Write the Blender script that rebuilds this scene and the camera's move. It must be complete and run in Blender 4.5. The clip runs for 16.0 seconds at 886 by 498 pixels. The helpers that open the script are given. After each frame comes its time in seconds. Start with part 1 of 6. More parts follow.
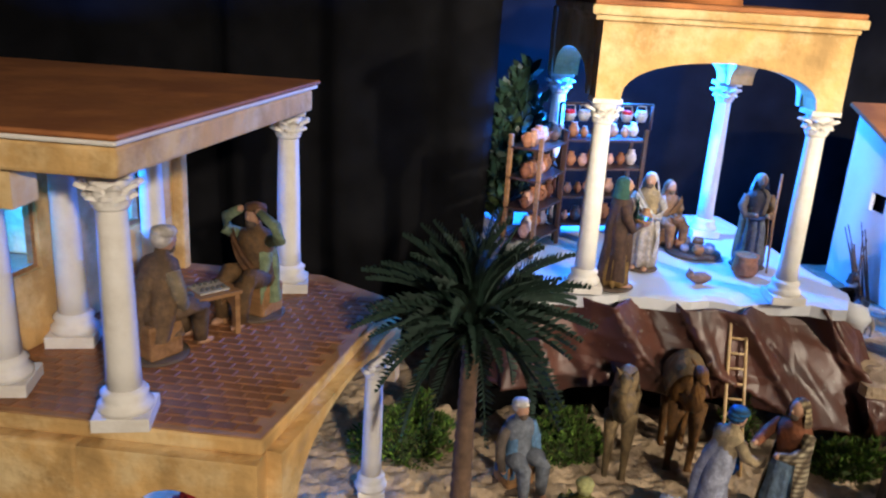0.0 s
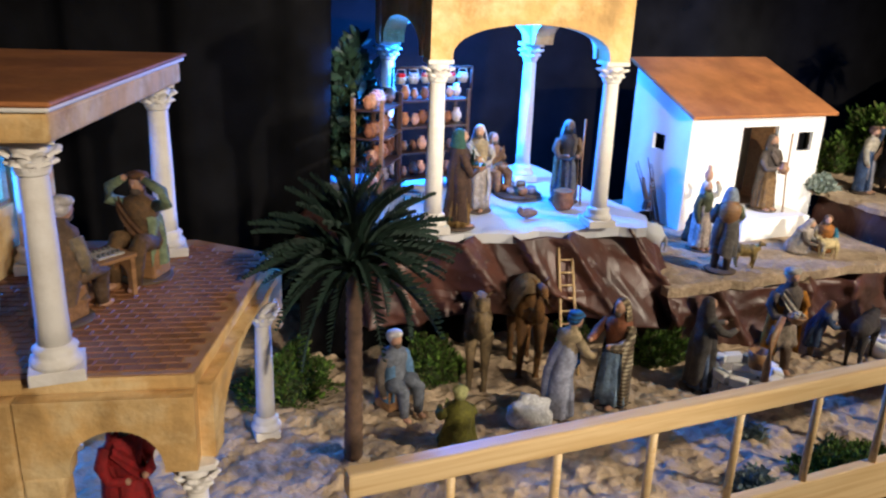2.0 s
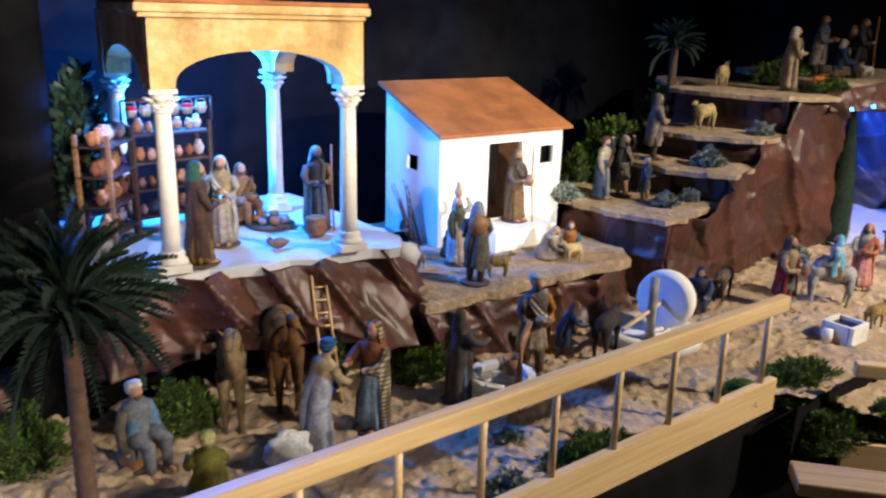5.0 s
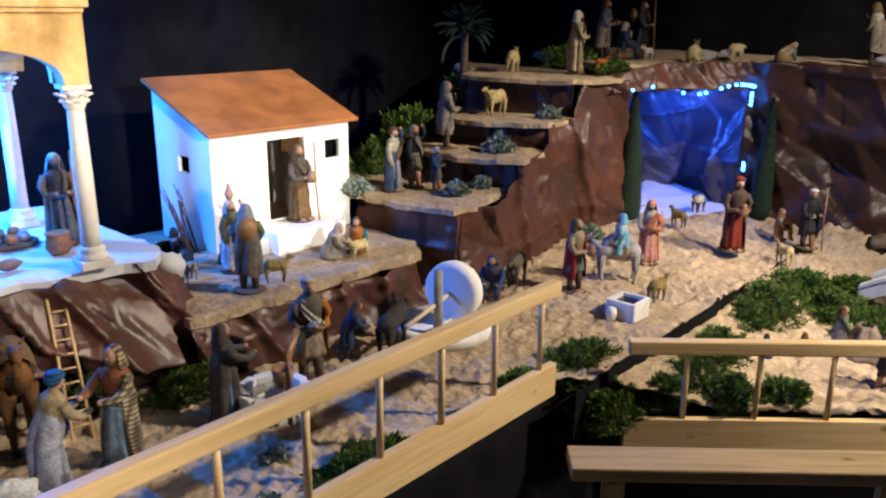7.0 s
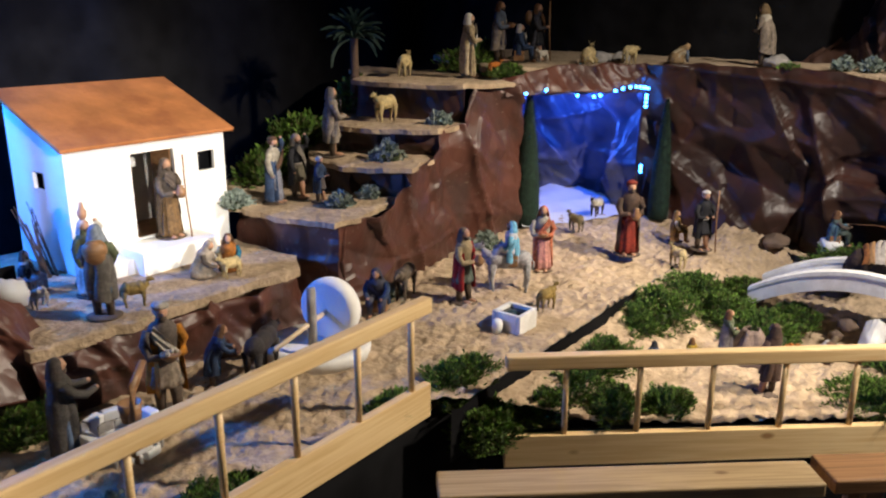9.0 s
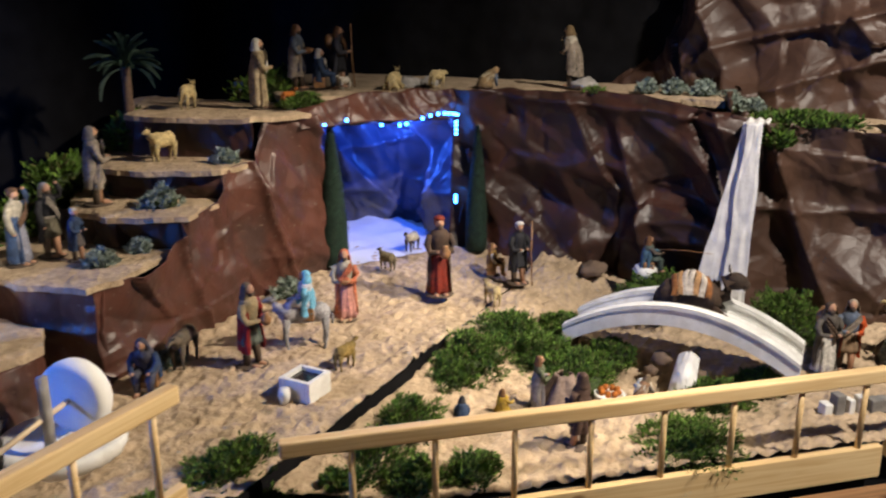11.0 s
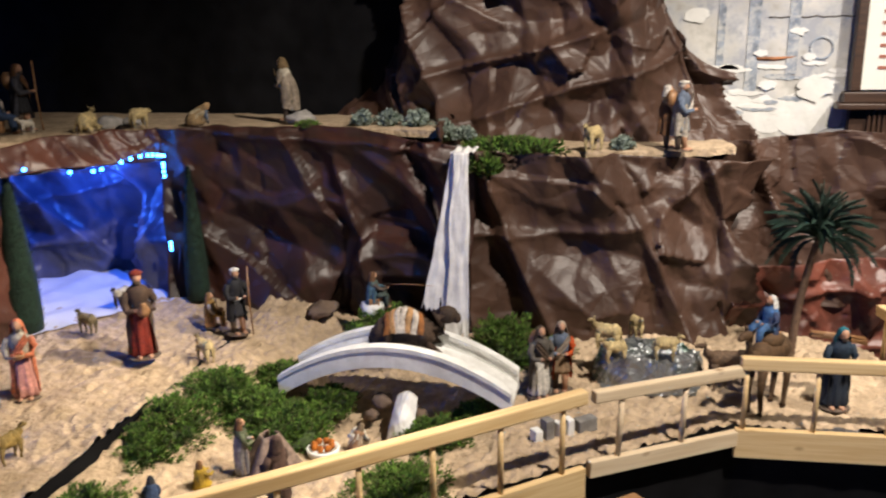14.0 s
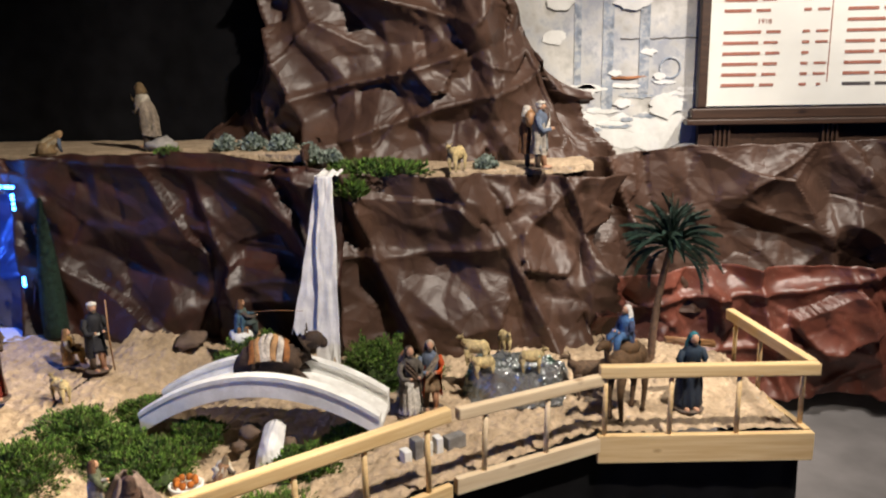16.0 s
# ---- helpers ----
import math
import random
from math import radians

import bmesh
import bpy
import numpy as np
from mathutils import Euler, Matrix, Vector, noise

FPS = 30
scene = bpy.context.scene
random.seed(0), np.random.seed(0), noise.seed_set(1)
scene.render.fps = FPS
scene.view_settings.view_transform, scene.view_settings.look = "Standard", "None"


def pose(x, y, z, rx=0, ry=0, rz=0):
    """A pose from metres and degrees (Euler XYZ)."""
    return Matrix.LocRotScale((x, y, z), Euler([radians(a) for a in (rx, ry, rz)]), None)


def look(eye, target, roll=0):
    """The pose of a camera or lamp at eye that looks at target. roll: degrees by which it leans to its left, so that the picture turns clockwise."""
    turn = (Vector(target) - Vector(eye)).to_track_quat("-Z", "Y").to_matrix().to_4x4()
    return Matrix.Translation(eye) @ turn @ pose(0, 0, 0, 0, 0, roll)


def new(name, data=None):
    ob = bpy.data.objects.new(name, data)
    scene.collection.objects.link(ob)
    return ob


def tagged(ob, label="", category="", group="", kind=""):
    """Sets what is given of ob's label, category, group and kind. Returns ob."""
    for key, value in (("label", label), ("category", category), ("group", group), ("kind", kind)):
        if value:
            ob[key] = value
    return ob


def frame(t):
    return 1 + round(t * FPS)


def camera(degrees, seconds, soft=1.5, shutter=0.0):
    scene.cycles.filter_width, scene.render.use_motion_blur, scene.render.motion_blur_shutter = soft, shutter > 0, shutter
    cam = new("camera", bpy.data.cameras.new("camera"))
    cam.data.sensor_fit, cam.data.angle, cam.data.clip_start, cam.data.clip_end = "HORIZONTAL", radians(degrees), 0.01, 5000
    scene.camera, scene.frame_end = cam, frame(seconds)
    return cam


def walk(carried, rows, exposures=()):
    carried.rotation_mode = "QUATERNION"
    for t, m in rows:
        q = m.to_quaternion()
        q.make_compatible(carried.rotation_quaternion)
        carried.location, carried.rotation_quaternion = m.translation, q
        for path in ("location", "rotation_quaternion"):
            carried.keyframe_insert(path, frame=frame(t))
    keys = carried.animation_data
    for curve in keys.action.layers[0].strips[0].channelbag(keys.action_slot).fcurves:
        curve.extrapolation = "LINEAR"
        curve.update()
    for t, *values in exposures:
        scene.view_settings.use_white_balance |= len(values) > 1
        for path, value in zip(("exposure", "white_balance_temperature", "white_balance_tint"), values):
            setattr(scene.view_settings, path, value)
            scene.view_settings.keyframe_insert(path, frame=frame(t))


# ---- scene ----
cam = camera(57.5, 16.0, soft=2.1, shutter=0.5)
PATH = [
    (0, (0.01, 0.016, 1.613), (0.309, 1.891, 0.984), 3.5),
    (0.5, (-0.128, -0.056, 1.609), (0.298, 1.792, 0.972), 2.4),
    (1, (-0.19, -0.12, 1.601), (0.378, 1.678, 0.933), 2.0),
    (1.5, (-0.205, -0.158, 1.599), (0.516, 1.596, 0.961), 2.9),
    (2, (-0.187, -0.17, 1.599), (0.573, 1.561, 0.947), 2.4),
    (2.5, (-0.165, -0.171, 1.595), (0.704, 1.518, 0.967), 2.5),
    (3, (-0.146, -0.178, 1.592), (0.803, 1.48, 1.001), 2.6),
    (3.5, (-0.126, -0.19, 1.594), (0.873, 1.438, 1.001), 2.5),
    (6, (0.091, -0.254, 1.585), (1.423, 1.132, 1.031), 0.7),
    (6.5, (0.182, -0.285, 1.591), (1.579, 1.031, 1.027), 0.4),
    (7, (0.229, -0.294, 1.584), (1.671, 0.963, 1.001), 0.7),
    (7.5, (0.249, -0.306, 1.582), (1.716, 0.918, 0.994), 0.1),
    (8, (0.29, -0.315, 1.588), (1.781, 0.881, 1.0), -0.1),
    (8.5, (0.383, -0.338, 1.595), (1.92, 0.807, 1.025), -0.2),
    (9, (0.449, -0.375, 1.599), (1.987, 0.763, 1.017), 0.5),
    (11.5, (0.946, -0.434, 1.653), (2.696, 0.363, 1.102), -0.0),
    (12, (1.017, -0.51, 1.667), (2.78, 0.252, 1.108), 0.3),
    (12.5, (1.08, -0.564, 1.67), (2.892, 0.094, 1.137), 1.3),
    (13, (1.117, -0.601, 1.667), (2.974, -0.061, 1.154), 0.9),
    (13.5, (1.133, -0.641, 1.674), (3.008, -0.166, 1.167), -0.2),
    (14, (1.141, -0.684, 1.668), (3.036, -0.28, 1.172), -0.7),
    (14.5, (1.149, -0.721, 1.67), (3.067, -0.42, 1.192), -0.6),
    (15, (1.148, -0.753, 1.67), (3.075, -0.517, 1.192), -0.9),
    (15.5, (1.14, -0.78, 1.674), (3.073, -0.636, 1.182), -0.7),
    (16, (1.148, -0.804, 1.682), (3.089, -0.65, 1.226), -1.2),
]
walk(cam, [(t, look(eye, target, roll)) for t, eye, target, roll in PATH])

# ---------------------------------------------------------------- light
world = bpy.data.worlds.new("hall")
scene.world = world
world.use_nodes = True
world.node_tree.nodes["Background"].inputs[0].default_value = (0.42, 0.42, 0.62, 1)
world.node_tree.nodes["Background"].inputs[1].default_value = 0.016
scene.view_settings.exposure = 0.0


def spot(name, eye, target, watts, colour, angle, size=0.08, blend=0.6):
    d = bpy.data.lights.new(name, "SPOT")
    d.energy, d.color, d.spot_size, d.spot_blend, d.shadow_soft_size = watts, colour, radians(angle), blend, size
    ob = new(name, d)
    ob.matrix_world = look(eye, target)
    return ob


WARM = (1.0, 0.865, 0.69)
COOL = (0.01, 0.18, 1.0)
DEEP = (0.04, 0.15, 1.0)
spot("stage_lamp", (0.75, -2.2, 2.15), (0.93, 1.85, 1.60), 820, (1.0, 0.87, 0.70), 19, blend=0.6)
spot("stage_lamp", (0.70, -2.2, 2.15), (2.08, 2.0, 1.17), 1050, (1.0, 0.93, 0.84), 14.5, blend=0.6)
spot("stage_lamp", (0.7, -1.9, 2.4), (0.02, 1.25, 0.92), 365, (1.0, 0.86, 0.70), 41, blend=0.8)
spot("stage_lamp", (3.9, -1.7, 3.2), (2.4, 1.25, 0.85), 880, WARM, 58, blend=0.75)
spot("stage_lamp", (2.55, -2.0, 3.65), (4.35, -0.6, 1.05), 770, (1.0, 0.90, 0.78), 71, blend=0.75)
spot("hall_lamp", (3.7, -2.9, 3.3), (5.15, -2.05, 0.8), 390, (1.0, 0.92, 0.82), 62)


def glow_lamp(name, at, watts, colour, size=0.03):
    d = bpy.data.lights.new(name, "POINT")
    d.energy, d.color, d.shadow_soft_size = watts, colour, size
    ob = new(name, d)
    ob.location = at
    return ob


glow_lamp("pavilion_blue_lamp", (0.93, 2.37, 1.40), 95, COOL)
glow_lamp("balcony_blue_lamp", (-0.72, 1.60, 1.22), 26, COOL)
glow_lamp("ground_floor_blue_lamp", (-0.42, 1.62, 0.72), 5.0, COOL)
glow_lamp("house_blue_lamp", (1.43, 2.40, 1.42), 8, COOL)
glow_lamp("cave_blue_lamp", (4.32, 1.60, 1.08), 12, DEEP)


# ---------------------------------------------------------------- materials
def material(name, colour, rough=0.7, spread=0.25, scale=20.0, bump=0.2, grain=120.0, metal=0.0, spec=0.5,
             second=None, patch=4.0, sheen=0.0, random_tint=0.0, relief=0.004):
    """A surface with variation at two scales and fine relief. second: a colour that shows in patches."""
    m = bpy.data.materials.new(name)
    m.use_nodes = True
    t = m.node_tree
    b = t.nodes["Principled BSDF"]
    b.inputs["Roughness"].default_value = rough
    b.inputs["Metallic"].default_value = metal
    b.inputs["Specular IOR Level"].default_value = spec
    b.inputs["Sheen Weight"].default_value = sheen
    co = t.nodes.new("ShaderNodeTexCoord")
    n1 = t.nodes.new("ShaderNodeTexNoise")
    n1.inputs["Scale"].default_value, n1.inputs["Detail"].default_value = scale, 5
    t.links.new(co.outputs["Object"], n1.inputs["Vector"])
    r1 = t.nodes.new("ShaderNodeValToRGB")
    lo = [max(0.0, c * (1 - spread)) for c in colour]
    hi = [min(1.0, c * (1 + spread)) for c in colour]
    r1.color_ramp.elements[0].position, r1.color_ramp.elements[0].color = 0.3, (*lo, 1)
    r1.color_ramp.elements[1].position, r1.color_ramp.elements[1].color = 0.7, (*hi, 1)
    t.links.new(n1.outputs["Fac"], r1.inputs["Fac"])
    out = r1.outputs["Color"]
    if second:
        n2 = t.nodes.new("ShaderNodeTexNoise")
        n2.inputs["Scale"].default_value, n2.inputs["Detail"].default_value, n2.inputs["Roughness"].default_value = patch, 6, 0.65
        t.links.new(co.outputs["Object"], n2.inputs["Vector"])
        r2 = t.nodes.new("ShaderNodeValToRGB")
        r2.color_ramp.elements[0].position, r2.color_ramp.elements[1].position = 0.45, 0.62
        t.links.new(n2.outputs["Fac"], r2.inputs["Fac"])
        mix = t.nodes.new("ShaderNodeMix")
        mix.data_type = "RGBA"
        t.links.new(r2.outputs["Color"], mix.inputs["Factor"])
        t.links.new(out, mix.inputs["A"])
        mix.inputs["B"].default_value = (*second, 1)
        out = mix.outputs["Result"]
    if random_tint:
        info = t.nodes.new("ShaderNodeObjectInfo")
        rng = t.nodes.new("ShaderNodeMapRange")
        rng.inputs["To Min"].default_value, rng.inputs["To Max"].default_value = 1 - random_tint, 1 + random_tint
        t.links.new(info.outputs["Random"], rng.inputs["Value"])
        hsv = t.nodes.new("ShaderNodeHueSaturation")
        t.links.new(rng.outputs["Result"], hsv.inputs["Value"])
        t.links.new(out, hsv.inputs["Color"])
        out = hsv.outputs["Color"]
    t.links.new(out, b.inputs["Base Color"])
    if bump:
        n3 = t.nodes.new("ShaderNodeTexNoise")
        n3.inputs["Scale"].default_value, n3.inputs["Detail"].default_value = grain, 4
        t.links.new(co.outputs["Object"], n3.inputs["Vector"])
        bm_ = t.nodes.new("ShaderNodeBump")
        bm_.inputs["Strength"].default_value, bm_.inputs["Distance"].default_value = bump, relief
        t.links.new(n3.outputs["Fac"], bm_.inputs["Height"])
        t.links.new(bm_.outputs["Normal"], b.inputs["Normal"])
    return m


def wood(name, colour, dark, scale=6.0, rough=0.45):
    """Planed timber with grain along the object's x axis."""
    m = bpy.data.materials.new(name)
    m.use_nodes = True
    t = m.node_tree
    b = t.nodes["Principled BSDF"]
    b.inputs["Roughness"].default_value = rough
    co = t.nodes.new("ShaderNodeTexCoord")
    mp = t.nodes.new("ShaderNodeMapping")
    mp.inputs["Scale"].default_value = (scale * 0.35, scale * 8, scale * 8)
    t.links.new(co.outputs["Object"], mp.inputs["Vector"])
    n = t.nodes.new("ShaderNodeTexNoise")
    n.inputs["Scale"].default_value, n.inputs["Detail"].default_value, n.inputs["Distortion"].default_value = 1.6, 5, 0.8
    t.links.new(mp.outputs["Vector"], n.inputs["Vector"])
    r = t.nodes.new("ShaderNodeValToRGB")
    r.color_ramp.elements[0].position, r.color_ramp.elements[0].color = 0.32, (*dark, 1)
    r.color_ramp.elements[1].position, r.color_ramp.elements[1].color = 0.62, (*colour, 1)
    t.links.new(n.outputs["Fac"], r.inputs["Fac"])
    km = t.nodes.new("ShaderNodeMapping")
    km.inputs["Scale"].default_value = (5, 10, 10)
    t.links.new(co.outputs["Object"], km.inputs["Vector"])
    kv = t.nodes.new("ShaderNodeTexVoronoi")
    kv.inputs["Scale"].default_value = 1.0
    t.links.new(km.outputs["Vector"], kv.inputs["Vector"])
    kr = t.nodes.new("ShaderNodeValToRGB")
    kr.color_ramp.elements[0].position, kr.color_ramp.elements[0].color = 0.07, (1, 1, 1, 1)
    kr.color_ramp.elements[1].position, kr.color_ramp.elements[1].color = 0.14, (0, 0, 0, 1)
    t.links.new(kv.outputs["Distance"], kr.inputs["Fac"])
    knot = t.nodes.new("ShaderNodeMix")
    knot.data_type = "RGBA"
    t.links.new(kr.outputs["Color"], knot.inputs["Factor"])
    t.links.new(r.outputs["Color"], knot.inputs["A"])
    knot.inputs["B"].default_value = (dark[0] * 0.5, dark[1] * 0.4, dark[2] * 0.35, 1)
    t.links.new(knot.outputs["Result"], b.inputs["Base Color"])
    bp = t.nodes.new("ShaderNodeBump")
    bp.inputs["Strength"].default_value, bp.inputs["Distance"].default_value = 0.15, 0.002
    t.links.new(n.outputs["Fac"], bp.inputs["Height"])
    t.links.new(bp.outputs["Normal"], b.inputs["Normal"])
    return m


def glowing(name, colour, strength):
    m = bpy.data.materials.new(name)
    m.use_nodes = True
    b = m.node_tree.nodes["Principled BSDF"]
    b.inputs["Base Color"].default_value = (*colour, 1)
    b.inputs["Emission Color"].default_value = (*colour, 1)
    b.inputs["Emission Strength"].default_value = strength
    return m


SAND = material("sand", (0.48, 0.36, 0.24), 0.95, 0.2, 30, 1.0, 45, second=(0.36, 0.265, 0.17), patch=11, relief=0.014)
SAND_DARK = material("brown_paper_ground", (0.16, 0.11, 0.08), 0.9, 0.3, 14, 0.5, 90)
def paper(name, colour, second, rough=0.5, spec=0.45, scale=8.0, speck=None):
    """Crumpled wrapping paper: flat facets that meet in sharp creases, at two sizes; speck: flecks of paint."""
    m = material(name, colour, rough, 0.3, 6, 0.0, second=second, patch=4, spec=spec)
    t = m.node_tree
    b = t.nodes["Principled BSDF"]
    co = t.nodes.new("ShaderNodeTexCoord")
    warp = t.nodes.new("ShaderNodeTexNoise")
    warp.inputs["Scale"].default_value, warp.inputs["Detail"].default_value = 2.6, 2
    t.links.new(co.outputs["Object"], warp.inputs["Vector"])
    shift = t.nodes.new("ShaderNodeVectorMath")
    shift.operation = "MULTIPLY_ADD"
    shift.inputs[1].default_value = (0.3, 0.3, 0.3)
    t.links.new(warp.outputs["Color"], shift.inputs[0])
    t.links.new(co.outputs["Object"], shift.inputs[2])
    last = None
    for k, (size, strength, depth) in enumerate(((scale * 0.7, 0.35, 0.05), (scale * 2.2, 0.14, 0.02))):
        v = t.nodes.new("ShaderNodeTexVoronoi")
        v.feature = "DISTANCE_TO_EDGE"
        v.inputs["Scale"].default_value = size
        t.links.new(shift.outputs["Vector"], v.inputs["Vector"])
        bp = t.nodes.new("ShaderNodeBump")
        bp.inputs["Strength"].default_value, bp.inputs["Distance"].default_value = strength, depth
        bp.invert = k == 1
        t.links.new(v.outputs["Distance"], bp.inputs["Height"])
        if last:
            t.links.new(last, bp.inputs["Normal"])
        last = bp.outputs["Normal"]
    t.links.new(last, b.inputs["Normal"])
    if speck:
        fl = t.nodes.new("ShaderNodeTexNoise")
        fl.inputs["Scale"].default_value, fl.inputs["Detail"].default_value = 55, 3
        t.links.new(co.outputs["Object"], fl.inputs["Vector"])
        rp = t.nodes.new("ShaderNodeValToRGB")
        rp.color_ramp.elements[0].position, rp.color_ramp.elements[1].position = 0.66, 0.72
        t.links.new(fl.outputs["Fac"], rp.inputs["Fac"])
        mix = t.nodes.new("ShaderNodeMix")
        mix.data_type = "RGBA"
        t.links.new(rp.outputs["Color"], mix.inputs["Factor"])
        t.links.new(b.inputs["Base Color"].links[0].from_socket, mix.inputs["A"])
        mix.inputs["B"].default_value = (*speck, 1)
        t.links.new(mix.outputs["Result"], b.inputs["Base Color"])
    return m


PAPER = paper("brown_kraft_paper", (0.066, 0.035, 0.024), (0.056, 0.029, 0.02), 0.47)
DARKPAPER = paper("dark_rock_paper", (0.034, 0.017, 0.013), (0.055, 0.02, 0.014), 0.42, 0.4, 6.5)
ROCKPAPER = paper("painted_rock_paper", (0.10, 0.037, 0.025), (0.06, 0.03, 0.024), 0.42, 0.5, 8.0, (0.17, 0.13, 0.10))
REDPAPER = paper("red_brown_paper", (0.15, 0.046, 0.03), (0.10, 0.036, 0.026), 0.42, 0.5, 6.0, (0.2, 0.12, 0.09))
BLUEPAPER = paper("cave_paper", (0.07, 0.07, 0.11), (0.04, 0.04, 0.07), 0.4, 0.5, 7.0)
BLACK = material("black_cloth", (0.006, 0.006, 0.007), 0.95, 0.4, 9, 0.2, 200, spec=0.1)
FLOOR = material("hall_floor", (0.16, 0.15, 0.15), 0.6, 0.2, 5, 0.1, 60)
OCHRE = material("ochre_plaster", (0.60, 0.37, 0.14), 0.85, 0.3, 11, 0.7, 24, second=(0.76, 0.57, 0.30), patch=8, relief=0.012)
TERRACOTTA = material("terracotta_paint", (0.42, 0.16, 0.05), 0.75, 0.25, 8, 0.4, 60, second=(0.30, 0.105, 0.035), patch=5)
PLASTER = material("white_plaster", (0.84, 0.83, 0.80), 0.85, 0.06, 8, 0.35, 50)
COLUMN = material("column_white", (0.80, 0.77, 0.72), 0.7, 0.08, 12, 0.3, 80, second=(0.7, 0.66, 0.6), patch=12)
CLOTHWHITE = material("white_sheet", (0.62, 0.63, 0.65), 0.9, 0.05, 8, 0.3, 40)
PINE = wood("pine", (0.76, 0.56, 0.30), (0.64, 0.43, 0.2))
PINE_OLD = wood("worn_pine", (0.44, 0.32, 0.18), (0.29, 0.2, 0.1))
PINE_PALE = wood("pale_pine", (0.74, 0.60, 0.42), (0.63, 0.48, 0.31))
DARKWOOD = wood("dark_wood", (0.06, 0.03, 0.018), (0.03, 0.015, 0.01))
BROWNWOOD = wood("brown_wood", (0.34, 0.18, 0.08), (0.2, 0.1, 0.04))
MOSS = material("moss", (0.07, 0.15, 0.017), 0.95, 0.5, 60, 0.8, 150, second=(0.04, 0.075, 0.012), patch=30)
SAGE = material("grey_lichen", (0.25, 0.30, 0.26), 0.95, 0.3, 60, 0.6, 150)
PALMLEAF = material("palm_leaf", (0.009, 0.028, 0.018), 0.72, 0.3, 30, 0.1, 90)
SHRUB = material("shrub_leaf", (0.03, 0.07, 0.045), 0.5, 0.35, 30, 0.1, 90)
TRUNK = material("palm_trunk", (0.11, 0.065, 0.04), 0.85, 0.35, 40, 0.8, 60)
CYPRESS = material("cypress_green", (0.010, 0.028, 0.017), 0.95, 0.4, 50, 0.8, 120)
STONE = material("grey_stone", (0.3, 0.28, 0.26), 0.85, 0.3, 25, 0.6, 60)
WHITESTONE = material("white_stone", (0.76, 0.76, 0.74), 0.8, 0.1, 15, 0.3, 60, second=(0.62, 0.61, 0.58), patch=10)
GAUZE = material("white_gauze", (0.74, 0.73, 0.72), 0.75, 0.14, 20, 0.4, 60)
LED = glowing("blue_led", (0.03, 0.22, 1.0), 26.0)

# ---------------------------------------------------------------- mesh helpers


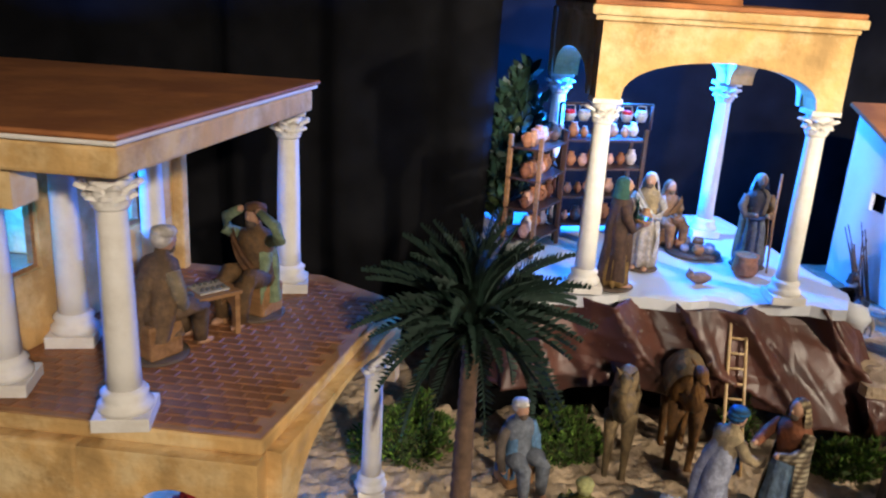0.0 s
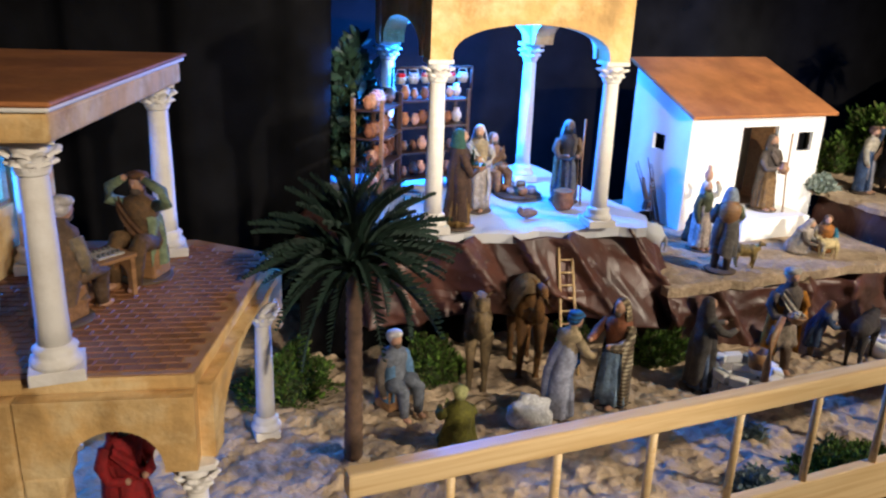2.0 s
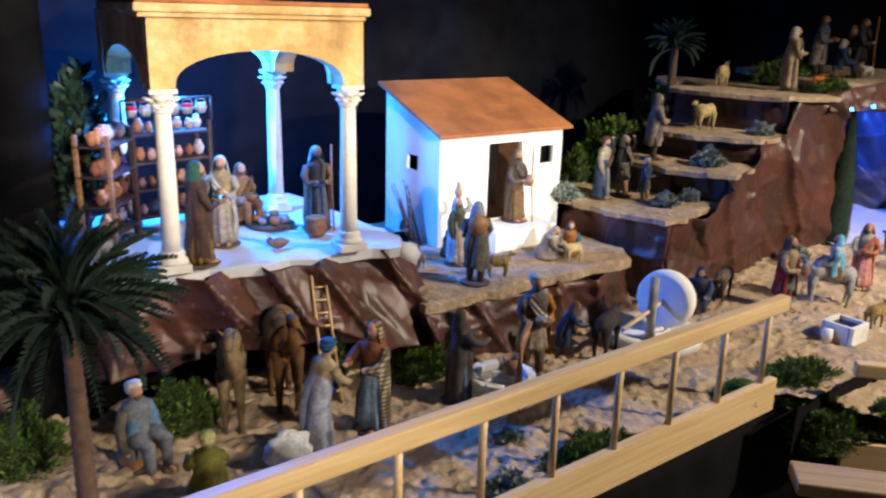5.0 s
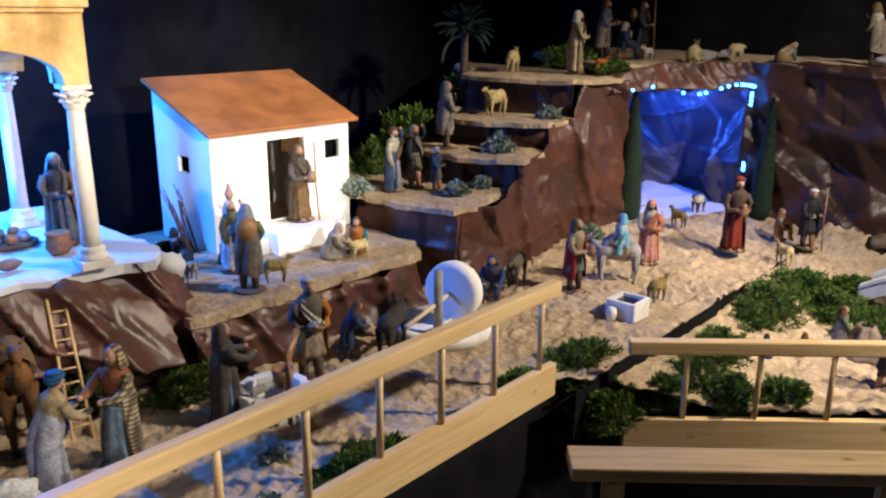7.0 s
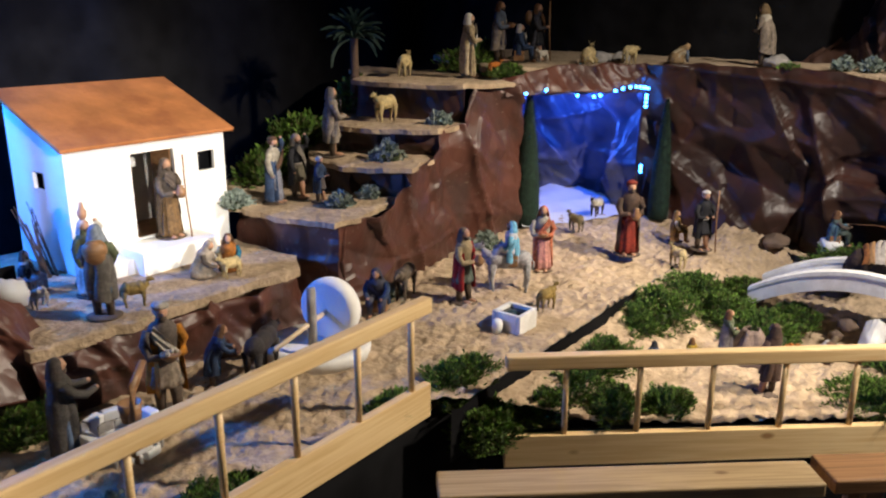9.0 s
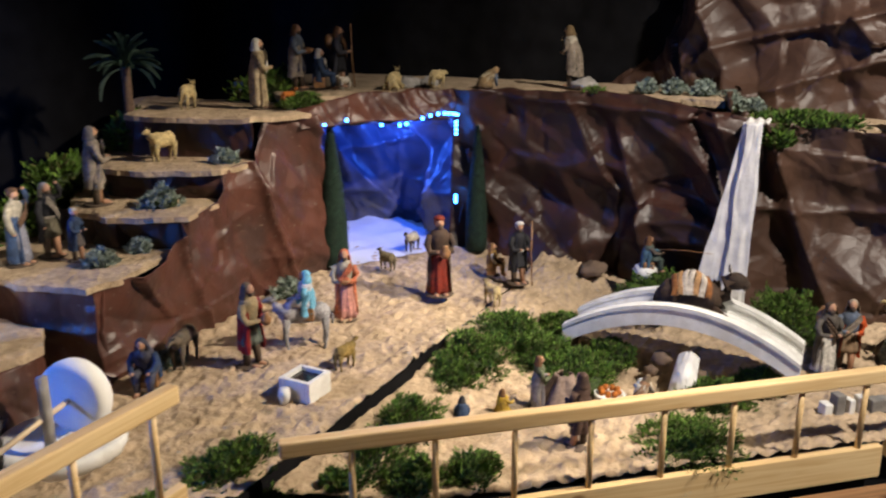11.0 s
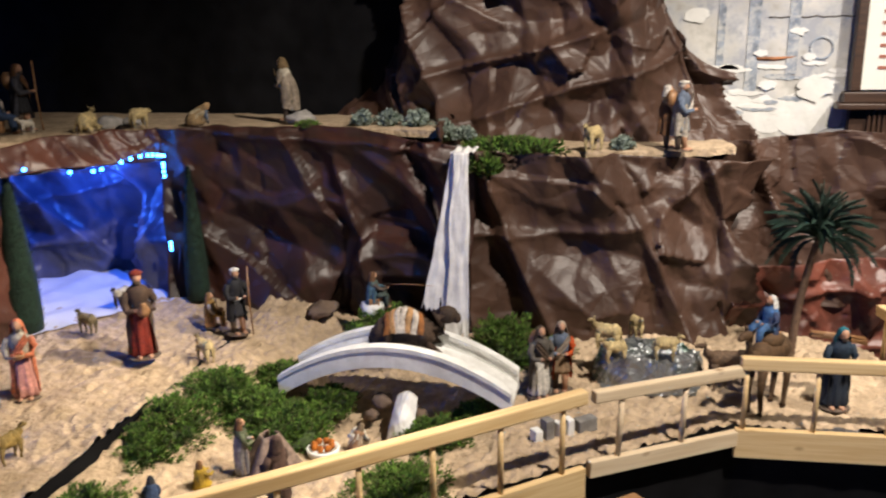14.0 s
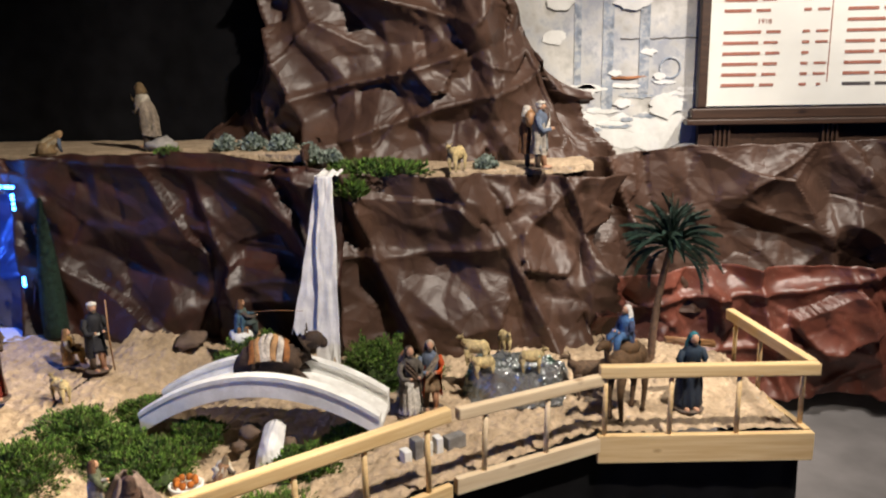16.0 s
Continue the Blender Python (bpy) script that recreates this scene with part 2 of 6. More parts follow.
class Build:
    """Collects faces of one mesh; slot is the material's number."""

    def __init__(self):
        self.v, self.f, self.m, self.s = [], [], [], []

    def add(self, verts, faces, slot=0, smooth=True, at=None):
        k = len(self.v)
        self.v += [tuple(at @ Vector(p)) if at else tuple(p) for p in verts]
        self.f += [tuple(k + i for i in f) for f in faces]
        self.m += [slot] * len(faces)
        self.s += [smooth] * len(faces)
        return self

    def box(self, c, s, slot=0, at=None, bevel=0.0):
        x, y, z = (a / 2 for a in s)
        if not bevel:
            vs = [(c[0] + i * x, c[1] + j * y, c[2] + k * z) for i in (-1, 1) for j in (-1, 1) for k in (-1, 1)]
            return self.add(vs, [(0, 1, 3, 2), (4, 6, 7, 5), (0, 4, 5, 1), (2, 3, 7, 6), (0, 2, 6, 4), (1, 5, 7, 3)], slot, False, at)
        bm = bmesh.new()
        bmesh.ops.create_cube(bm, size=1)
        for v in bm.verts:
            v.co = Vector((c[0] + v.co.x * s[0], c[1] + v.co.y * s[1], c[2] + v.co.z * s[2]))
        bmesh.ops.bevel(bm, geom=bm.edges[:], offset=bevel, segments=2, affect="EDGES", profile=0.6)
        bm.verts.index_update()
        self.add([v.co.copy() for v in bm.verts], [[v.index for v in f.verts] for f in bm.faces], slot, False, at)
        bm.free()
        return self

    def lathe(self, profile, n=16, slot=0, at=None, flute=0.0, squash=1.0, wave=None):
        vs = []
        for r, z in profile:
            for i in range(n):
                a = 2 * math.pi * i / n
                q = r * (1 - flute * (i % 2))
                if wave:
                    q *= wave(a, z)
                vs.append((q * math.cos(a), q * math.sin(a) * squash, z))
        fs = [(j * n + i, j * n + (i + 1) % n, (j + 1) * n + (i + 1) % n, (j + 1) * n + i) for j in range(len(profile) - 1) for i in range(n)]
        fs += [tuple(range(n))[::-1], tuple((len(profile) - 1) * n + i for i in range(n))]
        return self.add(vs, fs, slot, True, at)

    def tube(self, pts, radii, n=8, slot=0, at=None):
        pts = [Vector(p) for p in pts]
        if not hasattr(radii, "__len__"):
            radii = [radii] * len(pts)
        vs = []
        for i, p in enumerate(pts):
            d = (pts[min(i + 1, len(pts) - 1)] - pts[max(i - 1, 0)]).normalized()
            side = d.cross(Vector((0.31, 0.2, 1) if abs(d.z) < 0.9 else (1, 0.1, 0))).normalized()
            up = side.cross(d)
            vs += [p + radii[i] * (math.cos(2 * math.pi * k / n) * side + math.sin(2 * math.pi * k / n) * up) for k in range(n)]
        fs = [(j * n + i, j * n + (i + 1) % n, (j + 1) * n + (i + 1) % n, (j + 1) * n + i) for j in range(len(pts) - 1) for i in range(n)]
        fs += [tuple(range(n))[::-1], tuple((len(pts) - 1) * n + i for i in range(n))]
        return self.add(vs, fs, slot, True, at)

    def ball(self, c, r, slot=0, at=None, n=10, rough=0.0, seed=0):
        r = r if hasattr(r, "__len__") else (r, r, r)
        vs, fs, m = [], [], n // 2 + 1
        for j in range(m + 1):
            b = math.pi * j / m
            for i in range(n):
                a = 2 * math.pi * i / n
                d = Vector((math.sin(b) * math.cos(a), math.sin(b) * math.sin(a), math.cos(b)))
                k = 1 + rough * noise.noise(d * 2.3 + Vector((seed, seed * 1.7, 0)))
                vs.append((c[0] + r[0] * d.x * k, c[1] + r[1] * d.y * k, c[2] + r[2] * d.z * k))
        fs = [(j * n + i, (j + 1) * n + i, (j + 1) * n + (i + 1) % n, j * n + (i + 1) % n) for j in range(m) for i in range(n)]
        return self.add(vs, fs, slot, True, at)

    def sheet(self, fn, nu, nv, slot=0, smooth=True, wrap=False):
        vs = [fn(i / nu, j / nv) for j in range(nv + 1) for i in range(nu + 1)]
        fs = [(j * (nu + 1) + i, j * (nu + 1) + i + 1, (j + 1) * (nu + 1) + i + 1, (j + 1) * (nu + 1) + i) for j in range(nv) for i in range(nu)]
        return self.add(vs, fs, slot, smooth)

    def make(self, name, mats, parent=None, label="", at=None):
        me = bpy.data.meshes.new(name)
        me.from_pydata(self.v, [], self.f)
        for m in mats if isinstance(mats, (list, tuple)) else [mats]:
            me.materials.append(m)
        me.polygons.foreach_set("material_index", self.m)
        me.polygons.foreach_set("use_smooth", self.s)
        me.update()
        ob = new(name, me)
        if at is not None:
            ob.matrix_world = at
        if parent:
            ob.parent = parent
        if label:
            ob["label"] = label
        return ob


def thing(name, at, label, category, group="", kind=""):
    ob = new(name)
    ob.matrix_world = at if isinstance(at, Matrix) else pose(*at)
    ob.empty_display_size = 0.02
    return tagged(ob, label, category, group, kind)


def lerp(a, b, t):
    return a + (b - a) * t


def smooth(a, b, x):
    t = max(0.0, min(1.0, (x - a) / (b - a)))
    return t * t * (3 - 2 * t)


def along(line, t):
    """A point at the share t of a polyline's length."""
    pts = [Vector(p) for p in line]
    d = [(b - a).length for a, b in zip(pts, pts[1:])]
    s = t * sum(d)
    for a, b, q in zip(pts, pts[1:], d):
        if s <= q + 1e-9:
            return a.lerp(b, s / q)
        s -= q
    return pts[-1]


def creased(x, y, seed):
    """Folded field: 0 on the creases between cells, rising in flat facets towards their middles."""
    p = Vector((x, y, seed))
    q = noise.voronoi(p)[1]
    return ((p - q[1]).length_squared - (p - q[0]).length_squared) / (2 * (q[1] - q[0]).length + 1e-6)


def crumple(s, z, size=0.2, seed=0.0):
    """Depth of crumpled paper at s along and z up: flat panels, long sharp creases and slack folds."""
    w = noise.noise_vector(Vector((s * 1.6, z * 1.6, seed)))
    a, c = s + 0.05 * w.x + 0.4 * z, z + 0.05 * w.y - 0.15 * s
    out = 0.72 * size * (creased(a / (size * 2.0), c / (size * 2.7), seed + 0.3) - 0.25)
    out -= 0.26 * size * (creased(c / (size * 1.5), a / (size * 1.05), seed + 7.3) - 0.25)
    out += 0.06 * size * creased(a / (size * 0.55) + c, c / (size * 0.7), seed + 3.6)
    out += 0.12 * size * noise.noise(Vector((a / (size * 2.6), c / (size * 3.0), seed + 2)))
    for k, (fs, fz, h, sharp) in enumerate(((1.5, 0.3, 0.22, 8), (0.4, 1.7, 0.14, 9))):
        n = noise.noise(Vector((a * fs / (size * 3.0) + 17.3 * k, c * fz / (size * 3.0), seed + 3 + k)))
        out += h * size * ((1 - min(1.0, abs(n) * 1.6)) ** sharp - 0.2)
    return out


def paper_wall(name, bottom, top, mat, label, cell=0.03, depth=1.0, size=0.2, kind="structure", seed=0):
    """Crumpled paper hung between two polylines."""
    length = sum((Vector(q) - Vector(p)).length for p, q in zip(bottom, bottom[1:]))
    height = max((Vector(q) - Vector(p)).length for p, q in zip(bottom, top))
    cell *= 0.52
    nu, nv = max(4, int(length / cell)), max(3, int(height / cell))
    vs, fs = [], []
    for j in range(nv + 1):
        for i in range(nu + 1):
            u, v = i / nu, j / nv
            p = along(bottom, u).lerp(along(top, u), v)
            q = along(bottom, min(1, u + 0.03)) - along(bottom, max(0, u - 0.03))
            n = Vector((q.y, -q.x, 0)).normalized()
            ragged = 0.012 * noise.noise(Vector((u * length * 9, seed, 1.0))) if j == nv else 0.0
            k = depth * (crumple(u * length, p.z, size, seed))
            vs.append(p + n * k + Vector((0, 0, ragged)))
    for j in range(nv):
        for i in range(nu):
            a = j * (nu + 1) + i
            q = (a, a + 1, a + nu + 2, a + nu + 1)
            fs.append(q)
    b = Build()
    b.add(vs, fs, 0, True)
    ob = b.make(name, mat)
    mod = ob.modifiers.new("thickness", "SOLIDIFY")
    mod.thickness, mod.offset = 0.003, 0
    return tagged(ob, label, "rock backdrop", kind=kind)


# ---------------------------------------------------------------- ground and platforms
b = Build()
b.box((1.5, 0.0, -0.03), (12, 11, 0.06))
tagged(b.make("floor", FLOOR), "dull grey hall floor", "floor", kind="structure")


def sand_height(x, y):
    n = 0.008 * noise.noise(Vector((x * 9, y * 9, 0))) + 0.006 * noise.noise(Vector((x * 24, y * 40, 3))) + 0.020 * abs(noise.noise(Vector((x * 19 + y * 4, y * 22, 5)))) + 0.009 * noise.noise(Vector((x * 48, y * 48, 8)))
    if y > 0.815:
        base = 0.5 + 0.055 * smooth(3.0, 3.9, x) * smooth(0.85, 1.3, y)
    else:
        step = smooth(3.2, 3.42, x) * smooth(0.35, 0.8, y)
        base = lerp(0.375 + 0.08 * smooth(0.5, 0.8, y), 0.5, step)
        base -= 0.05 * math.exp(-((x - 3.62) / 0.16) ** 2 - ((y - 0.03) / 0.22) ** 2)
        base += 0.06 * smooth(4.0, 4.4, x)
    return base + n


b = Build()


def high_sand(u, v):
    x = lerp(-1.7, 4.8, u)
    y = lerp(0.932 - 0.112 * smooth(2.1, 2.2, x), 2.4, v)
    return (x, y, sand_height(x, max(y, 0.82)))


b.sheet(high_sand, 640, 180)
b.box((1.55, 1.67, 0.455), (6.5, 1.46, 0.04), 1)
sand_up = tagged(b.make("sand_ground", [SAND, BROWNWOOD]), "pale trodden sand strewn over a raised table", "sand", kind="structure")
FRONT = [(2.285, 0.81, 0), (3.47, -0.61, 0), (3.825, -1.10, 0), (3.90, -1.852, 0)]
BACK = [(4.8, 0.81, 0), (4.8, -0.6, 0), (4.85, -1.1, 0), (4.48, -1.72, 0)]


def low_sand(u, v):
    p = along(FRONT, v).lerp(along(BACK, v), u)
    return (p.x, p.y, sand_height(p.x, min(p.y, 0.81)))


b = Build()
b.sheet(low_sand, 190, 320)
tagged(b.make("sand_ground", SAND), "pale sand on the lower table", "sand", kind="structure")
b = Build()
b.sheet(lambda u, v: (lerp(2.1, 4.8, u), 0.813, lerp(0.34, sand_height(lerp(2.1, 4.8, u), 0.83) - 0.002, v)), 60, 3)
tagged(b.make("sand_step", BLACK), "black upright edge of the upper sand table", "step", kind="structure")


def skirt(line, z0, z1, name):
    b = Build()

    def fn(u, v):
        p = along(line, u)
        k = 0.012 * math.sin(u * 60 * 2) * (1 - v)
        return (p.x + k * 0.5, p.y - k, lerp(z0, z1, v))
    b.sheet(fn, 160, 6)
    ob = b.make(name, BLACK)
    mod = ob.modifiers.new("thickness", "SOLIDIFY")
    mod.thickness = 0.003
    return tagged(ob, "black cloth hung round the table", "cloth", kind="structure")


skirt([(-1.7, 0.922, 0), (2.1, 0.922, 0), (2.24, 0.82, 0)], 0.0, 0.455, "table_skirt")
skirt([(2.24, 0.82, 0), (2.287, 0.80, 0), (3.472, -0.612, 0), (3.827, -1.102, 0), (3.902, -1.855, 0), (4.49, -1.725, 0)], 0.0, 0.365, "table_skirt")

# black curtains behind
def curtain(line, z1, name):
    b = Build()

    def fn(u, v):
        p = along(line, u)
        k = 0.03 * math.sin(u * 55 + 2 * noise.noise(Vector((u * 6, v, 0))))
        return (p.x + k, p.y + k, lerp(0, z1, v))
    b.sheet(fn, 150, 8)
    ob = b.make(name, BLACK)
    mod = ob.modifiers.new("thickness", "SOLIDIFY")
    mod.thickness = 0.003
    return tagged(ob, "black curtain hung behind the display", "curtain", kind="structure")


curtain([(-2.6, 2.22, 0), (0.52, 2.36, 0)], 3.4, "backdrop_curtain")
curtain([(0.15, 2.9, 0), (3.2, 2.95, 0), (5.2, 2.95, 0), (5.25, 0.3, 0)], 3.4, "backdrop_curtain")


def slab(name, outline, z, mat, label, thick=0.05):
    """A sand-strewn ledge with a wavy top."""
    b = Build()
    bm = bmesh.new()
    vs = [bm.verts.new((x, y, 0)) for x, y in outline]
    f = bm.faces.new(vs)
    bmesh.ops.triangulate(bm, faces=[f])
    for _ in range(4):
        es = [e for e in bm.edges if e.calc_length() > 0.05]
        if es:
            bmesh.ops.subdivide_edges(bm, edges=es, cuts=1, use_grid_fill=False)
            bmesh.ops.triangulate(bm, faces=bm.faces[:])
    for v in bm.verts:
        v.co.z = z + 0.006 * noise.noise(Vector((v.co.x * 9, v.co.y * 9, z)))
        v.co.z += 0.008 * abs(noise.noise(Vector((v.co.x * 26, v.co.y * 34, z + 4))))
        if v.is_boundary:
            v.co.z -= 0.006
            v.co.x += 0.03 * noise.noise(Vector((v.co.x * 11, v.co.y * 12, 7)))
            v.co.y += 0.03 * noise.noise(Vector((v.co.x * 11, v.co.y * 12, 9)))
    r = bmesh.ops.extrude_face_region(bm, geom=bm.faces[:])
    for v in r["geom"]:
        if isinstance(v, bmesh.types.BMVert):
            v.co.z -= thick
    bmesh.ops.recalc_face_normals(bm, faces=bm.faces[:])
    me = bpy.data.meshes.new(name)
    bm.to_mesh(me)
    bm.free()
    me.materials.append(mat)
    ob = new(name, me)
    return tagged(ob, label, "ledge", kind="structure")
# pavilion table
PAVZ = 0.885
paper_wall("pavilion_rock_face", [(0.44, 2.3, 0.60), (0.46, 1.82, 0.62), (0.8, 1.74, 0.66), (1.2, 1.68, 0.62), (1.44, 1.62, 0.56), (1.56, 1.78, 0.55), (1.56, 2.3, 0.6)],
           [(0.48, 2.3, PAVZ - 0.008), (0.5, 1.87, PAVZ - 0.008), (0.8, 1.815, PAVZ - 0.008), (1.1, 1.78, PAVZ - 0.008), (1.34, 1.745, PAVZ - 0.01), (1.41, 1.85, PAVZ - 0.02), (1.41, 2.3, PAVZ - 0.02)],
           ROCKPAPER, "crumpled glossy brown paper rock face", 0.018, 1.1, 0.22, seed=2)
# black sheet added as the deep shade of the recess below the paper
b = Build()
b.sheet(lambda u, v: (lerp(0.3, 1.5, u), 1.93 + 0.03 * math.sin(u * 40), lerp(0.49, 0.86, v)), 60, 4)
ob = b.make("recess_dark_backing", BLACK)
ob.modifiers.new("thickness", "SOLIDIFY").thickness = 0.003
tagged(ob, "black backing added to darken the recess under the pavilion table", "cloth", kind="structure")
slab("pavilion_ground", [(0.5, 1.88), (0.8, 1.825), (1.34, 1.76), (1.40, 1.86), (1.40, 2.6), (0.5, 2.6)], PAVZ, CLOTHWHITE, "white sheet laid as the pavilion floor", 0.03)
# house terrace
TERZ = 0.71
slab("terrace_ground", [(1.37, 1.66), (2.30, 1.63), (2.40, 1.75), (2.40, 2.6), (1.37, 2.6)], TERZ, SAND, "sand-strewn terrace in front of the white house", 0.03)
paper_wall("terrace_rock_face", [(1.36, 1.61, 0.5), (2.32, 1.59, 0.5), (2.44, 1.75, 0.5)], [(1.37, 1.65, TERZ - 0.03), (2.30, 1.625, TERZ - 0.03), (2.40, 1.75, TERZ - 0.03)],
           ROCKPAPER, "brown paper edge of the terrace", 0.018, 1.0, 0.16)
# stepped hill
LEDGES = [
    (0.84, [(2.42, 2.12), (2.41, 1.85), (2.48, 1.60), (2.74, 1.62), (2.96, 1.66), (3.3, 1.9), (3.3, 2.7), (2.7, 2.5)]),
    (0.97, [(2.80, 2.05), (2.78, 1.85), (2.93, 1.635), (3.2, 1.69), (3.4, 1.86), (3.4, 2.7), (3.2, 2.5)]),
    (1.09, [(3.0, 2.12), (3.02, 1.9), (3.18, 1.68), (3.42, 1.69), (3.5, 1.86), (3.6, 2.7), (3.5, 2.6)]),
    (1.26, [(3.22, 2.2), (3.26, 2.0), (3.38, 1.70), (3.66, 1.62), (3.9, 1.9), (3.9, 2.75), (3.75, 2.7)]),
]
low = 0.5
for zz, outline in LEDGES:
    slab("hill_ledge", outline, zz, SAND, "sand-strewn ledge of the stepped hill", 0.02)
    edge = [(x + 0.035, y + 0.01) for x, y in outline[:3]]
    paper_wall("hill_rock_face", [(x, y, low) for x, y in edge], [(x, y, zz - 0.02) for x, y in edge], DARKPAPER if low > 0.5 else ROCKPAPER, "brown paper riser of the stepped hill", 0.018, 0.6, 0.18, seed=round(zz * 10))
    low = zz - 0.14
# cliff left of the cave
paper_wall("cliff_face", [(2.50, 1.59, 0.5), (2.74, 1.60, 0.5), (2.93, 1.625, 0.5), (3.16, 1.66, 0.5), (3.36, 1.67, 0.5), (3.64, 1.635, 0.5), (3.80, 1.60, 0.5), (3.90, 1.72, 0.5)],
           [(2.50, 1.595, 0.825), (2.80, 1.615, 0.835), (2.95, 1.635, 0.955), (3.14, 1.67, 0.965), (3.22, 1.68, 1.08), (3.38, 1.69, 1.10), (3.46, 1.67, 1.245), (3.70, 1.60, 1.25), (3.86, 1.70, 1.22)],
           ROCKPAPER, "crumpled glossy brown paper cliff", 0.021, 0.75, 0.21, seed=3)
# cave
paper_wall("cave_wall", [(3.74, 1.68, 0.52), (4.10, 2.05, 0.52), (4.35, 1.98, 0.52), (4.66, 1.62, 0.52), (4.36, 1.24, 0.52)],
           [(3.74, 1.66, 1.22), (4.05, 1.95, 1.22), (4.3, 1.9, 1.22), (4.55, 1.55, 1.22), (4.34, 1.24, 1.22)],
           BLUEPAPER, "crumpled dark paper lining of the cave", 0.021, 1.7, 0.24, seed=5)
b = Build()
b.sheet(lambda u, v: tuple(Vector((3.66, 1.64, 1.2)).lerp(Vector((4.34, 1.24, 1.2)), u) + v * Vector((0.36, 0.58, 0)) + Vector((0, 0, 0.05 * noise.noise(Vector((u * 5, v * 5, 1)))))), 40, 24, smooth=False)
ob = b.make("cave_roof", BLUEPAPER)
ob.modifiers.new("thickness", "SOLIDIFY").thickness = 0.004
tagged(ob, "crumpled paper roof of the cave", "cave roof", kind="structure")
b = Build()
b.sheet(lambda u, v: tuple(Vector((3.72, 1.56, 0.566)).lerp(Vector((4.30, 1.22, 0.566)), u) + v * Vector((0.34, 0.56, 0)) + Vector((0, 0, 0.018 * noise.noise(Vector((u * 7, v * 7, 1))) + 0.03 * v))), 40, 24)
tagged(b.make("cave_ground", CLOTHWHITE), "white cotton snow laid in the cave", "cave floor", kind="structure")
# paper lip over the cave
paper_wall("cave_lip", [(3.62, 1.62, 1.19), (3.95, 1.45, 1.20), (4.33, 1.24, 1.18)], [(3.66, 1.66, 1.27), (3.95, 1.55, 1.32), (4.33, 1.26, 1.325)],
           ROCKPAPER, "brown paper lip over the cave mouth", 0.018, 1.0, 0.11, seed=8)
# main cliff
paper_wall("cliff_face", [(4.31, 1.27, 0.5), (4.40, 1.0, 0.5), (4.46, 0.4, 0.45), (4.42, -0.12, 0.4)],
           [(4.29, 1.25, 1.325), (4.40, 0.95, 1.33), (4.43, 0.4, 1.325), (4.40, -0.12, 1.235)],
           DARKPAPER, "tall dark glossy crumpled paper cliff", 0.021, 1.3, 0.30, seed=11)
paper_wall("cliff_face", [(4.43, -0.10, 0.4), (4.46, -0.7, 0.4), (4.56, -1.22, 0.38), (4.72, -1.28, 0.38)],
           [(4.40, -0.10, 1.24), (4.52, -0.7, 1.205), (4.72, -1.22, 1.17), (4.82, -1.28, 1.17)],
           PAPER, "tall crumpled brown paper cliff", 0.021, 1.4, 0.25, seed=12)
slab("upper_ground", [(3.71, 1.74), (3.99, 1.58), (4.36, 1.31), (4.46, 0.97), (4.50, 0.4), (4.50, 0.05), (5.2, 0.05), (5.2, 2.6), (4.35, 2.6)], 1.312, SAND, "sand-strewn pasture on the cliff top", 0.03)
paper_wall("rock_riser", [(4.44, 0.05, 1.2), (4.8, 0.021, 1.2), (5.2, 0.05, 1.2)], [(4.44, 0.06, 1.33), (4.8, 0.05, 1.34), (5.2, 0.06, 1.34)], PAPER, "brown paper fold beside the waterfall ledge", 0.021, 1.0, 0.2, seed=41)
slab("upper_ground", [(4.48, 0.15), (4.47, -0.1), (4.59, -0.7), (4.78, -1.2), (5.1, -1.2), (5.1, 0.15)], 1.218, SAND, "sandy ledge on the cliff top", 0.03)
# upper rock
paper_wall("upper_rock", [(5.2, 0.75, 1.30), (4.98, 0.40, 1.30), (4.84, 0.0, 1.22), (4.80, -0.4, 1.2), (4.86, -0.85, 1.2), (4.98, -1.22, 1.18), (5.2, -1.35, 1.15)],
           [(5.25, 0.42, 1.62), (5.05, 0.36, 2.2), (4.98, 0.0, 2.3), (4.96, -0.4, 2.3), (5.0, -0.75, 2.2), (5.06, -0.98, 1.65), (5.2, -1.25, 1.4)],
           PAPER, "large crumpled brown paper rock", 0.021, 1.7, 0.27, seed=21)
# low paper wall beside
paper_wall("paper_wall", [(4.78, -0.98, 0.45), (4.90, -1.6, 0.5), (5.0, -3.6, 0.5)], [(4.86, -0.98, 1.20), (4.90, -1.4, 1.25), (4.92, -1.6, 1.27), (4.98, -3.6, 1.30)],
           PAPER, "crumpled brown paper hung along the wall", 0.021, 1.2, 0.26, seed=31)
paper_wall("paper_wall", [(4.58, -1.20, 0.3), (4.80, -1.7, 0.09), (4.90, -3.6, 0.09)], [(4.64, -1.2, 0.70), (4.82, -1.7, 0.72), (4.89, -3.6, 0.72)],
           REDPAPER, "red-brown speckled paper hung below", 0.021, 1.3, 0.26, seed=37)

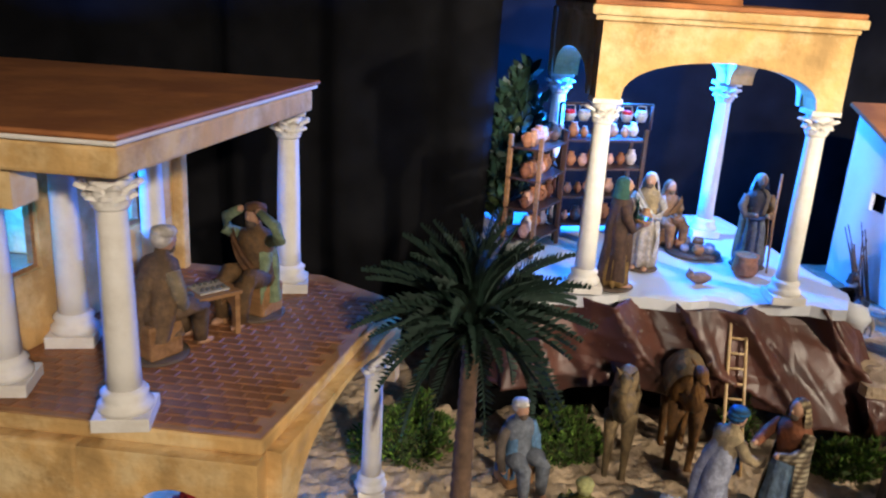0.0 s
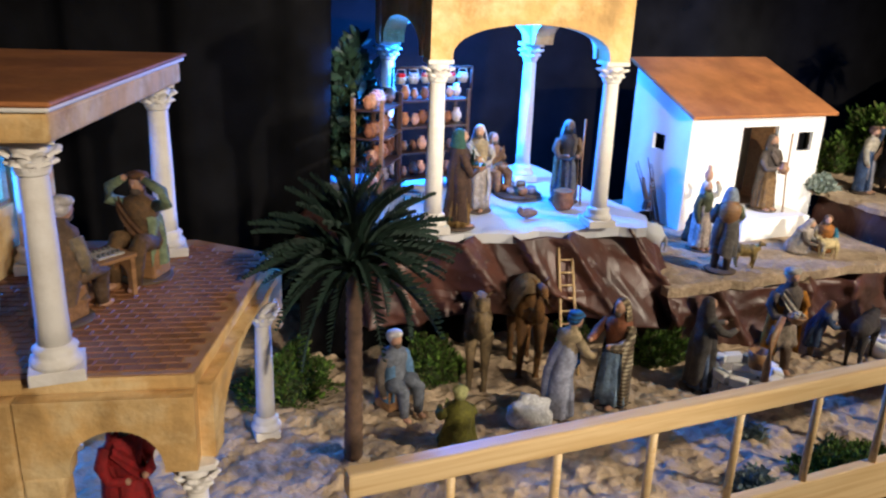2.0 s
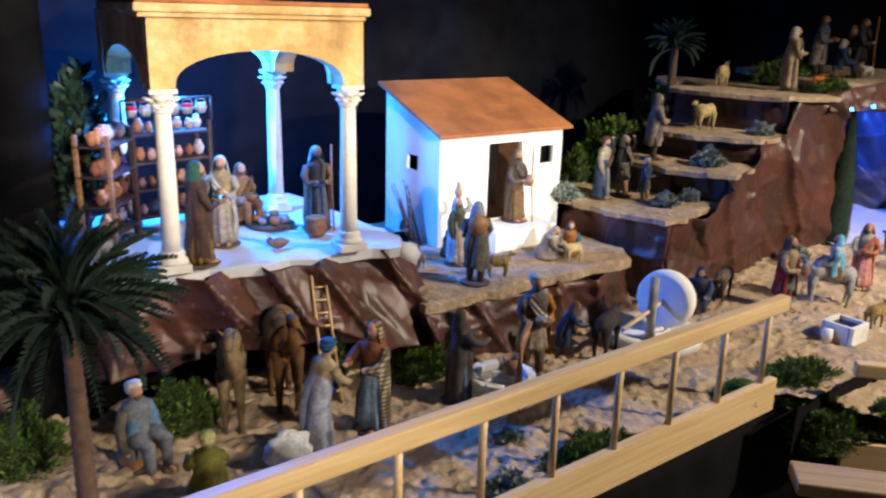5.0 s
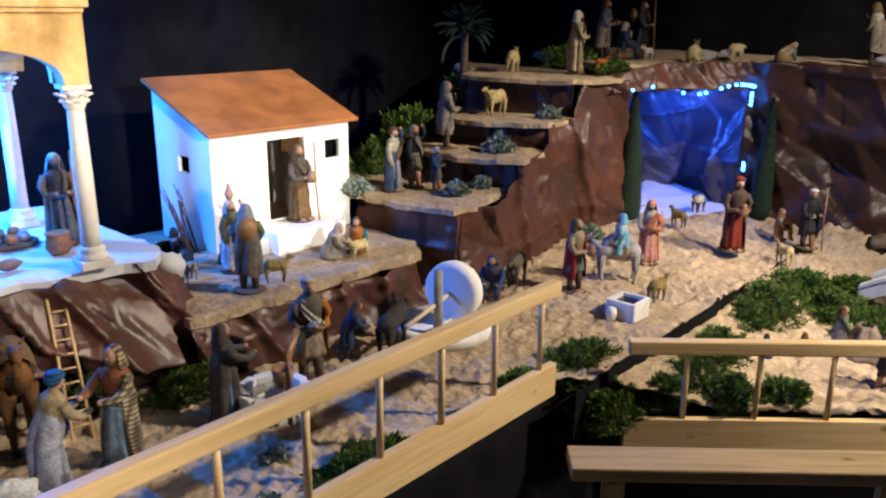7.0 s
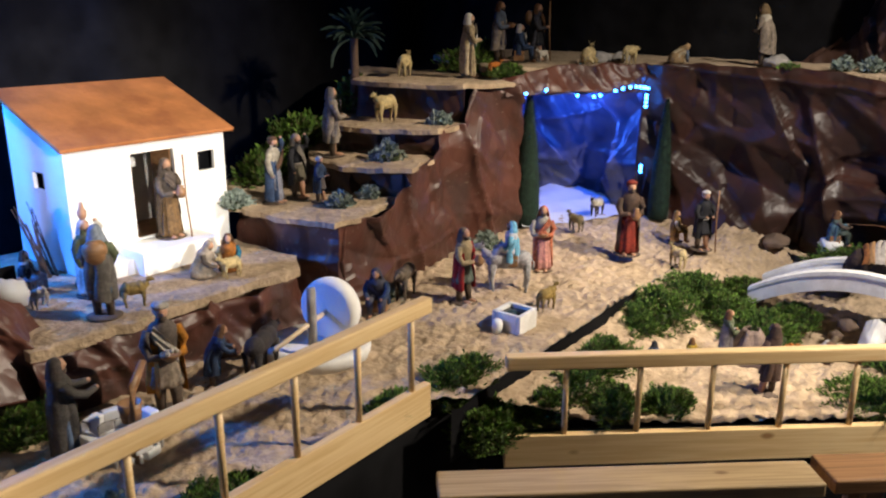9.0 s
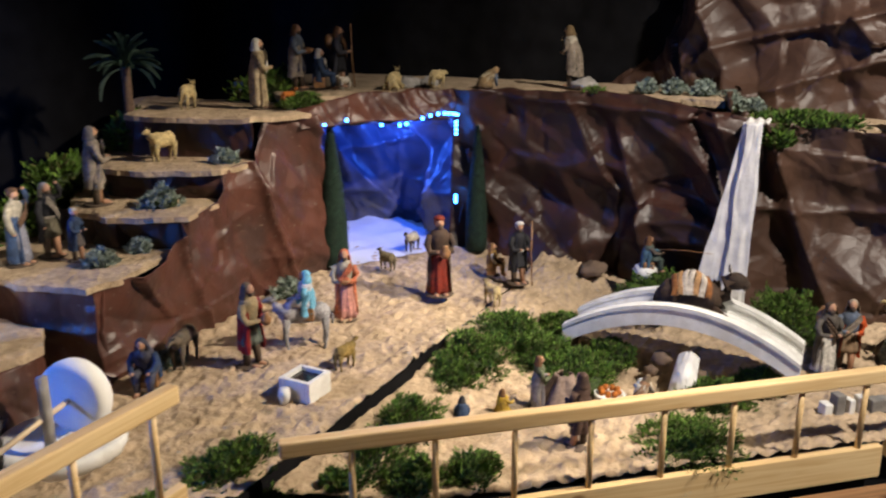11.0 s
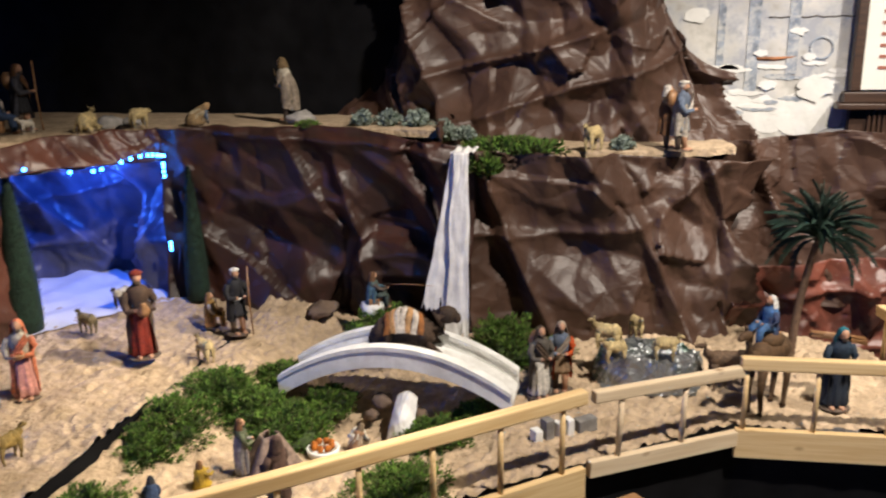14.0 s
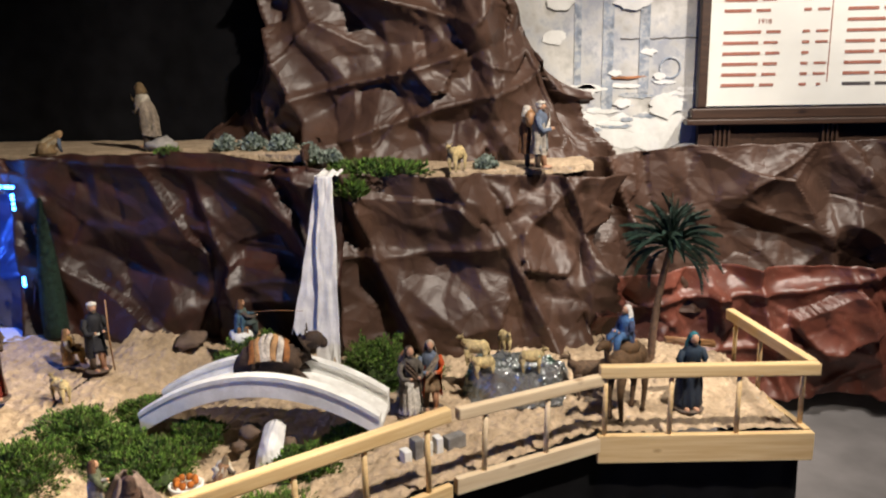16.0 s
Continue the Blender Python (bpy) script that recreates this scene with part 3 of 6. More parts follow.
# ---------------------------------------------------------------- hall wall, plaque
WALLPAINT = material("worn_painted_wall", (0.50, 0.48, 0.45), 0.9, 0.35, 12, 0.6, 40, second=(0.30, 0.31, 0.34), patch=6)
b = Build()
b.box((5.45, -1.8, 1.6), (0.16, 4.4, 3.2))
tagged(b.make("wall_east", WALLPAINT), "old wall with worn painted plaster", "wall", kind="structure")
b = Build()
b.box((5.34, -2.80, 0.75), (0.06, 2.06, 1.3))
tagged(b.make("wainscot", DARKWOOD), "dark wooden wall panelling", "panelling", kind="structure")
for nm, c, s in (("wall_south", (1.5, -5.5, 1.95), (12, 0.1, 3.9)), ("wall_west", (-4.5, -1, 1.95), (0.1, 9.2, 3.9)), ("wall_north", (1.5, 3.6, 1.95), (12, 0.1, 3.9)), ("ceiling", (1.5, -1, 3.95), (12, 9.4, 0.1))):
    b = Build()
    b.box(c, s)
    tagged(b.make(nm, material(nm + "_paint", (0.2, 0.18, 0.16), 0.9, 0.1, 3, 0.1, 40)), "dim plain hall surface", "wall", kind="structure")


# ---------------------------------------------------------------- fences
def fence(p0, p1, ztop, posts, mat, rail_h=0.045, rail_t=0.035, board_h=0.105, post_r=0.009, gap=0.26, label="pale pine fence panel with round posts"):
    """A low panel: top rail, round posts, bottom board. p0, p1: plan; ztop: heights of the rail's top at both ends."""
    a, c = Vector((*p0, ztop[0])), Vector((*p1, ztop[1]))
    d = c - a
    L = d.length
    yaw = math.degrees(math.atan2(d.y, d.x))
    tilt = -math.degrees(math.asin(d.z / L))
    root = thing("fence", pose(*p0, ztop[0] - gap - board_h, 0, tilt, yaw), label, "fence")
    h = gap + board_h
    b = Build()
    b.box((L / 2, 0, h - rail_h / 2), (L, rail_t, rail_h), bevel=0.006)
    b.make("rail", mat, root)
    b = Build()
    b.box((L / 2, 0, board_h / 2), (L, 0.026, board_h), bevel=0.003)
    b.make("board", mat, root)
    pb = Build()
    pb.lathe([(post_r, 0), (post_r, gap - rail_h + 0.01)], 10)
    first = None
    for x in posts:
        if first is None:
            first = pb.make("post", mat, root)
            first.location = (x * L, 0, board_h - 0.002)
        else:
            o = first.copy()
            scene.collection.objects.link(o)
            o.location = (x * L, 0, board_h - 0.002)
    return root


fence((0.134, 0.915), (2.11, 0.905), (0.822, 0.825), [0.095 + 0.1085 * i for i in range(9)], PINE)
fence((2.29, 0.752), (3.445, -0.632), (0.625, 0.645), [0.1 + 0.122 * i for i in range(8)], PINE)
fence((3.452, -0.645), (3.80, -1.13), (0.635, 0.612), [0.18, 0.6], PINE_PALE, 0.04, 0.03, 0.055, 0.009, 0.235)
fence((3.80, -1.125), (3.862, -1.885), (0.645, 0.640), [0.03, 0.33, 0.64], PINE)
fence((3.885, -1.872), (4.48, -1.745), (0.640, 0.640), [0.08, 0.57, 0.9], PINE)


def bench(at, yaw, L, w, mat, label):
    root = thing("bench", pose(at[0], at[1], 0, 0, 0, yaw), label, "bench")
    b = Build()
    b.box((L / 2, 0, at[2] - 0.02), (L, w, 0.04), bevel=0.006)
    b.make("seat", mat, root)
    for x in (0.12, L - 0.12):
        for y in (-w / 2 + 0.03, w / 2 - 0.03):
            b = Build()
            b.box((x, y, (at[2] - 0.04) / 2), (0.045, 0.03, at[2] - 0.04), bevel=0.003)
            b.make("leg", mat, root)
    return root


bench((1.86, 0.68, 0.45), -49.5, 0.98, 0.115, PINE_OLD, "worn plain wooden bench before the fence")
bench((2.53, -0.075, 0.45), -49.5, 0.98, 0.13, BROWNWOOD, "varnished wooden bench before the fence")

# ---------------------------------------------------------------- buildings
def weld(b):
    """Joins corners that lie on one another, so that a part is one shell."""
    seen, new_v, index = {}, [], []
    for v in b.v:
        k = tuple(round(c, 5) for c in v)
        if k not in seen:
            seen[k] = len(new_v)
            new_v.append(v)
        index.append(seen[k])
    faces = [tuple(dict.fromkeys(index[i] for i in f)) for f in b.f]
    twice = {}
    for f in faces:
        twice[frozenset(f)] = twice.get(frozenset(f), 0) + 1
    keep = [i for i, f in enumerate(faces) if len(f) > 2 and twice[frozenset(f)] == 1]
    b.v, b.f, b.m, b.s = new_v, [faces[i] for i in keep], [b.m[i] for i in keep], [b.s[i] for i in keep]
    return b


def arch_panel(b, length, z_spring, z_apex, z_top, t, side0, side1, at, slot=0, n=18, z_foot=None, inner=None):
    """A wall strip of that length with one arched opening cut into its underside; x along, y through the wall."""
    z_foot = z_spring if z_foot is None else z_foot
    inner = slot if inner is None else inner
    pts = [(0, z_foot), (side0, z_foot)]
    w = length - side0 - side1
    for i in range(n + 1):
        a = math.pi * i / n
        pts.append((side0 + w / 2 - w / 2 * math.cos(a), z_spring + (z_apex - z_spring) * math.sin(a) ** 0.85))
    pts += [(length - side1, z_foot), (length, z_foot)]
    for y in (-t / 2, t / 2):
        vs, fs = [], []
        for i, (x, z) in enumerate(pts):
            vs += [(x, y, z), (x, y, z_top)]
        for i in range(len(pts) - 1):
            fs.append((2 * i, 2 * i + 2, 2 * i + 3, 2 * i + 1) if y < 0 else (2 * i + 1, 2 * i + 3, 2 * i + 2, 2 * i))
        b.add(vs, fs, slot if y < 0 else inner, False, at)
    vs, fs = [], []
    for x, z in pts:
        vs += [(x, -t / 2, z), (x, t / 2, z)]
    fs = [(2 * i + 1, 2 * i + 3, 2 * i + 2, 2 * i) for i in range(len(pts) - 1)]
    b.add(vs, fs, slot, False, at)
    for x in (0, length):
        b.add([(x, -t / 2, z_foot), (x, t / 2, z_foot), (x, t / 2, z_top), (x, -t / 2, z_top)], [(0, 1, 2, 3)], slot, False, at)
    b.add([(0, -t / 2, z_top), (length, -t / 2, z_top), (length, t / 2, z_top), (0, t / 2, z_top)], [(0, 1, 2, 3)], slot, False, at)
    return weld(b)


def column(parent, x, y, z0, z1, r=0.023, mat=None, plinth=0.085):
    """A fluted column with plinth, base rings and a leafy capital. Positions in the parent's frame."""
    mat = mat or COLUMN
    root = Build()
    root.box((0, 0, 0.011), (plinth, plinth, 0.022), bevel=0.002)
    root.lathe([(r * 1.7, 0.022), (r * 1.75, 0.030), (r * 1.5, 0.036), (r * 1.35, 0.042), (r * 1.5, 0.05), (r * 1.15, 0.058)], 24)
    shaft = root.make("column", mat, parent)
    shaft.location = (x, y, z0)
    h = z1 - z0
    b = Build()
    b.lathe([(r * 1.12, 0.056), (r * 1.05, 0.1), (r * 1.02, h * 0.5), (r * 0.9, h - 0.06)], 36, flute=0.07)
    b.make("shaft", mat, shaft)
    b = Build()
    cz = h - 0.062
    b.lathe([(r * 0.98, cz), (r * 1.1, cz + 0.004), (r * 0.95, cz + 0.008), (r * 1.0, cz + 0.03), (r * 1.35, cz + 0.05)], 20)
    for ring, (rr, hh, out) in enumerate(((r * 1.0, 0.026, 0.010), (r * 1.05, 0.044, 0.016))):
        def leaves(u, v):
            a = 2 * math.pi * u
            lobe = abs(math.cos(4 * (a + ring * math.pi / 8)))
            q = rr + out * v ** 1.6 * (0.35 + 0.9 * lobe) + 0.003 * lobe
            drop = 0.007 * max(0.0, v - 0.8) / 0.2
            return (q * math.cos(a), q * math.sin(a), cz + 0.008 + (hh - 0.008) * min(1.0, v / 0.8) * (0.72 + 0.28 * lobe) - drop)
        b.sheet(leaves, 64, 8)
    b.box((0, 0, h - 0.006), (r * 3.0, r * 3.0, 0.012), bevel=0.002)
    b.make("capital", mat, shaft)
    return shaft


# pavilion with arches
pav = thing("pavilion", (0.67, 1.865, PAVZ + 0.006, 0, 0, -8.5), "ochre arched pavilion on white fluted columns", "pavilion")
PW, PD = 0.512, 0.535
H = 0.485
for x, y in ((0, 0), (PW, 0), (-0.035, PD), (PW - 0.042, PD + 0.02)):
    column(pav, x, y, 0, H, 0.0235)
o = 0.031
for nm, at, L in (("front_arch", pose(-o, 0, 0, 0, 0, 0), PW + 2 * o), ("back_arch", pose(PW - 0.04 + o, PD, 0, 0, 0, 180), PW + 2 * o),
                  ("side_arch", pose(-0.032, PD - 0.045, 0, 0, 0, -86.2), PD - 0.09), ("side_arch", pose(PW, 0.045, 0, 0, 0, 94.2), PD - 0.09)):
    b = Build()
    front = nm != "side_arch"
    arch_panel(b, L, H + 0.006, H + 0.095, 0.672, 0.075 if front else 0.07, 0.06 if front else 0.02, 0.06 if front else 0.02, at, z_foot=H, inner=1)
    b.make(nm, [OCHRE, PLASTER], pav)
b = Build()
b.box((PW / 2 - 0.01, PD / 2, 0.683), (PW + 0.105, PD + 0.13, 0.022), bevel=0.006)
b.box((PW / 2 - 0.01, PD / 2, 0.668), (PW + 0.085, PD + 0.105, 0.016), bevel=0.004)
b.make("cornice", OCHRE, pav)
b = Build()
b.box((PW / 2 - 0.01, PD / 2, 0.700), (PW + 0.095, PD + 0.12, 0.012), bevel=0.004)
b.make("roof", TERRACOTTA, pav, "terracotta painted flat roof")
b = Build()
b.lathe([(0.118, 0), (0.112, 0.035), (0.105, 0.07), (0.09, 0.11), (0.05, 0.145), (0.0, 0.155)], 32, at=pose(PW / 2, PD / 2, 0.705))
b.make("dome", TERRACOTTA, pav)

# white house
house = thing("house", (1.775, 2.125, TERZ, 0, 0, -1.5), "small white plastered house with a sloping terracotta roof", "house")
HW, HD, HF, HB = 0.625, 0.37, 0.43, 0.57


def wall_with_holes(width, height, holes, t, at, slope=None):
    """A wall in the xz plane with rectangular holes (x0, x1, z0, z1); slope: height at the far end."""
    b = Build()
    xs = sorted({0.0, width, *(h[0] for h in holes), *(h[1] for h in holes)})
    zs = sorted({0.0, *(h[2] for h in holes), *(h[3] for h in holes)})
    top = lambda x: lerp(height, slope if slope else height, x / width)
    for x0, x1 in zip(xs, xs[1:]):
        levels = zs + [None]
        for z0, z1 in zip(levels, levels[1:]):
            mid = (x0 + x1) / 2
            if z1 is not None and any(h[0] < mid < h[1] and h[2] < (z0 + z1) / 2 < h[3] for h in holes):
                continue
            if z1 is None and z0 >= min(top(x0), top(x1)):
                continue
            za, zb = (z1, z1) if z1 is not None else (top(x0), top(x1))
            vs = [(x0, 0, z0), (x1, 0, z0), (x1, 0, zb), (x0, 0, za), (x0, t, z0), (x1, t, z0), (x1, t, zb), (x0, t, za)]
            b.add(vs, [(0, 1, 2, 3), (7, 6, 5, 4), (0, 4, 5, 1), (3, 2, 6, 7), (0, 3, 7, 4), (1, 5, 6, 2)], 0, False, at)
    return weld(b)


DOOR = (0.235, 0.405, 0.085, 0.385)
wall_with_holes(HW, HF, [DOOR, (0.505, 0.578, 0.285, 0.358)], 0.014, pose(0, 0, 0)).make("wall", PLASTER, house)
wall_with_holes(HD - 0.014, HF + 0.004, [(0.13, 0.205, 0.275, 0.335)], 0.014, pose(0.014, 0.014, 0, 0, 0, 90), HB).make("wall", PLASTER, house)
wall_with_holes(HD - 0.014, HF + 0.004, [], 0.014, pose(HW, 0.014, 0, 0, 0, 90), HB).make("wall", PLASTER, house)
wall_with_holes(HW - 0.03, HB, [], 0.012, pose(0.015, HD - 0.012, 0)).make("wall", PLASTER, house)
b = Build()
k = math.degrees(math.atan2(HB - HF, HD))
b.box((HW / 2, HD / 2, (HF + HB) / 2 + 0.012), (HW + 0.05, (HD + 0.06) / math.cos(radians(k)), 0.014), at=Matrix.Translation((0, HD / 2, (HF + HB) / 2)) @ pose(0, 0, 0, k) @ Matrix.Translation((0, -HD / 2, -(HF + HB) / 2)), bevel=0.003)
b.make("roof", TERRACOTTA, house, "sloping terracotta painted roof")
b = Build()
b.box((0.3, -0.085, 0.04), (0.31, 0.17, 0.08), bevel=0.003)
b.make("doorstep", PLASTER, house)
b = Build()
b.box((0.105, -0.06, 0.0275), (0.078, 0.11, 0.055), bevel=0.003)
b.make("stair", PLASTER, house)
b = Build()
b.box((0, 0.06, 0.147), (0.006, 0.12, 0.294), bevel=0.001)
door = b.make("door", BROWNWOOD, house, "open brown wooden door")
door.location = (DOOR[1] - 0.005, 0.016, 0.086)
b = Build()
b.box((HW / 2, HD / 2 + 0.05, 0.04), (HW - 0.04, HD - 0.13, 0.01))
b.make("inner_floor", BROWNWOOD, house)
# added black panels stand in for the unlit room behind the windows
b = Build()
b.box((0.05, HD / 2, 0.22), (0.01, HD - 0.06, 0.36))
b.make("lining", BLACK, house, "black panel added to make the window dark inside")
b = Build()
b.box((0.54, 0.06, 0.22), (0.13, 0.01, 0.36))
b.make("lining", BLACK, house, "black panel added to make the window dark inside")

# balcony building, on a slightly skewed plan
FU, FV, F0 = Vector((-0.97, 0.243, 0)), Vector((0.40, 0.917, 0)), Vector((-0.06, 1.10, 0))


def plan(a, c, z=0.0):
    return F0 + a * FU + c * FV + Vector((0, 0, z))


def prism(name, corners, z0, z1, mat, parent=None, label=""):
    b = Build()
    n = len(corners)
    vs = [plan(a, c, z0) for a, c in corners] + [plan(a, c, z1) for a, c in corners]
    b.add(vs, [tuple(range(n))[::-1], tuple(range(n, 2 * n)), *[(i, (i + 1) % n, n + (i + 1) % n, n + i) for i in range(n)]], 0, False)
    ob = b.make(name, mat)
    mod = ob.modifiers.new("soft_edges", "BEVEL")
    mod.width, mod.segments = 0.006, 2
    if label:
        ob["label"] = label
    if parent:
        ob.parent = parent
    return ob


bal = thing("balcony_building", (0, 0, 0), "two-storey ochre building with a columned terrace", "building")
BZ = 0.945
prism("terrace_slab", [(0.016, 0.0), (0.01, 0.605), (0.22, 0.72), (1.3, 0.72), (1.3, 0.0)], BZ - 0.035, BZ - 0.006, OCHRE, bal)
prism("roof_slab", [(0.168, -0.07), (0.195, 0.60), (1.3, 0.61), (1.3, -0.07)], 1.345, 1.389, OCHRE, bal)
prism("cornice", [(0.16, -0.08), (0.187, 0.608), (1.3, 0.618), (1.3, -0.08)], 1.390, 1.398, COLUMN, bal, "scalloped pale cornice edging")
prism("roof", [(0.155, -0.085), (0.183, 0.612), (1.3, 0.622), (1.3, -0.085)], 1.3985, 1.407, TERRACOTTA, bal, "terracotta painted flat roof")


def oriented(p, q):
    d = q - p
    return pose(p.x, p.y, 0, 0, 0, math.degrees(math.atan2(d.y, d.x))), d.length


def bal_arch(name, p, q, zs, za, zt, t, s0, s1, foot=None):
    at, L = oriented(p, q)
    b = Build()
    arch_panel(b, L, zs, za, zt, t, s0, s1, at, z_foot=foot)
    return b.make(name, OCHRE, bal)


# ground-floor arches: right side, front
bal_arch("side_arch", plan(0.016, 0.022), plan(0.012, 0.595), 0.765, 0.90, BZ - 0.036, 0.045, 0.05, 0.03)
bal_arch("front_arch", plan(0.30, 0.0), plan(0.016, 0.0), 0.765, 0.85, BZ - 0.036, 0.045, 0.075, 0.055)
prism("front_wall", [(0.301, -0.02), (0.301, 0.025), (0.599, 0.025), (0.599, -0.02)], 0.505, BZ - 0.037, OCHRE, bal)
prism("front_pier", [(0.235, -0.02), (0.235, 0.022), (0.30, 0.022), (0.30, -0.02)], 0.505, 0.764, OCHRE, bal)
prism("front_wall", [(0.60, -0.02), (0.60, 0.025), (1.3, 0.025), (1.3, -0.02)], 0.505, BZ - 0.037, OCHRE, bal)
prism("back_wall", [(0.30, 0.66), (0.30, 0.69), (1.3, 0.69), (1.3, 0.66)], 0.505, BZ - 0.037, OCHRE, bal)
# upper arches under the roof at the front
bal_arch("upper_arch", plan(0.95, -0.015), plan(0.34, -0.015), 1.285, 1.335, 1.3445, 0.06, 0.12, 0.02)
for a, c in ((0.235, 0.012), (0.255, 0.618), (0.495, 0.26), (0.475, 0.07)):
    p = plan(a, c)
    column(bal, p.x, p.y, BZ, 1.3445, 0.024)
for a, c, z1 in ((0.02, 0.515, 0.862), (0.03, 0.02, 0.764), (0.47, 0.5, 0.9)):
    p = plan(a, c)
    column(bal, p.x, p.y, 0.502, z1, 0.021, plinth=0.06)
p = plan(0.50, 0.52)
column(bal, p.x, p.y, BZ, 1.3445, 0.024)
# terrace wall with two window openings
at, L = oriented(plan(0.54, 0.66), plan(0.54, -0.0))
wall = wall_with_holes(L, 0.399, [(0.11, 0.22, 0.145, 0.30), (0.41, 0.54, 0.14, 0.31)], 0.03, at @ pose(0, -0.03, BZ)).make("wall", OCHRE, bal)
for x0, x1, z0, z1 in ((0.11, 0.22, 0.145, 0.30), (0.41, 0.54, 0.14, 0.31)):
    b = Build()
    for c, s in ((((x0 + x1) / 2, 0, z0 + 0.004), (x1 - x0, 0.012, 0.008)), (((x0 + x1) / 2, 0, z1 - 0.004), (x1 - x0, 0.012, 0.008)),
                 ((x0 + 0.004, 0, (z0 + z1) / 2), (0.008, 0.012, z1 - z0 - 0.017)), ((x1 - 0.004, 0, (z0 + z1) / 2), (0.008, 0.012, z1 - z0 - 0.017))):
        b.box(c, s, at=at @ pose(0, -0.015, BZ))
    win = b.make("window_frame", BROWNWOOD, bal)
# walls added to keep the balcony lamp's light off the curtain
prism("lamp_enclosure_wall", [(0.57, 0.02), (0.57, 0.04), (1.3, 0.04), (1.3, 0.02)], BZ, 1.344, OCHRE, bal)
prism("lamp_enclosure_wall", [(0.52, 0.665), (0.52, 0.69), (1.3, 0.69), (1.3, 0.665)], BZ, 1.344, OCHRE, bal)
# pale sheet added outside the windows as a reflector for the blue light
b = Build()
b.sheet(lambda u, v: tuple(plan(0.95, lerp(0.045, 0.66, u), lerp(0.95, 1.34, v))), 20, 10)
b.make("reflector_sheet", CLOTHWHITE, bal, "pale sheet added behind the windows as a reflector")

# terrace floor tiles, laid in the skewed plan
TILE = material("terracotta_tile", (0.24, 0.10, 0.042), 0.5, 0.3, 30, 0.25, 120, random_tint=0.14)
GROUT = material("grout", (0.36, 0.19, 0.09), 0.9, 0.2, 30, 0.2, 90)
prism("tile_bed", [(0.016, 0.0), (0.01, 0.605), (0.22, 0.72), (1.3, 0.72), (1.3, 0.0)], BZ - 0.0058, BZ - 0.0025, GROUT, bal)
n = 0
tile_mesh = None
rest = Build()
for i in range(22):
    for j in range(28):
        a, c = 0.03 + 0.036 * i, 0.012 + 0.0245 * j
        if j % 2:
            a += 0.018
        if a > 0.6 or c > 0.55 + 0.6 * min(a, 0.22) or c > 0.67:
            continue
        if tile_mesh is None:
            b = Build()
            e = 0.0015
            pts = [(e, e), (0.036 - e, e), (0.036 - e, 0.0245 - e), (e, 0.0245 - e)]
            vs = [plan(x, y, 0) - F0 for x, y in pts] + [plan(x + (0.0012 if x < 0.01 else -0.0012), y + (0.0012 if y < 0.01 else -0.0012), 0.0022) - F0 for x, y in pts]
            b.add(vs, [(4, 5, 6, 7)[::-1], *[(k2, (k2 + 1) % 4, 4 + (k2 + 1) % 4, 4 + k2)[::-1] for k2 in range(4)]], 0, False)
            ob = b.make("tile", TILE, bal)
            tile_mesh = ob.data
        elif n < 300:
            ob = new("tile", tile_mesh)
            ob.parent = bal
        else:
            rest.add([Vector(v.co) + plan(a, c, BZ - 0.0024) for v in tile_mesh.vertices], [tuple(p.vertices) for p in tile_mesh.polygons], 0, False)
            continue
        n += 1
        ob.location = plan(a, c, BZ - 0.0024)
tagged(rest.make("tile_field", TILE, bal), kind="stuff")

# ---------------------------------------------------------------- plaque on the hall wall
MARBLE = material("white_marble", (0.74, 0.72, 0.66), 0.4, 0.05, 5, 0.05, 30)
RED = material("red_lettering", (0.32, 0.12, 0.08), 0.7, 0.1, 20, 0)
INK = material("dark_lettering", (0.06, 0.05, 0.05), 0.7, 0.1, 20, 0)
plq = thing("memorial_plaque", (5.33, -1.80, 1.41, 0, 0, -90), "white marble memorial plaque in a dark wooden frame", "plaque")
b = Build()
b.box((0.6, 0.0, 0.75), (1.2, 0.03, 1.46))
b.make("slab", MARBLE, plq)
for nm, c, s in (("frame", (0.6, -0.01, -0.015), (1.34, 0.07, 0.05)), ("frame", (-0.022, -0.01, 0.76), (0.045, 0.06, 1.49)), ("frame", (1.222, -0.01, 0.76), (0.045, 0.06, 1.49)), ("sill", (0.6, -0.03, -0.055), (1.40, 0.1, 0.028))):
    b = Build()
    b.box(c, s, bevel=0.006)
    b.make(nm, DARKWOOD, plq)
for x in (0.05, 0.57, 1.1):
    for k in range(4):
        b = Build()
        b.box((x + k * 0.022, -0.03, -0.13), (0.013, 0.03, 0.12), bevel=0.004)
        b.make("bracket_flute", DARKWOOD, plq)
random.seed(5)
for col_x in (0.06, 0.64):
    for i in range(26):
        z = 0.12 + 0.0505 * i
        if col_x < 0.1 and i == 6:
            continue
        w = random.uniform(0.13, 0.19)
        for c, s in (((col_x + w / 2 + 0.005, -0.0165, z), (w, 0.003, 0.021)), ((col_x + w + 0.06, -0.0165, z), (0.07, 0.003, 0.019)), ((col_x + 0.40, -0.0165, z), (0.035, 0.003, 0.019)), ((col_x + 0.475, -0.0165, z), (0.06 if i % 3 else 0.02, 0.003, 0.016))):
            if s[0] < 0.03 and i % 2:
                continue
            b = Build()
            b.box(c, (s[0] * 0.96, s[1], s[2] * 0.72))
            b.make("inscription_line", RED if i > 0 or col_x < 0.1 else INK, plq)
cu = bpy.data.curves.new("year", "FONT")
cu.body, cu.size, cu.extrude, cu.align_x = "1918", 0.034, 0.001, "CENTER"
cu.materials.append(RED)
ob = new("year", cu)
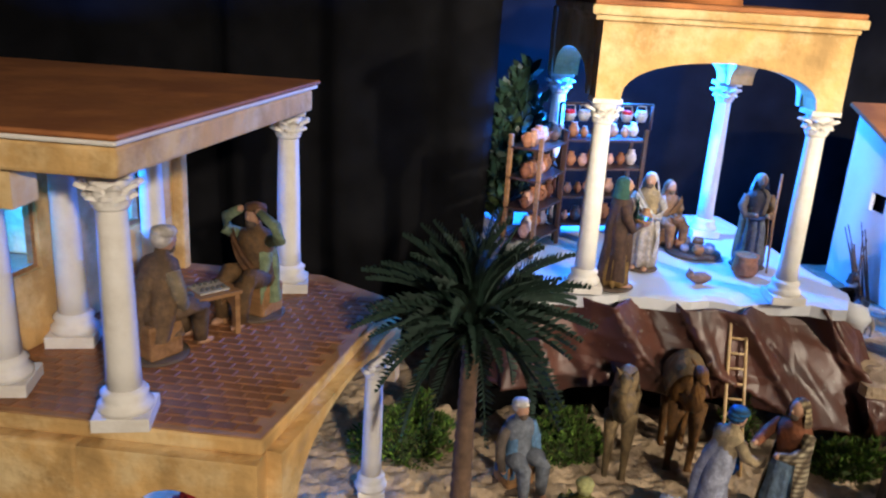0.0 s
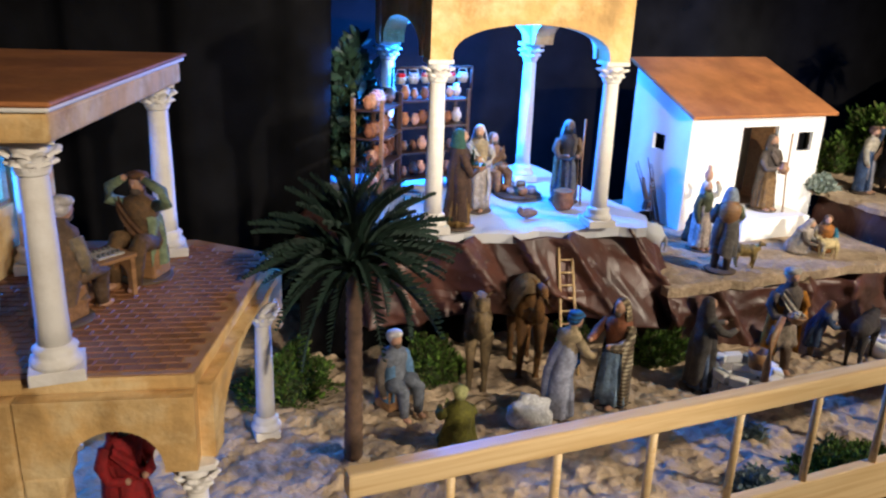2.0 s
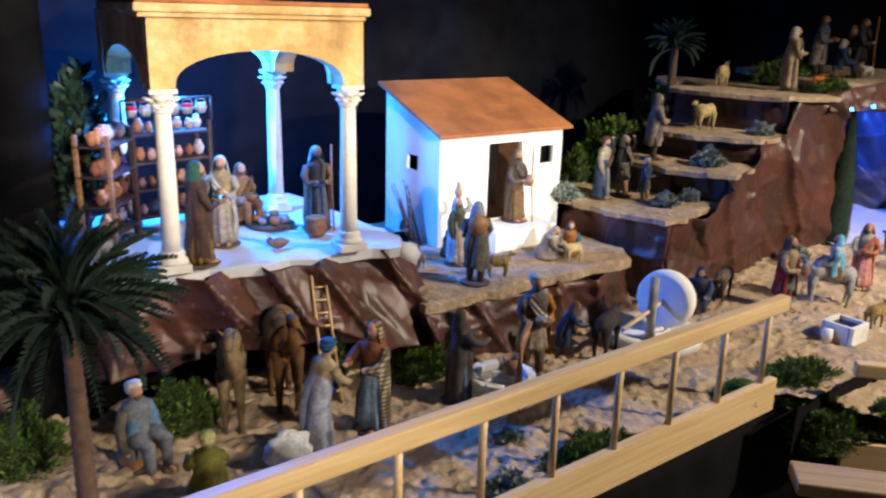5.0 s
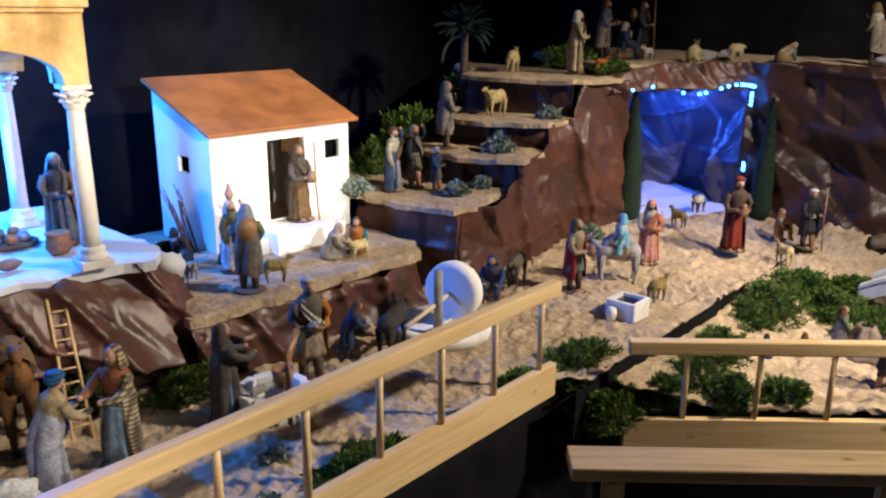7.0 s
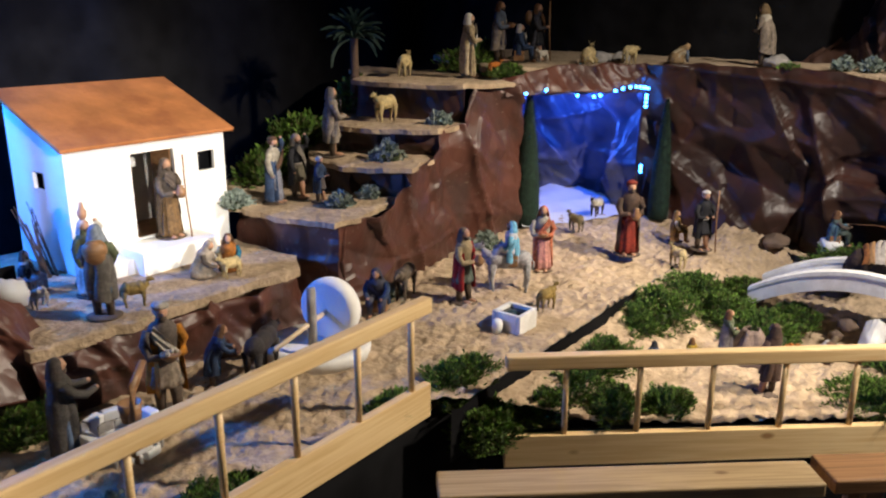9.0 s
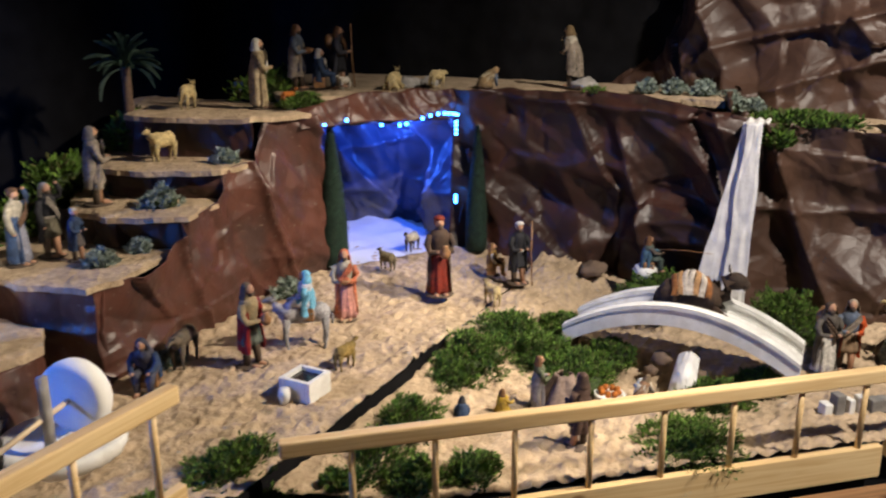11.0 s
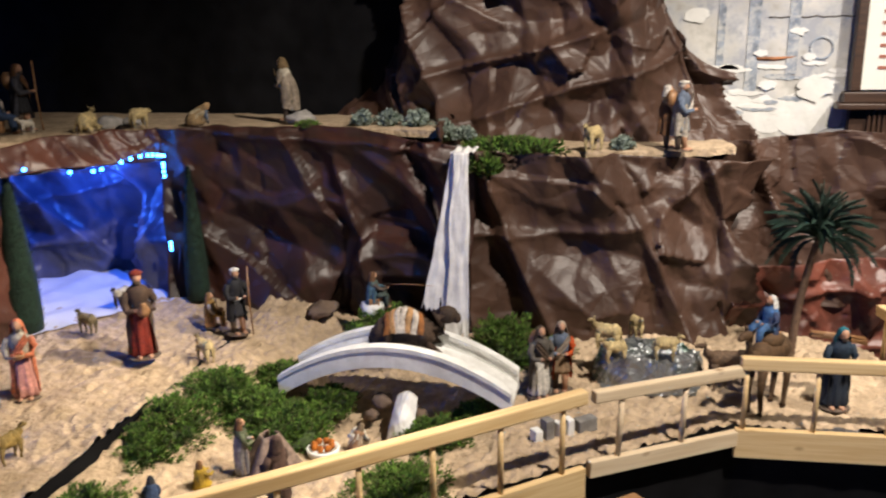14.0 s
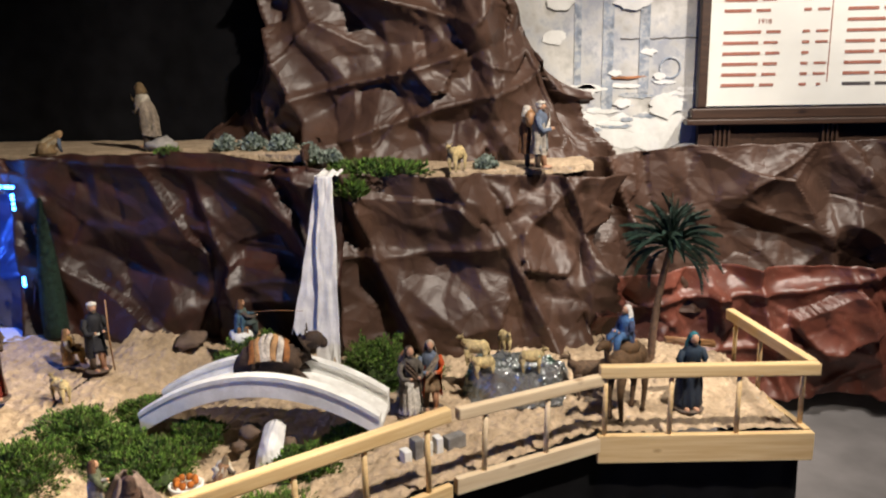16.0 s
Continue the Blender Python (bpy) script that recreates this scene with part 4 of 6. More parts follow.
ob.parent, ob.location, ob.rotation_euler = plq, (0.26, -0.0165, 0.411), (radians(90), 0, 0)
b = Build()
b.box((0.575, -0.0165, 0.78), (0.004, 0.003, 1.3))
b.make("dividing_line", RED, plq)

# worn mural stripes on the wall
GREYBLUE = material("faded_blue_paint", (0.22, 0.25, 0.30), 0.9, 0.4, 20, 0.2, 60, second=(0.42, 0.42, 0.42), patch=22)
for y, w, z0, z1 in ((-1.17, 0.035, 1.45, 2.6), (-1.32, 0.055, 1.42, 2.6), (-1.50, 0.05, 1.5, 2.6)):
    b = Build()
    b.box((5.368, y, (z0 + z1) / 2), (0.006, w, z1 - z0))
    tagged(b.make("wall_stripe", GREYBLUE), "faded grey-blue painted stripe", "painted stripe", kind="structure")
b = Build()
b.tube([(5.368, -1.63 + 0.05 * math.cos(i * math.pi / 16), 1.62 + 0.05 * math.sin(i * math.pi / 16)) for i in range(33)], 0.006, 6)
tagged(b.make("wall_ring", GREYBLUE), "faded painted ring on the wall", "painted ring", kind="structure")
PATCH = material("bare_white_plaster", (0.62, 0.61, 0.59), 0.9, 0.1, 12, 0.5, 50)
random.seed(3)
for k, (y, z, s) in enumerate(((-1.25, 1.36, 0.1), (-1.42, 1.31, 0.16), (-1.60, 1.30, 0.17), (-1.12, 1.5, 0.08), (-1.22, 1.52, 0.05), (-1.05, 1.78, 0.06), (-1.52, 1.70, 0.035), (-1.58, 1.58, 0.03), (-1.36, 1.6, 0.03), (-1.40, 1.45, 0.04), (-1.62, 1.43, 0.09), (-1.08, 1.95, 0.07), (-1.44, 1.95, 0.09))):
    b = Build()
    ns = 26
    ring = [(5.3685 - 0.0012 * k, y + s * (1 + 0.5 * noise.noise(Vector((math.cos(2 * math.pi * i / ns) * 2, math.sin(2 * math.pi * i / ns) * 2, y * 7)))) * math.cos(2 * math.pi * i / ns), z + 0.55 * s * (1 + 0.6 * noise.noise(Vector((math.cos(2 * math.pi * i / ns) * 2, math.sin(2 * math.pi * i / ns) * 2, y * 9)))) * math.sin(2 * math.pi * i / ns)) for i in range(ns)]
    b.add(ring + [(5.372, p[1], p[2]) for p in ring], [tuple(range(ns)), *[(i, (i + 1) % ns, ns + (i + 1) % ns, ns + i) for i in range(ns)]], 0, False)
    tagged(b.make("plaster_patch", PATCH), "bare white plaster where paint has flaked", "plaster patch", kind="structure")
for k in range(22):
    y, z, w = random.uniform(-1.72, -1.2), 1.29 + 0.27 * random.random(), random.uniform(0.03, 0.09)
    b = Build()
    rim = [(5.3675 - 0.0002 * k, y + w * math.cos(q * math.pi / 10) * (1 + 0.4 * noise.noise(Vector((q * 0.9, k, 1)))), z + 0.011 * math.sin(q * math.pi / 10) * (1 + 0.8 * noise.noise(Vector((q * 0.9, k, 5))))) for q in range(20)]
    b.add(rim + [(5.3715, p[1], p[2]) for p in rim], [tuple(range(20)), *[(q, (q + 1) % 20, 20 + (q + 1) % 20, 20 + q) for q in range(20)]], 0, False)
    tagged(b.make("plaster_patch", PATCH if k % 3 else GREYBLUE), "thin flake of plaster left on the worn wall", "plaster patch", kind="structure")
RUST = material("rust_streak", (0.3, 0.13, 0.06), 0.9, 0.3, 20, 0.2, 60)
b = Build()
b.tube([(5.368, -1.34, 1.575), (5.367, -1.43, 1.573), (5.368, -1.52, 1.582)], [0.008, 0.009, 0.003], 6)
tagged(b.make("wall_stain", RUST), "rust-brown streak on the worn wall", "stain", kind="structure")
CRACK = material("crack_dark", (0.12, 0.11, 0.1), 0.95, 0.2, 20, 0.1, 60)
b = Build()
b.tube([(5.369, lerp(-1.38, -1.76, i / 14), 1.765 + 0.012 * noise.noise(Vector((i * 0.7, 3, 1)))) for i in range(15)], 0.0035, 5)
tagged(b.make("wall_crack", CRACK), "thin dark crack across the plaster", "crack", kind="structure")

# ---------------------------------------------------------------- figurines
CLOTH = {}


def cloth(rgb, pattern=None):
    """Painted cloth; pattern: None, "stripe" or "check" in a darker tone."""
    if (rgb, pattern) not in CLOTH:
        m = sum(rgb) / 3
        rich = tuple(max(0.005, min(0.75, 0.95 * (m + 1.6 * (c - m)))) for c in rgb)
        mat = material("cloth", rich, 0.8, 0.3, 90, 0.7, 160, second=tuple(c * 0.6 for c in rich), patch=26)
        if pattern:
            t = mat.node_tree
            b = t.nodes["Principled BSDF"]
            co = t.nodes.new("ShaderNodeTexCoord")
            out = b.inputs["Base Color"].links[0].from_socket
            for axis in ("Z", "X")[:2 if pattern == "check" else 1]:
                w = t.nodes.new("ShaderNodeTexWave")
                w.bands_direction = axis
                w.inputs["Scale"].default_value, w.inputs["Distortion"].default_value = 28, 0.6
                t.links.new(co.outputs["Object"], w.inputs["Vector"])
                mix = t.nodes.new("ShaderNodeMix")
                mix.data_type, mix.blend_type = "RGBA", "MULTIPLY"
                t.links.new(w.outputs["Fac"], mix.inputs["Factor"])
                t.links.new(out, mix.inputs["A"])
                mix.inputs["B"].default_value = (0.3, 0.25, 0.22, 1)
                out = mix.outputs["Result"]
            t.links.new(out, b.inputs["Base Color"])
        CLOTH[(rgb, pattern)] = mat
    return CLOTH[(rgb, pattern)]


SKIN = material("painted_clay", (0.42, 0.23, 0.14), 0.6, 0.2, 40, 0.1, 90)
BASE = material("base_earth", (0.10, 0.07, 0.05), 0.9, 0.3, 40, 0.6, 120)
BROWN, DKBROWN, GREY, WHITE, TAN, OLIVE = (0.12, 0.07, 0.045), (0.055, 0.035, 0.028), (0.24, 0.23, 0.23), (0.62, 0.6, 0.56), (0.33, 0.25, 0.16), (0.09, 0.085, 0.02)
NAVY, BLUE, LTBLUE, RED_, GOLD, PINK, BLACKC, TEAL = (0.035, 0.05, 0.09), (0.09, 0.14, 0.24), (0.25, 0.42, 0.55), (0.2, 0.03, 0.025), (0.38, 0.19, 0.03), (0.48, 0.22, 0.16), (0.014, 0.014, 0.017), (0.02, 0.09, 0.11)


def figurine(at, yaw, h, robe, cloak, head, label, stance="stand", staff=False, load=None, lean=0.0, arms="front", base=True, hat=0.0, seed=0, pattern=None):
    """A clothed statuette, one mesh. It looks towards -y before it is turned by yaw."""
    b = Build()
    rnd = random.Random(seed + int(h * 1000) + int(abs(at[0]) * 77))
    ph = rnd.uniform(0, 6)
    open_, open_2 = rnd.uniform(20, 66), rnd.uniform(20, 66)
    short = stance == "stand" and robe[0] + robe[1] + robe[2] < 0.75 and rnd.random() < 0.55

    def folds(amount):
        return lambda a, z: 1 + amount * max(0.15, 1 - z * 1.5) * 2.2 * (abs(math.sin(4.5 * a + ph + 2 * z)) - 0.6) + 0.4 * amount * math.sin(13 * a + 2 * ph + 9 * z)
    tunic = rnd.choice(((0.30, 0.25, 0.18), (0.10, 0.085, 0.075), (0.19, 0.09, 0.06), (0.14, 0.16, 0.2), (0.4, 0.37, 0.32), (0.1, 0.11, 0.075)))
    if sum(cloak) < 0.2 or rnd.random() < 0.35:
        tunic = cloak
    low = 0.0
    if stance == "stand":
        hem = 0.27 if short else 0.03
        b.lathe([(0.125, hem), (0.135, hem + 0.04), (0.124, hem * 0.5 + 0.2), (0.110, 0.42), (0.088, 0.53)], 40, 0, squash=0.78, wave=folds(0.2))
        b.lathe([(0.088, 0.525), (0.1, 0.6), (0.112, 0.68), (0.118, 0.75), (0.09, 0.80), (0.045, 0.83), (0.04, 0.86)], 28, 6, squash=0.78, wave=folds(0.07))
        b.lathe([(0.095, 0.515), (0.1, 0.525), (0.1, 0.54), (0.093, 0.55)], 20, 2, squash=0.8)
        if short:
            for s in (-1, 1):
                b.tube([(s * 0.05, 0.0, 0.36), (s * 0.058, -0.02 * s, 0.2), (s * 0.06, -0.01 - 0.03 * s, 0.02)], [0.062, 0.048, 0.034], 9, 3 if s > 0 and rnd.random() < 0.6 else 5)
        for s in (-1, 1):
            b.ball((s * 0.055, -0.095, 0.022), (0.032, 0.06, 0.024), 3, n=8)
    elif stance == "seat":
        low = -0.24
        b.lathe([(0.13, 0.22), (0.14, 0.27), (0.118, 0.34), (0.112, 0.42), (0.12, 0.5), (0.10, 0.56), (0.045, 0.59), (0.04, 0.62)], 22, 0, squash=0.82, wave=folds(0.06))
        for s in (-1, 1):
            b.tube([(s * 0.065, -0.02, 0.27), (s * 0.085, -0.15, 0.30), (s * 0.085, -0.215, 0.27), (s * 0.08, -0.225, 0.14), (s * 0.075, -0.23, 0.04)], [0.07, 0.068, 0.06, 0.045, 0.036], 10, 0)
            b.ball((s * 0.075, -0.262, 0.024), (0.03, 0.058, 0.024), 3, n=8)
        b.box((0, 0.01, 0.12), (0.24, 0.2, 0.2), 4, bevel=0.02)
    else:
        low = -0.34
        b.lathe([(0.17, 0.02), (0.175, 0.07), (0.15, 0.16), (0.122, 0.25), (0.12, 0.33), (0.125, 0.40), (0.10, 0.46), (0.045, 0.49), (0.04, 0.52)], 22, 0, squash=1.05, wave=folds(0.09))
        b.ball((0, -0.13, 0.055), (0.13, 0.10, 0.055), 0, n=12)
    sh = 0.755 + low

    # cloak over the back, open in front
    def cape(u, v):
        a = math.radians(lerp(-open_, 180 + open_2, u))
        z = lerp(0.80 + low, (0.2 if short else 0.07) if stance == "stand" else 0.12, v) + 0.05 * v * noise.noise(Vector((4 * u, ph, 1)))
        r = lerp(0.066, 0.118, min(1, v * 3.2)) + 0.02 * v + 0.018 * v * noise.noise(Vector((3 * u, 2 * v, ph)))
        r *= 1 + 0.34 * (abs(math.sin(u * 11 + ph + 1.2 * v + 1.6 * noise.noise(Vector((u * 4, v * 2, ph))))) - 0.6) * min(1, v * 1.7)
        r += 0.02 * v * (abs(u - 0.5) * 2) ** 6
        return (r * math.cos(a), r * 0.86 * math.sin(a) + 0.01, z)
    b.sheet(cape, 90, 16, 1)
    # shawl across one shoulder
    sl = rnd.choice((-1, 1))
    if rnd.random() < 0.6:
        b.sheet(lambda u, v: (sl * lerp(0.1, -0.085, v) + sl * 0.03 * (u - 0.5), -0.098 - 0.01 * math.sin(u * 12 + 5 * v) - 0.02 * math.sin(math.pi * v), 0.79 + low - 0.27 * v - 0.09 * (u - 0.5)), 8, 10, 2)
    # arms
    for s in (-1, 1):
        if arms == "front":
            q = [(s * 0.105, 0.0, sh), (s * 0.15, -0.02, sh - 0.11), (s * 0.125, -0.075, sh - 0.2), (s * 0.055, -0.165, sh - 0.17)]
        elif arms == "up" and (s == 1 or staff is None):
            q = [(s * 0.105, 0.0, sh), (s * 0.19, -0.03, sh + 0.02), (s * 0.19, -0.05, sh + 0.1), (s * 0.12, -0.06, sh + 0.2)]
        elif arms == "head":
            q = [(s * 0.105, 0.0, sh), (s * 0.2, -0.03, sh + 0.03), (s * 0.185, -0.04, sh + 0.12), (s * 0.07, -0.05, sh + 0.19)]
        elif arms == "out":
            q = [(s * 0.105, 0.0, sh), (s * 0.15, -0.06, sh - 0.08), (s * 0.13, -0.16, sh - 0.12), (s * 0.09, -0.25, sh - 0.10)]
        else:
            q = [(s * 0.105, 0.0, sh), (s * 0.155, 0.0, sh - 0.12), (s * 0.16, -0.03, sh - 0.25), (s * 0.15, -0.06, sh - 0.33)]
        b.tube(q, [0.044, 0.042, 0.036, 0.026], 9, 6 if s < 0 else 1)
        b.ball(q[-1], (0.023, 0.027, 0.023), 3, n=8)
    # head
    hz = 0.905 + low
    b.ball((0, -0.012, hz), (0.05, 0.058, 0.068), 3, n=14)
    b.ball((0, -0.068, hz - 0.006), (0.012, 0.013, 0.016), 3, n=6)
    b.ball((0, -0.042, hz - 0.045), (0.036, 0.03, 0.035), 5, n=10)
    b.ball((0, 0.012, hz + 0.016), (0.061, 0.062, 0.064), 2, n=14)
    if hat:
        b.lathe([(0.064, 0), (0.07, 0.02), (0.06, 0.04), (0.02, 0.05 + hat)], 14, 2, at=pose(0, 0, hz + 0.03, -6))
    else:
        b.sheet(lambda u, v: ((0.063 + 0.03 * v) * math.cos(math.radians(lerp(-25, 205, u))), (0.063 + 0.025 * v) * math.sin(math.radians(lerp(-25, 205, u))) + 0.008, hz + 0.03 - 0.13 * v), 16, 5, 2)
    b.tube([(0, 0, 0.80 + low), (0, -0.005, hz)], 0.032, 8, 3)
    if staff:
        b.tube([(0.13, -0.20, 0.0), (0.115, -0.17, 0.5), (0.12, -0.16, 1.02)], 0.011, 6, 4)
    if load == "basket":
        b.lathe([(0.04, 0), (0.075, 0.05), (0.08, 0.065), (0.065, 0.06)], 14, 4, at=pose(0, -0.19, sh - 0.2))
        for k in range(7):
            b.ball((0.045 * math.cos(k), -0.19 + 0.045 * math.sin(k * 1.3), sh - 0.13), 0.02, 2, n=6)
    if load == "sack":
        b.ball((0.02, 0.15, sh - 0.02), (0.12, 0.085, 0.13), 4, rough=0.25, seed=seed)
    if load == "jar":
        b.lathe([(0.03, 0), (0.06, 0.04), (0.065, 0.08), (0.03, 0.13), (0.036, 0.15)], 14, 4, at=pose(0.02, -0.2, sh - 0.24))
    if load == "headjar":
        b.lathe([(0.025, 0), (0.05, 0.05), (0.055, 0.1), (0.03, 0.15), (0.02, 0.22)], 14, 3, at=pose(0, 0.0, hz + 0.07))
    if load == "sticks":
        for k in range(14):
            d = 0.03 * math.sin(k * 2.1)
            b.tube([(-0.30, 0.10 + d, sh + 0.1 + 0.03 * math.cos(k * 1.7)), (0.30, 0.10 + d * 1.3, sh + 0.03 * math.cos(k * 2.7))], 0.009, 5, 4)
    if lean:
        piv = 0.42 + low * 0.8
        for i, v in enumerate(b.v):
            k = smooth(piv - 0.1, piv + 0.15, v[2])
            if k:
                a = radians(lean) * k
                y, z = v[1], v[2] - piv
                b.v[i] = (v[0], y * math.cos(a) - z * math.sin(a), piv + y * math.sin(a) + z * math.cos(a))
    if base:
        b.lathe([(0.17, 0.0), (0.175, 0.008), (0.15, 0.016)], 18, 5)
    b.v = [(x * h * 1.04, y * h * 1.06, z * h) for x, y, z in b.v]
    ob = b.make("figurine", [cloth(robe), cloth(cloak, pattern if pattern == "check" else None), cloth(head, pattern), SKIN, BROWNWOOD, BASE, cloth(tunic)])
    ob.matrix_world = pose(*at, 0, 0, yaw)
    return tagged(ob, label, "figurine")


def beast(at, yaw, size, coat, label, name, legs=0.42, body=(0.40, 0.15, 0.16), neck=0.26, head=(0.105, 0.045, 0.05), ears=0.05, hump=0.0, fluff=0.0, dark=None, lying=False, blanket=None, headdown=0.0, tail=True, striped=False):
    """A four-legged statuette, one mesh; it looks towards +x before it is turned. size: height of the back."""
    b = Build()
    L = 0.03 if lying else legs
    z = L + body[2]
    b.ball((0, 0, z), body, 0, n=18, rough=fluff, seed=len(label))
    b.ball((body[0] * 0.55, 0, z + 0.01), (body[0] * 0.5, body[1] * 1.0, body[2] * 1.02), 0, n=14, rough=fluff, seed=3)
    b.ball((-body[0] * 0.6, 0, z + 0.01), (body[0] * 0.45, body[1] * 1.02, body[2] * 1.02), 0, n=14, rough=fluff, seed=5)
    nx, nz = body[0] * 0.85, z + body[2] * 0.35
    tip = (nx + neck * (0.55 + 0.3 * headdown), 0, nz + neck * (0.85 - 1.3 * headdown))
    mid = (nx + neck * 0.38, 0, nz + neck * (0.3 - 0.4 * headdown)) if not hump else (nx + neck * 0.45, 0, nz - neck * 0.05)
    b.tube([(nx - 0.08, 0, nz - 0.04), mid, tip], [body[2] * 0.75, body[2] * (0.55 if not hump else 0.45), head[1] * 1.15], 10, 0)
    b.ball((tip[0] + head[0] * 0.45, 0, tip[2] - head[2] * (0.2 + headdown)), (head[0], head[1], head[2]), 1, n=12)
    b.ball((tip[0] + head[0] * 1.25, 0, tip[2] - head[2] * (0.55 + headdown)), (head[0] * 0.42, head[1] * 0.7, head[2] * 0.62), 1, n=10)
    for s in (-1, 1):
        b.tube([(tip[0] - 0.01, s * head[1] * 0.8, tip[2] + head[2] * 0.6), (tip[0] - ears * 0.3, s * (head[1] + ears * 0.6), tip[2] + head[2] + ears * 0.6)], [ears * 0.28, ears * 0.1], 6, 1)
        for fx, off in ((body[0] * 0.72, 0.02), (-body[0] * 0.78, -0.02)):
            if lying:
                b.tube([(fx, s * body[1] * 0.8, 0.09), (fx + 0.12, s * body[1] * 1.1, 0.05), (fx - 0.03, s * body[1] * 1.15, 0.03)], [0.06, 0.045, 0.035], 7, 0)
            else:
                b.tube([(fx, s * body[1] * 0.6, z - body[2] * 0.3), (fx + off, s * body[1] * 0.62, L * 0.55), (fx - off * 0.5, s * body[1] * 0.62, 0.03), (fx + 0.012, s * body[1] * 0.62, 0.0)], [body[2] * 0.5, 0.036, 0.026, 0.036], 7, 1)
    if hump:
        b.ball((-0.03, 0, z + body[2] * 0.95), (0.17, 0.10, hump), 0, n=14, rough=0.1)
    wrap = 1.0 if lying else 1.5
    if blanket and striped:
        for q, slot in enumerate((4, 2, 3, 3, 2, 3, 4)):
            b.sheet(lambda u, v: (lerp(-0.2, 0.2, (q + u) / 7) + 0.012 * math.sin(v * 9 + q), (body[1] + 0.035) * math.sin(lerp(-1.25, 1.25, v)) * 1.1, z - 0.03 + (body[2] + 0.03 + hump * 1.4 * math.sin(math.pi * (0.1 + 0.8 * (q + u) / 7))) * math.cos(lerp(-1.25, 1.25, v)) + 0.012 * abs(math.sin(u * 3.14)) + 0.008 * noise.noise(Vector((q + u, v * 9, 4)))), 4, 20, slot)
    elif blanket:
        b.sheet(lambda u, v: ((lerp(-0.2, 0.2, u)), (body[1] + 0.03) * math.sin(lerp(-wrap, wrap, v)) * 1.06, z - 0.02 + (body[2] + 0.03 + hump * 1.15 * math.sin(math.pi * (0.1 + 0.8 * u))) * math.cos(lerp(-wrap, wrap, v)) + 0.006 * math.sin(u * 30)), 20, 14, 2)
    if tail:
        b.tube([(-body[0] * 0.98, 0, z + 0.05), (-body[0] * 1.12, 0, z - 0.05), (-body[0] * 1.1, 0, z - 0.2)], [0.03, 0.02, 0.024], 6, 0)
    k = size / (z + body[2])
    b.v = [(x * k, y * k, q * k) for x, y, q in b.v]
    mats = [cloth(coat), cloth(dark or tuple(c * 0.8 for c in coat)), cloth(blanket or coat)]
    if striped:
        mats += [cloth((0.42, 0.39, 0.36)), cloth((0.2, 0.10, 0.055))]
    ob = b.make(name, mats)
    ob.matrix_world = pose(*at, 0, 0, yaw)
    return tagged(ob, label, name.replace("_", " "))


CREAM = (0.5, 0.42, 0.28)


def sheep(at, yaw, label, coat=CREAM, size=0.075, **k):
    return beast(at, yaw, size, coat, label, "sheep_figurine", legs=0.3, body=(0.30, 0.15, 0.17), neck=0.2, head=(0.095, 0.055, 0.06), ears=0.05, fluff=0.22, **k)


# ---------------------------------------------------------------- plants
# dark core of the tufts: shade between the blades, put into the colour
SHADE_MOUND = material("tuft_core_shade", (0.03, 0.05, 0.012), 0.95, 0.5, 60, 1.0, 120)


def tuft(name, at, radii, mats, n, blade, label, category="bush", seed=0, lift=0.5, width=0.3):
    """A low cushion of many small blades over an uneven mound, coloured dark as inner shade; one mesh."""
    rnd = random.Random(seed + 11)
    b = Build()
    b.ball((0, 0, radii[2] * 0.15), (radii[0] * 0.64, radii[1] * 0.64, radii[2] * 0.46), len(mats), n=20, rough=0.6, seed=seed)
    vs, fs, ms = [], [], []
    for i in range(n):
        a, q = rnd.uniform(0, 2 * math.pi), rnd.uniform(0.0, 1.0) ** 1.1
        d = Vector((math.cos(a) * math.cos(q * 1.5), math.sin(a) * math.cos(q * 1.5), math.sin(q * 1.5)))
        k = 0.84 + 0.42 * noise.noise(d * 2.4 + Vector((seed * 1.3, 0, 0))) + 0.25 * noise.noise(d * 6 + Vector((0, seed, 0))) + rnd.uniform(-0.16, 0.08)
        p = Vector((d.x * radii[0] * k, d.y * radii[1] * k, max(0.0, d.z * radii[2] * k)))
        up = (d * (1 - lift) + Vector((rnd.uniform(-1, 1), rnd.uniform(-1, 1), rnd.uniform(0.1, 1.0))) * lift).normalized()
        side = up.cross(Vector((rnd.uniform(-1, 1), rnd.uniform(-1, 1), rnd.uniform(-1, 1)))).normalized()
        L = blade * rnd.uniform(0.6, 1.4)
        c = len(vs)
        vs += [p - side * L * width * 0.4, p + side * L * width * 0.4, p + up * L * 0.6 + side * L * width * 0.5, p + up * L, p + up * L * 0.55 - side * L * width * 0.5]
        fs.append((c, c + 1, c + 2, c + 3, c + 4))
    k0 = len(b.v)
    b.v += [tuple(v) for v in vs]
    b.f += [tuple(k0 + i for i in f) for f in fs]
    b.m += [rnd.randrange(len(mats)) for _ in fs]
    b.s += [False] * len(fs)
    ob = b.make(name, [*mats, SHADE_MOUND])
    ob.location = at
    return tagged(ob, label, category)


MOSS_LIGHT = material("moss_light", (0.13, 0.24, 0.03), 0.9, 0.4, 60, 0.3, 150)
MOSS_BROWN = material("moss_brown", (0.07, 0.075, 0.02), 0.9, 0.4, 60, 0.3, 150)
SAGE_DARK = material("lichen_shade", (0.14, 0.18, 0.15), 0.95, 0.3, 60, 0.3, 150)


def moss(x, y, z, rx, ry, rz, label, seed, n=6500, blade=0.013):
    return tuft("moss_clump", (x, y, z), (rx, ry, rz), [MOSS, MOSS_LIGHT, MOSS, MOSS_BROWN], n, blade, label, "moss", seed)


